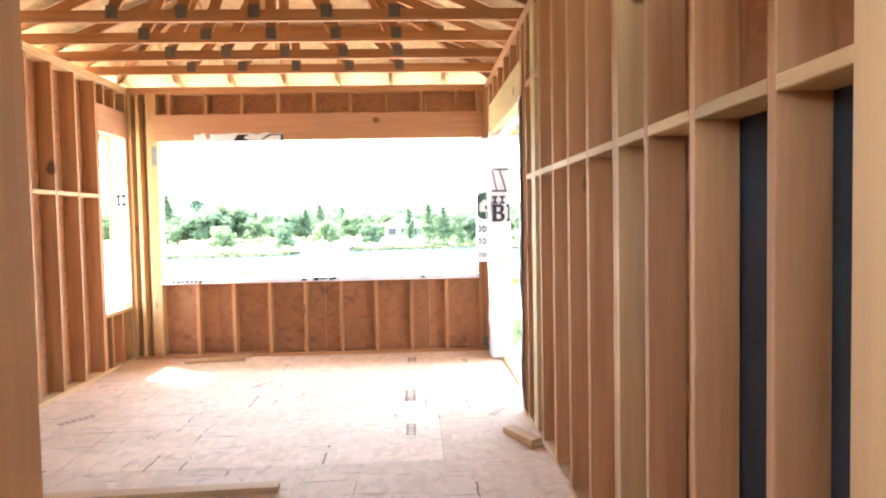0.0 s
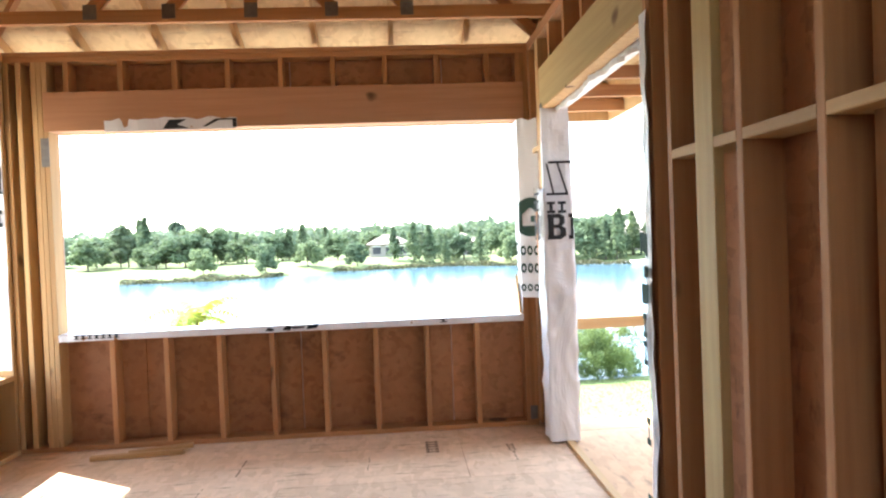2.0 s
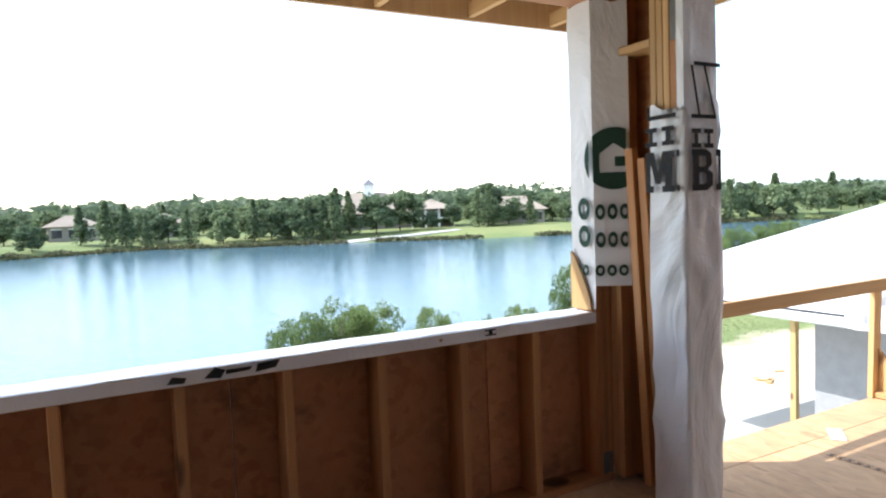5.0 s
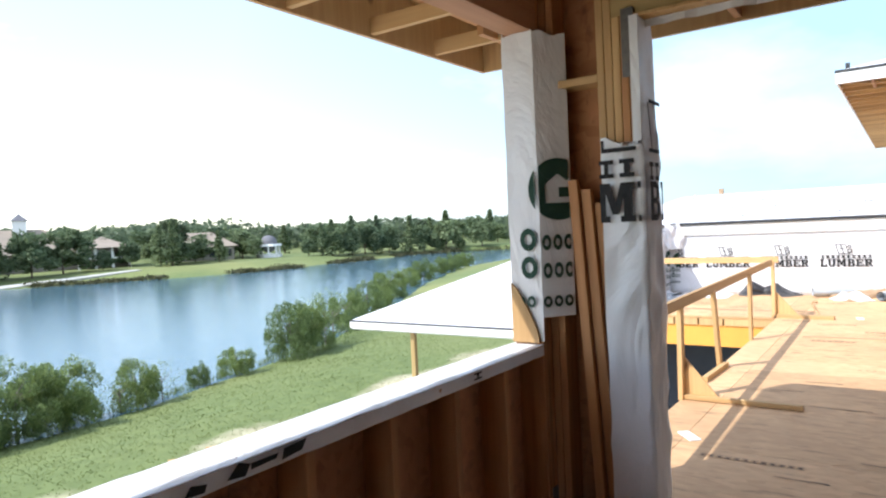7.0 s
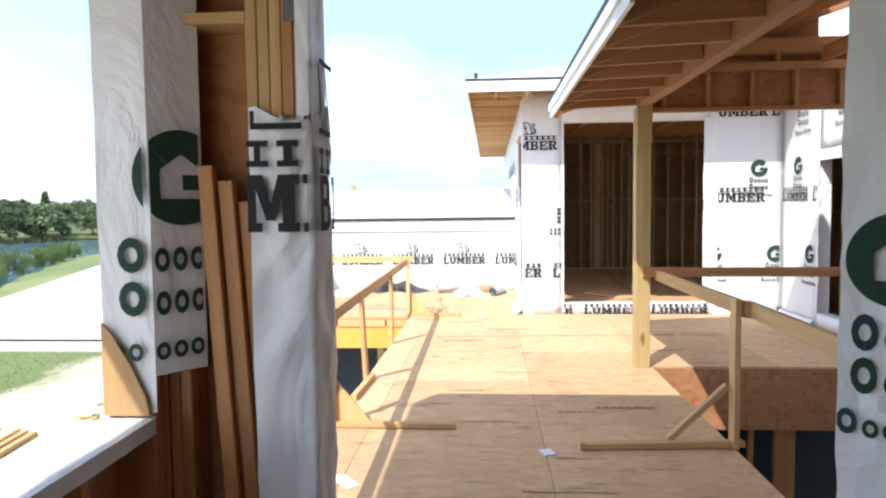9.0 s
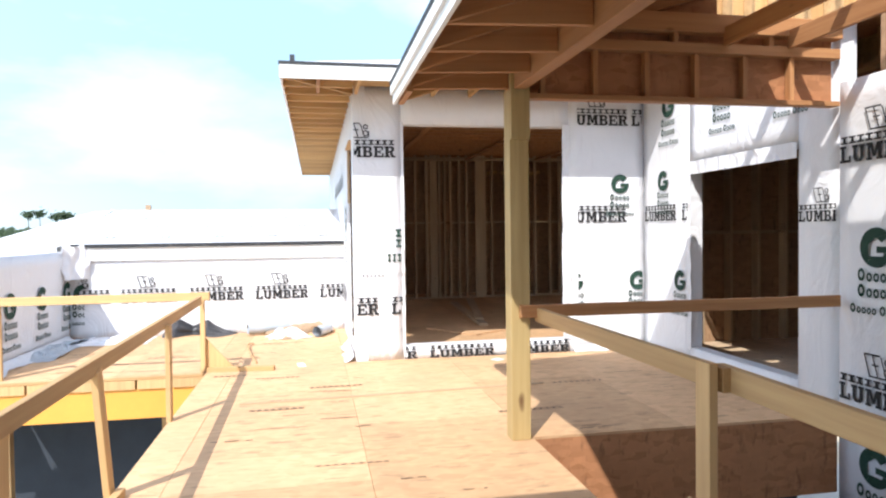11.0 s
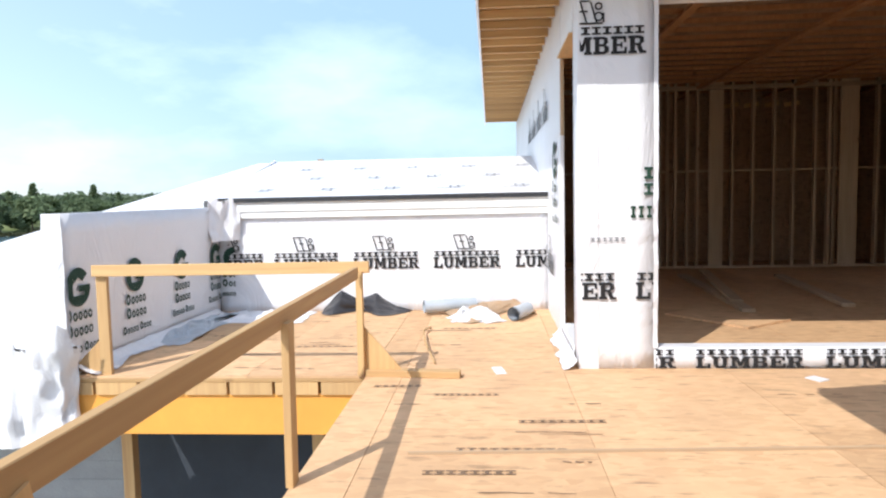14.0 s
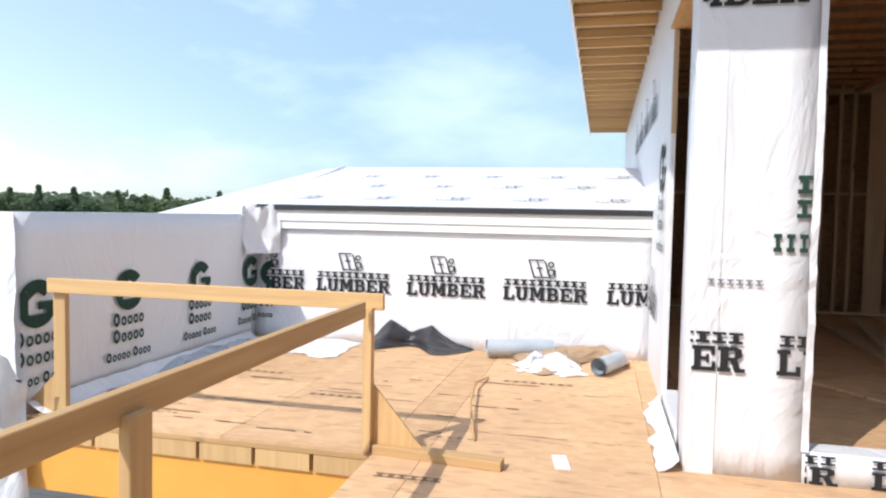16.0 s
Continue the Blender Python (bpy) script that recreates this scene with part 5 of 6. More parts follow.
part("fascia", box(BX, 21.0, BY, BY + 0.03, BZ - 0.17, BZ - 0.03), FASCIA, roof_b)
part("drip_edge", box(BX - 0.04, BX, TY + 0.16, BY + 0.04, BZ - 0.029, BZ + 0.002), DRIP, roof_b)
part("drip_edge", box(BX, 21.0, BY + 0.03, BY + 0.04, BZ - 0.029, BZ + 0.002), DRIP, roof_b)
part("soffit", box(BX, 21.0, TY + 0.16, BY, BZ - 0.20, BZ - 0.172), FASCIA, roof_b)
part("roof_vent", box(17.62, 17.74, 2.9, 3.02, RIDGE - 0.05, RIDGE + 0.30), CARD, roof_b)
# white cheek between the two roofs
part("cheek_wall", slab_mesh([(TX - 0.02, TY + 0.155, 0.55), (13.2, TY + 0.155, 1.80), (13.2, TY + 0.155, 2.0), (TX - 0.02, TY + 0.155, fz - 0.03)], 0.03), WRAP, roof_b)

# ---------------- the storey below ----------------
GZ = -3.6
slab = structure("slab", "pale concrete floor slab of the storey below", "slab")
part("concrete", box(-4.4, 20.0, -12.0, 8.2, GZ - 0.2, GZ + 0.06), SLAB, slab)
lower = structure("wall_lower", "grey concrete block walls of the storey below", "wall")
BLOCKS = [(9.0, 9.2, 2.6, 4.6, GZ + 0.06, -0.62), (0.1, 0.3, -6.0, 0.0, GZ + 0.06, -0.42), (0.1, 9.0, -0.05, 0.0, GZ + 0.06, GZ + 0.07), (11.5, 11.7, -2.0, 4.6, GZ + 0.06, -0.6), (0.3, 11.5, -1.5, -1.3, GZ + 0.06, -0.4), (4.65, 4.8, -1.3, 0.0, GZ + 0.06, -0.4), (9.2, 11.5, 2.6, 2.8, GZ + 0.06, -0.5), (0.3, 7.7, -9.2, -9.0, GZ + 0.06, -0.4)]
for x0, x1, y0, y1, z0, z1 in BLOCKS:
    part("block_wall", box(x0, x1, y0, y1, z0, z1), BLOCK, lower)
# boards whose near-black colour stands in for shade in the open wells
part("lower_shade_board", box(4.85, 4.95, -5.2, -2.7, GZ + 0.06, -0.37), DARK, lower)
part("lower_shade_board", box(8.6, 8.7, 0.0, 2.58, GZ + 0.06, -0.37), DARK, lower)
part("lower_wall", box(-4.36, 0.15, -0.02, 0.15, GZ - 0.1, -0.38), BLOCK, lower)
part("lower_wall", box(-4.36, -4.2, -9.6, 0.0, GZ - 0.1, -0.38), BLOCK, lower)
for k in range(14):
    z = GZ + 0.06 + 0.2 * (k + 1)
    part("block_joint", box(8.996, 9.0, 2.6, 4.6, z, z + 0.012), BLOCK, lower)
for x, y in ((8.0, 2.3), (8.0, 0.6), (2.75, 0.52), (6.2, 0.02)):
    c = thing("support_post", (x, y, GZ + 0.06), "square timber post holding up the deck edge", "post", "posts under the deck")
    lumber("post", (x, y, GZ + 0.06), (x, y, -0.47), 0.10, 0.10, c, LUMBER_PALE, side=(1, 0, 0))
for x, y in ((8.0, 7.1), (8.05, 4.35)):
    c = thing("porch_column", (x, y, GZ), "square timber post of the lakeside porch", "post", "posts of the lakeside porch")
    lumber("post", (x, y, GZ - 0.05), (x, y, BZ - 0.20), 0.10, 0.10, c, LUMBER_GREEN, side=(1, 0, 0))
for k in range(5):
    c = lumber("stair_post", (1.0 + 0.75 * k, -4.6, GZ + 0.06), (1.0 + 0.75 * k, -4.6, -0.95), W, D, None, LUMBER)
    tagged(c, "bare stud in the shaded storey below", "stud", "studs below the stairwell")
# ---------------- land, lake and distance ----------------
FAR_SHORE = [(-400, 150), (-150, 125), (-52, 104), (-28, 104), (-12, 118), (9, 123), (22, 112), (45, 101), (60, 89), (76, 86), (95, 88), (115, 90), (128, 84), (134, 70), (140, 62), (200, 58), (400, 50)]
NEAR_SHORE = [(-400, 60), (-60, 32), (-15, 23), (0, 21.0), (10, 21.6), (20, 24.0), (28, 27.8), (48, 39), (74, 51), (93, 55), (120, 57), (140, 59), (200, 56), (400, 48)]
WZ = -4.2


def along(table, x):
    return float(np.interp(x, [p[0] for p in table], [p[1] for p in table]))


def land(x, y):
    n, f = along(NEAR_SHORE, x), along(FAR_SHORE, x)
    w = 1.2 * noise.noise((x * 0.12, y * 0.12, 0.5))
    if y < n:
        d = n - y + w
        return min(GZ, WZ - 0.15 + 0.11 * d) + 0.05 * noise.noise((x * 0.4, y * 0.4, 7.0))
    if y > f:
        d = y - f + w
        return WZ - 0.1 + min(1.4, 0.13 * d) + 0.012 * max(0, d - 12) + 0.25 * noise.noise((x * 0.03, y * 0.03, 2.0))
    return max(WZ - 1.6, WZ - 0.25 * min(y - n, f - y) - 0.05)


xs = np.concatenate((np.arange(-900, -150, 50), np.arange(-150, -40, 6), np.arange(-40, 60, 1.6), np.arange(60, 160, 3), np.arange(160, 260, 10), np.arange(260, 1300, 60)))
ysg = np.concatenate((np.arange(-600, -40, 60), np.arange(-40, 8, 6), np.arange(8, 64, 1.0), np.arange(64, 80, 4), np.arange(80, 135, 1.4), np.arange(135, 260, 8), np.arange(260, 1500, 70)))
verts = [(float(x), float(y), land(float(x), float(y))) for y in ysg for x in xs]
nx = len(xs)
faces = [(r * nx + c, r * nx + c + 1, (r + 1) * nx + c + 1, (r + 1) * nx + c) for r in range(len(ysg) - 1) for c in range(nx - 1)]
me = bpy.data.meshes.new("ground")
me.from_pydata(verts, [], faces)
me.materials.append(GROUND)
for p in me.polygons:
    p.use_smooth = True
tagged(new("ground", me), "grassy lake banks with bare sand by the building", "ground", kind="structure")
obj_w = obj("water", box(-420, 420, 10, 170, WZ - 3.0, WZ), WATER)
tagged(obj_w, "calm blue lake reflecting the sky", "water", kind="structure")


def leaf_quads(verts, faces, c, size, rng, flat=0.5):
    a = Vector((rng.gauss(0, 1), rng.gauss(0, 1), rng.gauss(0, flat))).normalized()
    b = a.cross(Vector((rng.gauss(0, 1), rng.gauss(0, 1), rng.gauss(0, 1)))).normalized()
    s = size * rng.uniform(0.6, 1.3)
    k = len(verts)
    verts += [c - a * s, c + b * s * 0.45, c + a * s, c - b * s * 0.45]
    faces.append((k, k + 1, k + 2, k + 3))


def mesh_from(name, verts, faces, mat):
    m = bpy.data.meshes.new(name)
    m.from_pydata([tuple(v) for v in verts], [], faces)
    m.materials.append(mat)
    return m


def trunk_mesh(h, r, limbs, rng, mat, spread=0.4):
    bm = bmesh.new()

    def limb(p, q, r0, r1):
        z = (q - p).normalized()
        x = z.orthogonal().normalized()
        y = z.cross(x)
        rings = []
        for t, rr in ((0, r0), (0.5, (r0 + r1) / 2), (1, r1)):
            c = p.lerp(q, t) + (x * rng.uniform(-1, 1) * rr * 0.6 if t == 0.5 else Vector())
            rings.append([bm.verts.new(c + (x * math.cos(a) + y * math.sin(a)) * rr) for a in np.linspace(0, 2 * math.pi, 6, endpoint=False)])
        for a, b in zip(rings, rings[1:]):
            for j in range(6):
                bm.faces.new((a[j], a[(j + 1) % 6], b[(j + 1) % 6], b[j]))

    limb(Vector((0, 0, -0.3)), Vector((0, 0, h)), r, r * 0.45)
    for k in range(limbs):
        z = h * rng.uniform(0.35, 0.95)
        a = rng.uniform(0, 6.28)
        ln = h * spread * rng.uniform(0.6, 1.2)
        limb(Vector((0, 0, z)), Vector((math.cos(a) * ln, math.sin(a) * ln, z + ln * rng.uniform(0.4, 1.0))), r * 0.4, r * 0.1)
    m = bpy.data.meshes.new("trunk")
    bm.to_mesh(m)
    bm.free()
    m.materials.append(mat)
    return m


def tree(name, kind, seed, h, label, mat, leaves=1000, size=0.5, group="", bark=None):
    """Trunk with limbs and a crown of small leaves in uneven lobes."""
    rng = random.Random(seed)
    root = thing(name, (0, 0, 0), label, name.replace("_", " "), group)
    lobes = []
    if kind == "oak":
        for k in range(24):
            a, d = rng.uniform(0, 6.28), h * rng.uniform(0.03, 0.42)
            lobes.append((Vector((math.cos(a) * d, math.sin(a) * d, h * rng.uniform(0.30, 0.84) - d * 0.35)), h * rng.uniform(0.10, 0.19), 0.8))
    elif kind == "cypress":
        for k in range(15):
            t = k / 14
            a, d = rng.uniform(0, 6.28), h * 0.17 * (1 - t) * rng.uniform(0.3, 1.0)
            lobes.append((Vector((math.cos(a) * d, math.sin(a) * d, h * (0.16 + 0.8 * t))), h * (0.15 * (1 - t) + 0.035), 1.1))
    elif kind == "pine":
        for k in range(18):
            a, d = rng.uniform(0, 6.28), h * rng.uniform(0.02, 0.16)
            lobes.append((Vector((math.cos(a) * d, math.sin(a) * d, h * rng.uniform(0.25, 0.95) - d * 0.5)), h * rng.uniform(0.06, 0.12), 0.8))
    else:
        for k in range(70):
            a, d = rng.uniform(0, 6.28), h * 0.50 * math.sqrt(rng.random())
            top = h * 0.88 * math.sqrt(max(0.0, 1 - (d / (h * 0.62)) ** 2))
            lobes.append((Vector((math.cos(a) * d, math.sin(a) * d, max(h * 0.10, top * rng.uniform(0.12, 1.0)))), h * rng.uniform(0.06, 0.11), 1.3))
    tm = trunk_mesh(h * (0.9 if kind in ("pine", "cypress") else 0.55), h * (0.018 if kind != "shrub" else 0.02), 3 if kind == "cypress" else 8, rng, bark or BARK, 0.4 if kind == "shrub" else 0.22)
    t = new("trunk", tm)
    t.parent = root
    verts, faces = [], []
    for k in range(leaves):
        c, r, sq = rng.choice(lobes)
        d = Vector((rng.gauss(0, 1), rng.gauss(0, 1), rng.gauss(0, 1))).normalized()
        rr = r * rng.uniform(0.55, 1.08)
        if kind == "shrub":
            # slender leaves that point up and out
            o = c + Vector((d.x * rr, d.y * rr, d.z * rr * sq))
            tip = (Vector((d.x, d.y, 0.9)) + Vector((rng.gauss(0, 0.35), rng.gauss(0, 0.35), 0))).normalized() * size * rng.uniform(0.9, 1.8)
            side = tip.cross(Vector((rng.gauss(0, 1), rng.gauss(0, 1), rng.gauss(0, 1)))).normalized() * size * 0.28
            q = len(verts)
            verts += [o, o + tip * 0.5 + side, o + tip, o + tip * 0.5 - side]
            faces.append((q, q + 1, q + 2, q + 3))
        else:
            leaf_quads(verts, faces, c + Vector((d.x * rr, d.y * rr, d.z * rr * sq)), size, rng)
    c = new("crown", mesh_from("crown", verts, faces, mat))
    c.parent = root
    return root


def place(proto, x, y, s, turn, z=None, wide=1.0):
    m = pose(x, y, land(x, y) if z is None else z, 0, 0, turn) @ Matrix.Diagonal((s * wide, s * wide, s, 1))
    return copy_thing(proto, m)


rng = random.Random(5)
oaks = [tree("oak_tree", "oak", 11 + k, 9.0, "broad dark green tree on the far lake bank", LEAF, 2400, 0.5, "trees on the far bank") for k in range(3)]
cyps = [tree("cypress_tree", "cypress", 31 + k, 10.0, "tall pointed green tree on the far lake bank", LEAF, 1700, 0.42, "trees on the far bank") for k in range(2)]
pines = [tree("pine_tree", "pine", 51 + k, 9.5, "slender dark pine on the far lake bank", LEAF_DARK, 1500, 0.5, "trees on the far bank") for k in range(2)]
PROTOS = oaks + cyps + pines
# trees that stand out, near the far shore
SOLO = [("c", 2, 128, 0.95), ("c", 5, 127, 0.9), ("o", -9, 124, 0.65), ("o", 12, 128, 0.8), ("c", 14.5, 121, 0.8), ("o", 20, 119, 0.9), ("o", -18, 121, 0.7), ("o", -24, 112, 0.75), ("o", -34, 110, 0.7),
        ("c", 25, 117, 0.9), ("o", 28, 117, 0.9), ("o", 31, 115, 0.9), ("c", 33, 112, 0.8), ("c", 35.6, 111, 0.85), ("c", 37.2, 110, 0.98), ("o", 45.3, 110, 1.08), ("o", 40, 128, 1.0), ("o", 57, 130, 1.05), ("o", 61, 124, 0.95),
        ("c", 64.6, 106, 0.85), ("c", 66.3, 105, 0.92), ("o", 68.2, 106, 0.85), ("o", 63, 113, 0.7), ("o", 73, 120, 0.9), ("c", 76, 105, 0.7), ("o", 84, 118, 1.0), ("o", 91, 118, 1.0), ("o", 95, 101, 0.55), ("c", 97, 99, 0.8), ("c", 99, 98, 0.9),
        ("o", 101, 98, 0.8), ("c", 103, 96, 1.0), ("o", 107, 96, 0.95), ("c", 110, 95, 1.0), ("o", 114, 95, 0.9), ("c", 118, 92, 1.0), ("o", 122, 91, 1.0), ("o", 128, 89, 1.1), ("o", 133, 82, 0.9), ("o", 150, 70, 0.7), ("c", -2, 131, 0.8), ("o", 9, 133, 0.9), ("c", 38.5, 112, 1.05), ("c", 41.2, 113, 0.95), ("o", 50.5, 111, 1.1), ("o", 56.5, 110, 0.55), ("c", 69.5, 108, 0.9), ("o", 36, 118, 1.1), ("o", 27, 124, 1.1), ("c", 8, 125, 0.7)]
for kind, x, y, s in SOLO:
    p = rng.choice(oaks if kind == "o" else cyps)
    place(p, x, y, s * 0.85, rng.uniform(0, 360), wide=rng.uniform(0.9, 1.15))
for k in range(75):
    x = -95 + 290 * (k / 74) + rng.uniform(-2, 2)
    y = along(FAR_SHORE, x) + rng.uniform(22, 55)
    p = rng.choice(oaks + oaks + pines + cyps)
    place(p, x, y, rng.uniform(0.6, 0.9), rng.uniform(0, 360), wide=1.25)
for p in PROTOS:
    p.matrix_basis = Matrix.Translation((rng.uniform(-60, -40), rng.uniform(135, 150), -2.2))
# belt of woods that closes the distance
verts, faces = [], []
for k in range(42000):
    x = rng.uniform(-330, 420)
    y = along(FAR_SHORE, x) + rng.uniform(60, 120)
    top = (7.0 if x < 95 else 8.0 if x < 125 else 6.2) + 2.2 * noise.noise((x * 0.11, 1.0, 0)) + 2.0 * noise.noise((x * 0.5, 4.0, y * 0.02))
    leaf_quads(verts, faces, Vector((x, y, -2.2 + top * math.sqrt(rng.random()))), 1.3, rng)
tagged(new("far_woods", mesh_from("far_woods", verts, faces, LEAF_DARK)), "dense dark woods behind the far bank", "woods", kind="stuff")
# reeds along the far shore
verts, faces = [], []
for k in range(16000):
    x = rng.uniform(-70, 150)
    if noise.noise((x * 0.09, 7.0, 0.0)) < -0.12:
        continue
    y = along(FAR_SHORE, x) + rng.uniform(-1.2, 2.2)
    leaf_quads(verts, faces, Vector((x, y, WZ + rng.uniform(0.0, 0.9) * (0.7 + noise.noise((x * 0.3, 3.0, 0.0))))), 0.3, rng)
tagged(new("reeds", mesh_from("reeds", verts, faces, REED)), "low brown-green reeds along the far shore", "reeds", kind="stuff")
# shrubs on the near bank
shrubs = [tree("shrub", "shrub", 71 + k, 2.6, "bright green shrub on the near lake bank", LEAF_BUSH, 15000, 0.07, "shrubs on the near bank", TWIG) for k in range(3)]
thin = tree("bare_shrub", "shrub", 91, 3.2, "thin grey shrub with few leaves at the water", LEAF_BUSH, 600, 0.10, "shrubs on the near bank", TWIG)
NEAR = [(4.3, 20.2, 0.95, 0.95), (5.7, 20.4, 1.05, 0.95), (7.1, 20.6, 1.0, 0.95), (9.7, 20.8, 0.8, 0.75), (12.6, 21.4, 0.42, 0.8), (14.6, 21.6, 0.55, 1.0), (17.8, 21.8, 1.2, 0.7), (19.8, 22.4, 1.15, 0.7), (25.5, 25.6, 1.0, 0.8), (31, 28.8, 1.1, 0.9), (36, 31.5, 0.7, 0.9), (41, 35, 1.2, 0.9), (50, 40, 0.9, 1.0), (58, 44, 1.1, 1.0)]
for k, (x, y, s, w) in enumerate(NEAR):
    place(shrubs[k % 3], x, y, s, rng.uniform(0, 360), wide=w)
for x, y, s in ((21.4, 23.2, 1.0), (22.6, 23.8, 0.9), (9.0, 20.6, 0.5), (10.8, 21.0, 0.5), (18.6, 22.0, 0.7), (26.5, 26.0, 0.8)):
    place(thin, x, y, s, rng.uniform(0, 360))
for k, p in enumerate(shrubs + [thin]):
    p.matrix_basis = pose(66 + 5 * k, 47 + 1.6 * k, land(66 + 5 * k, 47 + 1.6 * k), 0, 0, 0)
# young palm below the window
palm = thing("palm_tree", (-7.3, 15.5, -3.7), "young yellow-green palm below the window", "palm tree")
tk = new("trunk", trunk_mesh(3.0, 0.13, 0, random.Random(3), BARK))
tk.parent = palm
for k in range(16):
    verts, faces = [], []
    a = k * 2.4
    lift = rng.uniform(0.3, 1.2)
    prev = Vector((0, 0, 3.0))
    for j in range(12):
        t = (j + 1) / 12
        c = Vector((math.cos(a) * 1.5 * t, math.sin(a) * 1.5 * t, 3.0 + lift * 1.6 * t - 1.3 * t * t))
        for sgn in (-1, 1):
            q = len(verts)
            side = Vector((-math.sin(a), math.cos(a), -0.35)) * sgn * 0.42 * math.sin(0.4 + 2.5 * t)
            verts += [prev, prev.lerp(c, 0.5) + side + Vector((0, 0, -0.08)), c]
            faces.append((q, q + 1, q + 2))
        prev = c
    f = new("frond", mesh_from("frond", verts, faces, LEAF_YELLOW))
    f.parent = palm
# tall palms far to the east
for k, (x, y, h) in enumerate(((187.2, 70.4, 9.6), (188.0, 68.0, 9.9), (189.2, 64.8, 9.0), (189.7, 63.5, 9.4), (190.2, 62.0, 9.1))):
    p = thing("tall_palm", (x, y, -2.5), "tall slender palm far beyond the roofs", "palm tree", "far palms")
    tk = new("trunk", trunk_mesh(h, 0.16, 0, random.Random(3), BARK))
    tk.parent = p
    verts, faces = [], []
    for j in range(160):
        leaf_quads(verts, faces, Vector((rng.gauss(0, 0.6), rng.gauss(0, 0.6), h + rng.gauss(0, 0.45))), 0.55, rng)
    c = new("crown", mesh_from("crown", verts, faces, LEAF_DARK))
    c.parent = p
# grass tufts
verts, faces = [], []
for k in range(30000):
    x = rng.uniform(-8, 34)
    n = along(NEAR_SHORE, x)
    y = 12.6 + (n - 12.9) * rng.random() ** 0.8
    z = land(x, y)
    a = rng.uniform(0, 6.28)
    h = rng.uniform(0.02, 0.06) + (0.22 if n - y < 0.9 else 0)
    q = len(verts)
    verts += [Vector((x - 0.018 * math.cos(a), y - 0.018 * math.sin(a), z)), Vector((x + 0.018 * math.cos(a), y + 0.018 * math.sin(a), z)), Vector((x + rng.uniform(-0.1, 0.1), y + rng.uniform(-0.1, 0.1), z + h))]
    faces.append((q, q + 1, q + 2))
tagged(new("grass", mesh_from("grass", verts, faces, GRASS)), "rough green grass on the near bank", "grass", kind="stuff")


# ---------------- far houses ----------------
def hip_roof(bm, x0, x1, y0, y1, z, rise, over=0.8):
    x0, x1, y0, y1 = x0 - over, x1 + over, y0 - over, y1 + over
    h = min(x1 - x0, y1 - y0) / 2 * 0.98
    lo = [bm.verts.new(c) for c in ((x0, y0, z), (x1, y0, z), (x1, y1, z), (x0, y1, z))]
    a, b = bm.verts.new((x0 + h, (y0 + y1) / 2, z + rise)), bm.verts.new((x1 - h, (y0 + y1) / 2, z + rise))
    for f in ((lo[0], lo[1], b, a), (lo[1], lo[2], b), (lo[2], lo[3], a, b), (lo[3], lo[0], a), (lo[3], lo[2], lo[1], lo[0])):
        bm.faces.new(f)


def house(name, x, y, turn, w, d, h, rise, label, wall_m, roof_m, wins, cupola=False, columns=0):
    z = land(x, y)
    root = thing(name, (x, y, z), label, "house")
    root.matrix_basis = pose(x, y, z, 0, 0, turn)

    def p(nm, bm, mt, par=root):
        o = obj(nm, bm, mt)
        o.parent = par
        return o

    p("wall", box(-w / 2, w / 2, 0, d, -0.5, h), wall_m)
    bm = bmesh.new()
    hip_roof(bm, -w / 2, w / 2, 0, d, h, rise)
    p("roof", bm, roof_m)
    for k in range(wins):
        a = -w / 2 + w * (k + 0.5) / wins
        wn_ob = p("window", box(a - w / wins * 0.3, a + w / wins * 0.3, -0.06, 0.0, h * 0.25, h * 0.8), GLASS_DARK)
        p("frame", box(a - w / wins * 0.33, a + w / wins * 0.33, -0.1, -0.062, h * 0.8, h * 0.86), FASCIA, wn_ob)
    for k in range(columns):
        a = -w / 2 + w * k / max(1, columns - 1)
        p("column", box(a - 0.2, a + 0.2, -2.4, -2.0, -0.4, h), FASCIA)
    if columns:
        p("porch_floor", box(-w / 2 - 0.5, w / 2 + 0.5, -2.6, 0, h * 0.45, h * 0.52), FASCIA)
        bm = bmesh.new()
        hip_roof(bm, -w / 2, w / 2, -2.4, d * 0.3, h + 0.02, rise * 0.4)
        p("porch_roof", bm, roof_m)
    if cupola:
        cp = p("cupola", box(-1.1, 1.1, d / 2 - 1.1, d / 2 + 1.1, h + rise * 0.8, h + rise + 1.6), FASCIA)
        bm = bmesh.new()
        hip_roof(bm, -1.1, 1.1, d / 2 - 1.1, d / 2 + 1.1, h + rise + 1.6, 1.3, 0.3)
        p("cupola_roof", bm, GREY_ROOF, cp)
    return root


house("club_house", 50, 124, -22, 18, 11, 3.2, 4.4, "large clubhouse with tan hipped roof and cupola", WALLPAINT, TILE_ROOF, 7, True, 0)
house("club_wing", 60.5, 117, -26, 8, 8, 3.6, 2.0, "two-storey pale clubhouse wing with tan roof and columns", WALLPAINT, TILE_ROOF, 4, False, 4)
house("lake_house", 77.5, 113, -34, 13, 8, 2.7, 2.9, "low lakeside house with tan hipped roof", WALLPAINT, TILE_ROOF, 5, False, 0)
house("small_house", 13, 142, 0, 8, 7, 3.0, 2.0, "small pale house between the far trees", WALLPAINT, TILE_ROOF, 3)
house("small_house", -3, 150, 5, 9, 7, 3.0, 2.2, "small pale house between the far trees", WALLPAINT, TILE_ROOF, 3)
QX, QY = 90.6, 108
gz = thing("gazebo", (QX, QY, land(QX, QY)), "white round garden pavilion with a grey dome", "gazebo")
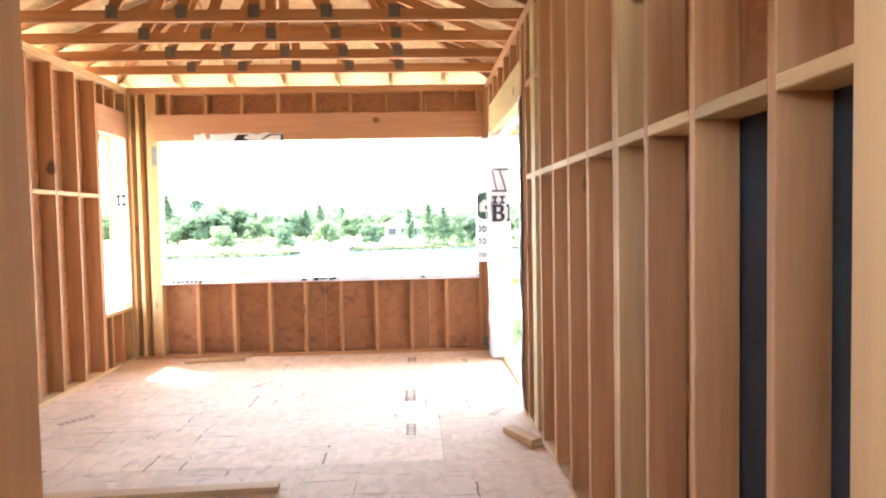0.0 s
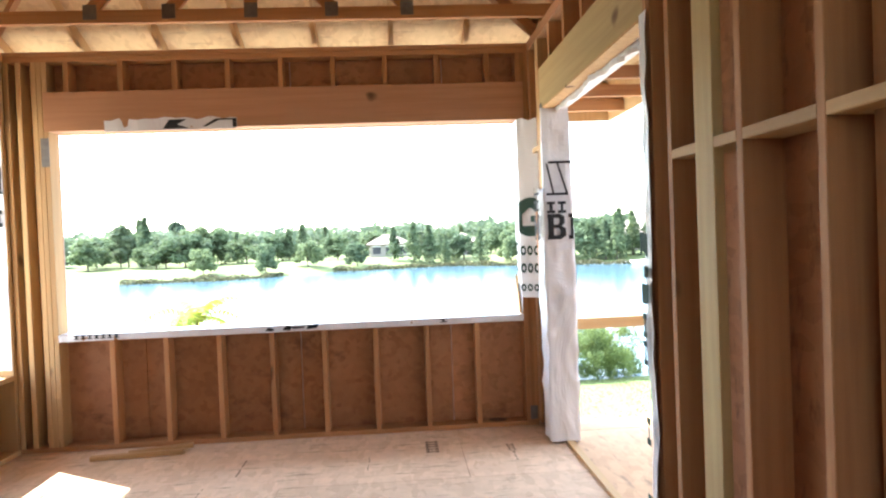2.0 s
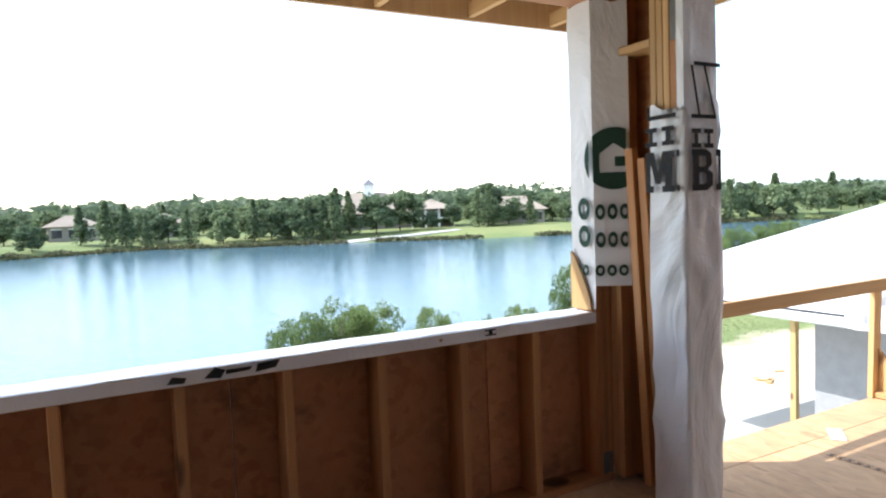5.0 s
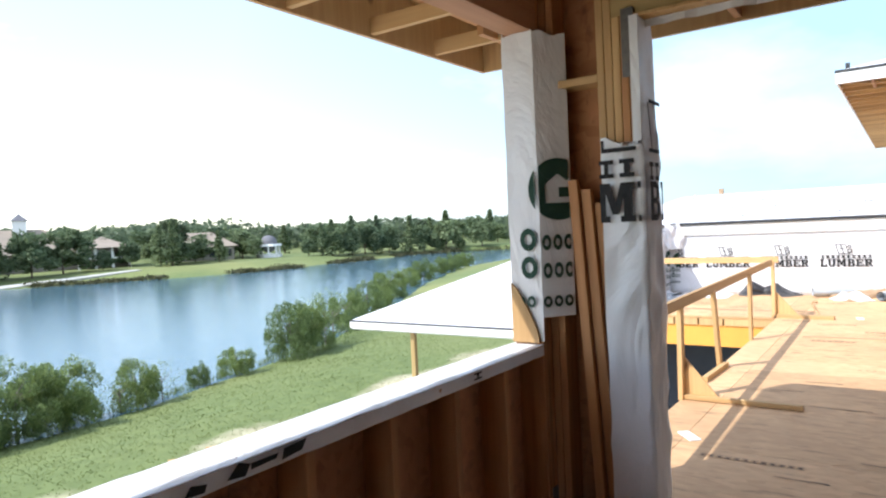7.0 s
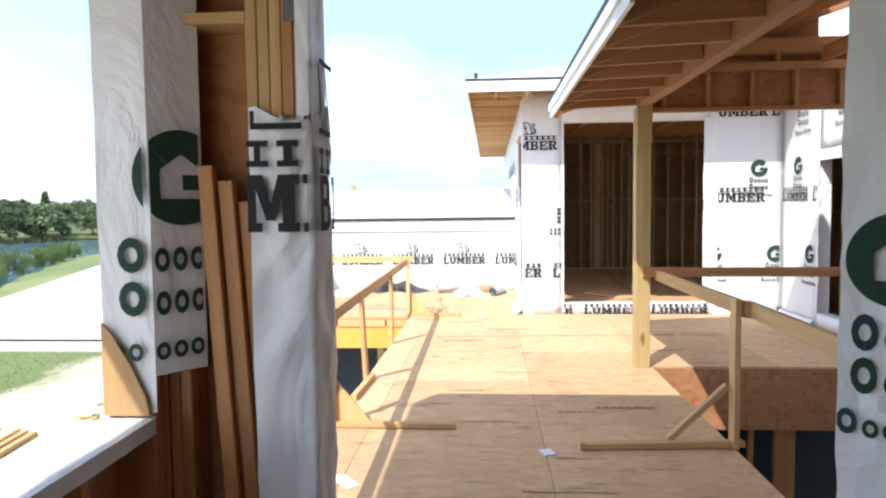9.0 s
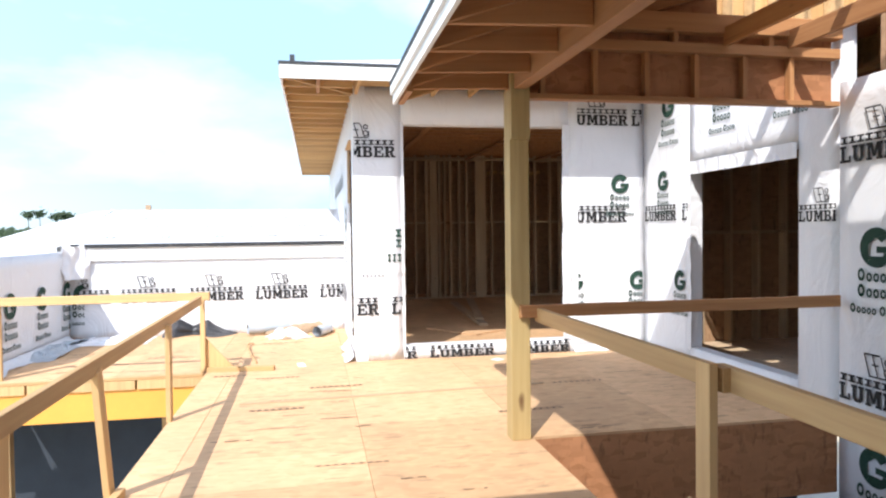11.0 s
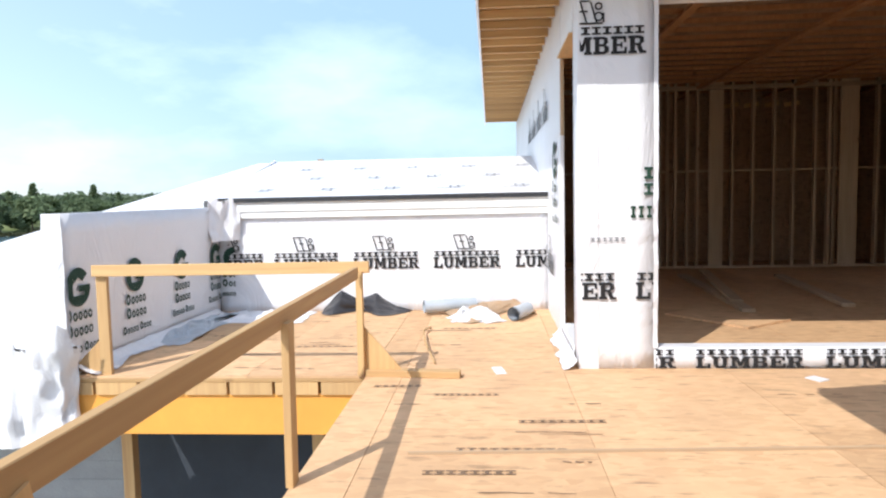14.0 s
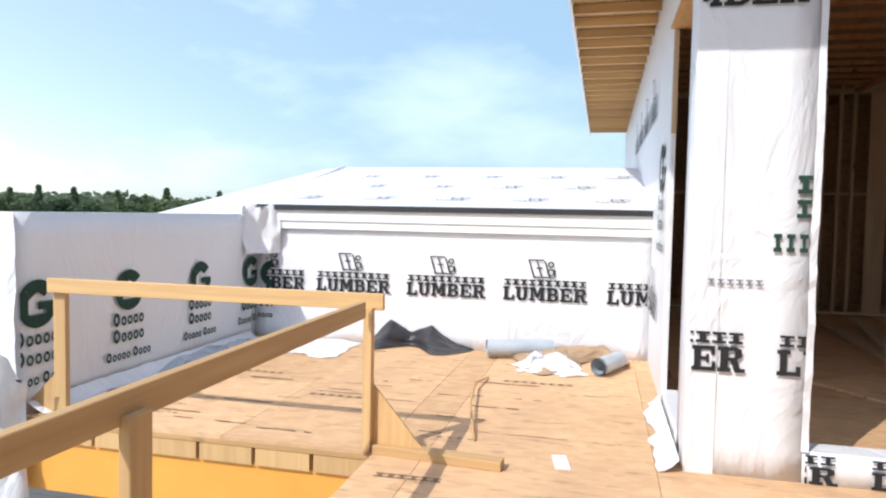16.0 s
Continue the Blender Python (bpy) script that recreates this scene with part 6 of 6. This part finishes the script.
for k in range(8):
    a = k * math.pi / 4
    cx, cy = QX + 2.1 * math.cos(a), QY + 2.1 * math.sin(a)
    obj("column", box(cx - 0.14, cx + 0.14, cy - 0.14, cy + 0.14, gz.location.z - 0.3, gz.location.z + 2.4), FASCIA, gz)
bm = bmesh.new()
bmesh.ops.create_uvsphere(bm, u_segments=16, v_segments=8, radius=1.8)
obj("dome", bm, GREY_ROOF, gz, Matrix.Translation((QX, QY, gz.location.z + 2.8)))
for nm, r0, r1, dp, zz in (("eave_ring", 2.7, 2.5, 0.45, 2.5), ("base_wall", 2.6, 2.6, 0.8, 0.3)):
    bm = bmesh.new()
    bmesh.ops.create_cone(bm, cap_ends=True, segments=16, radius1=r0, radius2=r1, depth=dp)
    obj(nm, bm, FASCIA, gz, Matrix.Translation((QX, QY, gz.location.z + zz)))
path_ob = obj("path", slab_mesh([(30, 108, land(30, 108) + 0.1), (31, 106.5, land(31, 106) + 0.1), (58, 101, land(58, 101) + 0.1), (58, 103, land(58, 103) + 0.1)], 0.3), SLAB)
tagged(path_ob, "pale concrete path along the far bank", "path", kind="structure")
# ---------------- guard rails ----------------
RH = 0.80
rail_l = thing("guard_rail", (2.2, 0.0, 0), "rough pine guard rail along the open well", "guard rail", "site guard rails")
lumber("top_rail", (0.19, 0.02, RH), (HX - 0.10, 0.10, RH), W, 0.089, rail_l, LUMBER_PALE, side=(0, 1, 0))
for x, lean in ((2.50, 0.02), (3.86, -0.20), (5.48, 0.0)):
    lumber("post", (x, 0.055, 0.0), (x + lean, 0.05, RH - 0.02), 0.089, W, rail_l, LUMBER_PALE, side=(1, 0, 0))
lumber("post", (HX - 0.02, 0.09, 0.002), (HX - 0.02, 0.09, RH - 0.0), 0.05, 0.05, rail_l, LUMBER_PALE)
lumber("foot_board", (2.50, 0.06, 0.025), (2.50, -0.84, 0.025), W, 0.05, rail_l, LUMBER_PALE, side=(0, 0, 1))
lumber("foot_board", (3.15, 0.03, 0.025), (3.88, 0.00, 0.025), 0.05, 0.05, rail_l, LUMBER_PALE)
lumber("foot_board", (HX + 0.02, 0.12, 0.025), (HX - 0.05, -0.66, 0.025), 0.05, 0.089, rail_l, LUMBER_PALE, side=(0, 0, 1))


def gusset(parent, x, y, h, run):
    bm = bmesh.new()
    pr = [(0, 0), (-run, 0), (-run * 0.85, h * 0.12), (0, h)]
    a = [bm.verts.new((x - 0.008, y + u, 0.02 + v)) for u, v in pr]
    b = [bm.verts.new((x + 0.008, y + u, 0.02 + v)) for u, v in pr]
    bm.faces.new(a)
    bm.faces.new(b[::-1])
    for k in range(4):
        bm.faces.new((a[k], b[k], b[(k + 1) % 4], a[(k + 1) % 4]))
    part("gusset", bm, LUMBER_PALE, parent)


gusset(rail_l, 2.53, 0.03, 0.33, 0.28)
gusset(rail_l, HX + 0.01, 0.07, 0.36, 0.32)
rail_t = thing("guard_rail", (HX + 0.02, 2.1, 0), "pine guard rail across the terrace edge", "guard rail", "site guard rails")
lumber("top_rail", (HX + 0.02, 0.02, RH + 0.03), (HX + 0.02, 2.2, RH + 0.03), W, 0.089, rail_t, LUMBER_PALE, side=(1, 0, 0))
lumber("post", (HX + 0.06, 2.15, 0.0), (HX + 0.06, 2.15, RH + 0.07), W, 0.089, rail_t, LUMBER_PALE, side=(1, 0, 0))
gusset(rail_t, HX + 0.09, 2.18, 0.28, -0.3)
rail_r = thing("guard_rail", (2.2, -2.66, 0), "rough pine guard rail round the stairwell", "guard rail", "site guard rails")
RR = 0.90
lumber("top_rail", (PX - 0.05, -2.69, RR), (2.15, -2.72, RR), W, 0.10, rail_r, LUMBER_PALE, side=(0, 1, 0))
lumber("top_rail", (2.25, -2.755, RR + 0.0), (0.20, -2.74, RR - 0.02), W, 0.10, rail_r, LUMBER_PALE, side=(0, 1, 0))
lumber("post", (2.20, -2.66, 0.0), (2.20, -2.66, RR + 0.07), 0.10, W, rail_r, LUMBER_PALE, side=(1, 0, 0))
lumber("brace", (2.22, -2.62, 0.40), (2.22, -2.25, 0.04), 0.05, W, rail_r, LUMBER_PALE)
lumber("foot_board", (2.20, -2.72, 0.025), (2.12, -1.66, 0.025), W, 0.06, rail_r, LUMBER_PALE, side=(0, 0, 1))
rail_e = thing("guard_rail", (PX, -4.0, 0), "pine guard rail from the porch post to the wall", "guard rail", "site guard rails")
lumber("top_rail", (PX - 0.085, -2.55, 0.93), (PX - 0.06, -5.18, 0.92), W, 0.089, rail_e, LUMBER, side=(1, 0, 0))

# ---------------- loose things ----------------
for k, (dy, dz) in enumerate(((-0.13, 0.0), (-0.19, -0.05), (-0.25, -0.12))):
    b = lumber("loose_board", (0.018 + 0.02 * k, dy - 0.02, 1.72 + dz), (0.03 + 0.03 * k, dy - 0.10, 0.05), W, 0.05, None, LUMBER, side=(1, 0, 0))
    tagged(b, "pine board leaning in the corner stud bay", "board", "boards leaning in the corner")
b = lumber("loose_board", (-0.05, -3.32, 0.03), (-0.20, -3.02, 0.03), 0.05, 0.09, None, LUMBER_PALE, side=(0, 0, 1))
tagged(b, "short pine offcut lying by the stud wall", "board")
for p, q in (((-3.4, -0.28, 0.02), (-2.75, -0.22, 0.02)), ((-3.15, -0.22, 0.025), (-2.7, -0.14, 0.04))):
    b = lumber("wood_strip", p, q, 0.035, 0.04, None, LUMBER_PALE, side=(0, 0, 1))
    tagged(b, "pale wood strip lying by the low wall", "board", "strips by the low wall")
b = lumber("loose_board", (-3.1, -3.97, 0.02), (-1.65, -3.90, 0.02), 0.038, 0.09, None, LUMBER_PALE, side=(0, 0, 1))
tagged(b, "pine board lying on the room floor", "board")
# stamps and dark scuffs on floors
marks = structure("floor_stamps", "faded dark stamps printed on the subfloor", "print")
for x, y, n, w, h, turn in ((-0.85, -0.55, 5, 0.055, 0.09, 90), (-0.86, -2.1, 7, 0.055, 0.09, 90), (-0.86, -3.0, 5, 0.055, 0.07, 90), (-2.35, -1.5, 6, 0.05, 0.06, 60), (-3.6, -2.5, 6, 0.05, 0.06, 55), (-0.25, -2.6, 6, 0.04, 0.05, 60), (-0.30, -0.6, 4, 0.04, 0.05, 90),
                            (2.9, -1.6, 6, 0.05, 0.03, -90), (4.12, -1.1, 9, 0.055, 0.02, -90), (5.9, -0.7, 10, 0.06, 0.05, -90), (6.0, -3.4, 9, 0.06, 0.05, -90), (8.4, 0.9, 8, 0.07, 0.04, -90), (9.2, -0.4, 8, 0.07, 0.04, -90), (8.9, 1.9, 8, 0.07, 0.04, -90), (1.2, -0.4, 12, 0.05, 0.04, -90), (6.9, -0.5, 9, 0.05, 0.04, -90)):
    a = radians(turn)
    part("floor_stamp", print_mesh(letters(0, 0, n, w, h, 0.25), (x, y, 0.0), (math.cos(a), math.sin(a), 0), (-math.sin(a), math.cos(a), 0), 0.003), INK_FADED, marks)
# crumpled wraps along the terrace wall


def crumple(name, x0, x1, y0, y1, h, mat, label, cat, seed, turn=0.0):
    bm = bmesh.new()
    n, mrow = 46, 22
    g = []
    for r in range(mrow + 1):
        line = []
        for c in range(n + 1):
            u, v = c / n, r / mrow
            x, y = x0 + (x1 - x0) * u, y0 + (y1 - y0) * v
            rim = min(1.0, 4 * min(u, v, 1 - u, 1 - v))
            fold = 1.0 - abs(noise.noise((u * 3.1 + seed, v * 2.3, 0.3))) * 2.2
            crease = 1.0 - abs(noise.noise((u * 8 + seed, v * 7, 1.7))) * 2.0
            z = 0.004 + h * rim * max(0.0, 0.55 * fold + 0.35 * crease + 0.12 * noise.noise((u * 21, v * 21, seed)))
            line.append(bm.verts.new((x + 0.16 * noise.noise((u * 4, v * 4, seed + 3)), y + 0.16 * noise.noise((u * 4, v * 4, seed + 9)), max(0.003, z))))
        g.append(line)
    for r in range(mrow):
        for c in range(n):
            bm.faces.new((g[r][c], g[r][c + 1], g[r + 1][c + 1], g[r + 1][c]))
    return tagged(obj(name, bm, mat), label, cat)


def drape(name, x_wall, ya, yb, depth, heights, mat, label, cat, seed, ripple=0.012):
    """A stiff sheet on the floor that leans up against a wall in peaks."""
    bm = bmesh.new()
    n, mrow = 48, 14
    g = []
    for r in range(mrow + 1):
        v = r / mrow
        line = []
        for c in range(n + 1):
            u = c / n
            h = float(np.interp(u, [q[0] for q in heights], [q[1] for q in heights]))
            front = depth * (0.55 + 0.45 * math.sin(u * 9 + seed)) * (0.35 + 0.65 * math.sin(math.pi * min(1, max(0, u))) ** 0.5)
            z = 0.006 + h * (1 - v) ** 1.15 + ripple * abs(noise.noise((u * 9 + seed, v * 5, 0.4)))
            line.append(bm.verts.new((x_wall - 0.02 - front * v - 0.02 * noise.noise((u * 6, v * 3, seed)), ya + (yb - ya) * u + 0.03 * noise.noise((u * 5, v * 4, seed + 2)), z)))
        g.append(line)
    for r in range(mrow):
        for c in range(n):
            bm.faces.new((g[r][c], g[r][c + 1], g[r + 1][c + 1], g[r + 1][c]))
    return tagged(obj(name, bm, mat), label, cat)


drape("felt_sheet", TX, 1.12, 0.05, 0.42, ((0, 0.0), (0.20, 0.25), (0.40, 0.13), (0.60, 0.21), (0.8, 0.06), (1, 0.0)), BLACK_FELT, "stiff black felt sheet in peaks against the terrace wall", "sheet", 1.0)
drape("crumpled_paper", 10.25, -0.12, -1.40, 0.75, ((0, 0.02), (0.15, 0.13), (0.35, 0.06), (0.55, 0.10), (0.8, 0.13), (1, 0.0)), CARD, "crumpled brown paper sheet on the terrace", "sheet", 4.0, 0.05)
crumple("crumpled_foil", 9.55, 9.95, -0.98, -0.45, 0.16, WRAP, "crumpled white foil on the terrace", "bundle", 7.0)

def skirt(p, q, out, label, seed):
    """A narrow strip of loose wrap from the foot of a wall out over the floor."""
    p, q, out = Vector(p), Vector(q), Vector(out)
    bm = bmesh.new()
    n = max(12, int((q - p).length / 0.06))
    rows = []
    for c in range(n + 1):
        u = c / n
        wide = 0.65 + 0.5 * noise.noise((u * 7 + seed, 0.3, 1.0))
        line = []
        for v in (0.0, 0.3, 0.65, 1.0):
            z = 0.07 * (1 - v) ** 2 + 0.004 + 0.02 * abs(noise.noise((u * 16 + seed, v * 3, 2.0)))
            line.append(bm.verts.new(p.lerp(q, u) + out * (v * wide) + Vector((0, 0, z))))
        rows.append(line)
    for a, b in zip(rows, rows[1:]):
        for c in range(3):
            bm.faces.new((a[c], b[c], b[c + 1], a[c + 1]))
    return tagged(obj("wrap_skirt", bm, WRAP), label, "wrap", "loose wrap along the walls")


skirt((7.56, GY + 0.02, 0), (8.88, GY + 0.02, 0), (0, 0.15, 0), "loose white wrap lying along the wing wall", 3.0)
skirt((7.45, TY - 0.02, 0), (10.2, TY - 0.02, 0), (0, -0.26, 0), "loose white wrap lying along the low wall", 5.0)
skirt((6.6, CY + 0.02, 0), (7.58, CY + 0.02, 0), (0, 0.16, 0), "loose white wrap lying along the courtyard wall", 8.0)
skirt((GX - 0.02, -4.25, 0), (GX - 0.02, -5.15, 0), (-0.14, 0, 0), "loose white wrap lying along the courtyard wall", 9.0)


def open_roll(x, y, z, turn, length, radius):
    bm = bmesh.new()
    bmesh.ops.create_cone(bm, cap_ends=False, segments=18, radius1=radius, radius2=radius * 0.94, depth=length)
    inner = [bm.verts.new(w.co * 1.0) for w in bm.verts[:]]
    for w in inner:
        w.co.x *= 0.8
        w.co.y *= 0.8
    faces = [[bm.verts[:].index(w) for w in f.verts] for f in bm.faces]
    vs = bm.verts[:]
    half = len(inner)
    for f in faces:
        bm.faces.new([vs[k + half] for k in f[::-1]])
    tagged(obj("plastic_roll", bm, PLASTIC, None, pose(x, y, z, 90, 0, turn), True), "rolled blue-grey plastic sheet on the terrace", "roll", "rolls on the terrace")


open_roll(10.12, -0.42, 0.10, 20, 0.62, 0.075)
open_roll(9.78, -1.22, 0.08, 65, 0.40, 0.075)
crumple("foil_scrap", 8.5, 10.3, 2.05, 2.37, 0.10, PLASTIC, "pale blue wrap scraps along the low wall", "wrap", 9.0)
crumple("foil_scrap", 9.6, 10.3, 1.2, 2.25, 0.08, WRAP, "white wrap scraps in the terrace corner", "wrap", 12.0)
torn = obj("torn_wrap", sheet([(TX - 0.05, TY - 0.30), (TX - 0.12, TY - 0.18), (TX - 0.17, TY - 0.07), (TX - 0.30, TY - 0.03)], 0.88, TT + 0.03, 0.09, 0.03, 77, 0.2), WRAP, smooth=True)
tagged(torn, "torn white wrap hanging in the terrace corner", "wrap")
torn2 = obj("torn_wrap", sheet([(7.36, TY - 0.10), (7.24, TY - 0.02), (7.18, TY + 0.35), (7.28, TY + 0.7)], -0.5, 0.30, 0.10, 0.035, 83, 0.3), WRAP, smooth=True)
tagged(torn2, "torn white wrap hanging off the low wall end", "wrap")
for x, y, sx, sy, t in ((2.05, -1.45, 0.05, 0.04, 20), (1.55, -0.25, 0.10, 0.04, 40), (7.55, -0.95, 0.10, 0.04, 10), (7.3, -3.2, 0.06, 0.05, 30)):
    o = obj("wrap_scrap", box(-sx, sx, -sy, sy, 0.0, 0.006), WRAP, None, pose(x, y, 0.001, 0, 0, t))
    tagged(o, "small white scrap on the deck", "scrap", "scraps on the deck")
strip = thing("chalk_strip", (6.0, -1.9, 0), "long pale lath lying across the deck", "lath")
lumber("lath", (5.86, -0.45, 0.006), (6.0, -3.3, 0.006), 0.022, 0.010, strip, LUMBER_GREY, side=(0, 0, 1))
for p, q in (((13.2, -3.9, 0.045), (9.9, -3.7, 0.045)), ((13.0, -5.3, 0.045), (10.2, -4.9, 0.045)), ((13.4, -4.3, 0.085), (10.4, -3.75, 0.065))):
    b = lumber("loose_board", p, q, 0.04, 0.14, None, LUMBER_GREY, side=(0, 0, 1))
    tagged(b, "grey board lying inside the wing", "board", "boards inside the wing")
o = obj("ply_offcut", box(-0.5, 0.5, -0.35, 0.35, 0, 0.018), OSB_DECK, None, pose(9.6, -3.35, 0.022, 0, 0, 35))
tagged(o, "strand board offcut on the wing floor", "board")
# site things on the sand below
for k in range(3):
    b = lumber("loose_board", (7.6 + 0.15 * k, 9.0 + 0.2 * k, GZ + 0.05 + 0.03 * k), (12.4 + 0.1 * k, 9.5 + 0.28 * k, GZ + 0.05), 0.09, 0.14, None, LUMBER_PALE, side=(0, 0, 1))
    tagged(b, "long pine board lying on the sand", "board", "boards on the sand")
crate = thing("timber_crate", (5.8, 10.1, GZ), "open timber box standing on the sand", "crate")
for dx, dy, sx, sy in ((-0.6, 0, 0.03, 0.35), (0.6, 0, 0.03, 0.35), (0, -0.36, 0.62, 0.03), (0, 0.36, 0.62, 0.03)):
    part("side_board", box(5.8 + dx - sx, 5.8 + dx + sx, 10.1 + dy - sy, 10.1 + dy + sy, GZ, GZ + 0.62), LUMBER_PALE, crate)
part("lid_board", box(5.15, 6.45, 9.7, 10.5, GZ + 0.621, GZ + 0.65), LUMBER_PALE, crate)
stack = thing("block_stack", (7.0, 5.2, GZ), "stack of dark bricks on the slab", "brick stack")
for r in range(4):
    for c in range(4):
        part("brick", box(6.7 + 0.23 * c, 6.7 + 0.23 * c + 0.215, 5.0, 5.4, GZ + 0.06 + 0.17 * r, GZ + 0.06 + 0.17 * r + 0.16), BLOCK, stack)
rng2 = random.Random(8)
for k in range(26):
    x, y = rng2.uniform(3, 15), rng2.uniform(8.6, 12.5)
    b = lumber("wood_scrap", (x, y, GZ + 0.03), (x + rng2.uniform(-0.5, 0.5), y + rng2.uniform(-0.4, 0.4) + 0.05, GZ + 0.03), 0.04, rng2.uniform(0.06, 0.14), None, LUMBER_PALE, side=(0, 0, 1))
    tagged(b, "wood scrap lying on the sand", "scrap", "scraps on the sand")

# long dark scratches and dirt streaks on the deck boards
rng3 = random.Random(21)


def streak_marks(x0, x1, y0, y1, count, length, width):
    out = []
    for k in range(count):
        x, y, ln, w = rng3.uniform(x0, x1), rng3.uniform(y0, y1), length * rng3.uniform(0.3, 1.3), width * rng3.uniform(0.4, 1.4)
        n = 7
        side = [(x + 0.010 * noise.noise((k, j * 0.7, 2.0)) + w * 0.5 * rng3.uniform(0.2, 1.0), y + ln * j / n) for j in range(n + 1)]
        back = [(x + 0.010 * noise.noise((k, j * 0.7, 2.0)) - w * 0.5 * rng3.uniform(0.2, 1.0), y + ln * j / n) for j in range(n, -1, -1)]
        for j in range(n):
            if rng3.random() < 0.75:
                out.append([side[j], side[j + 1], back[n - j - 1], back[n - j]])
    return out


for x0, x1, y0, y1, count in ((0.4, 4.2, -2.5, -0.6, 14), (4.5, 7.3, -4.6, -0.4, 22), (7.6, 10.0, -1.3, 1.7, 34)):
    part("dirt_streak", print_mesh(streak_marks(x0, x1, y0, y1, count, 0.42, 0.022), (0, 0, 0), (1, 0, 0), (0, 1, 0), 0.0025), INK_FADED, marks)
part("dirt_streak", print_mesh(streak_marks(-3.7, -0.3, -5.5, -0.4, 46, 0.30, 0.016), (0, 0, 0), (1, 0, 0), (0, 1, 0), 0.0025), INK_FADED, marks)
# dark smeared stamps on the outer boards
for x, y, n in ((6.35, -1.05, 9), (5.1, -2.6, 10), (5.6, -0.55, 8), (7.1, -0.05, 6), (3.0, -1.9, 8)):
    part("floor_stamp", print_mesh(letters(0, 0, n, 0.058, 0.05, 0.12), (x, y, 0.0), (0.02, -1, 0), (1, 0.02, 0), 0.003), INK_FADED, marks)
# a bent thin stick on the terrace
bm = bmesh.new()
spots = [Vector((9.25, -0.27, 0.012)), Vector((8.9, -0.23, 0.05)), Vector((8.3, -0.31, 0.06)), Vector((7.75, -0.44, 0.012))]
for p, q in zip(spots, spots[1:]):
    m = Matrix.Translation((p + q) / 2) @ (q - p).to_track_quat("Z", "Y").to_matrix().to_4x4()
    bmesh.ops.create_cone(bm, cap_ends=True, segments=6, radius1=0.009, radius2=0.009, depth=(q - p).length + 0.006, matrix=m)
tagged(obj("bent_stick", bm, LUMBER_PALE), "thin bent pale stick lying on the terrace", "stick")
# studs under the stairwell rim
for y, w in ((-3.63, 0.05), (-3.95, 0.20)):
    c = lumber("stair_post", (4.47, y, GZ + 0.06), (4.47, y, -0.37), 0.05, w, None, LUMBER, side=(1, 0, 0))
    tagged(c, "bare stud in the shaded storey below", "stud", "studs below the stairwell")
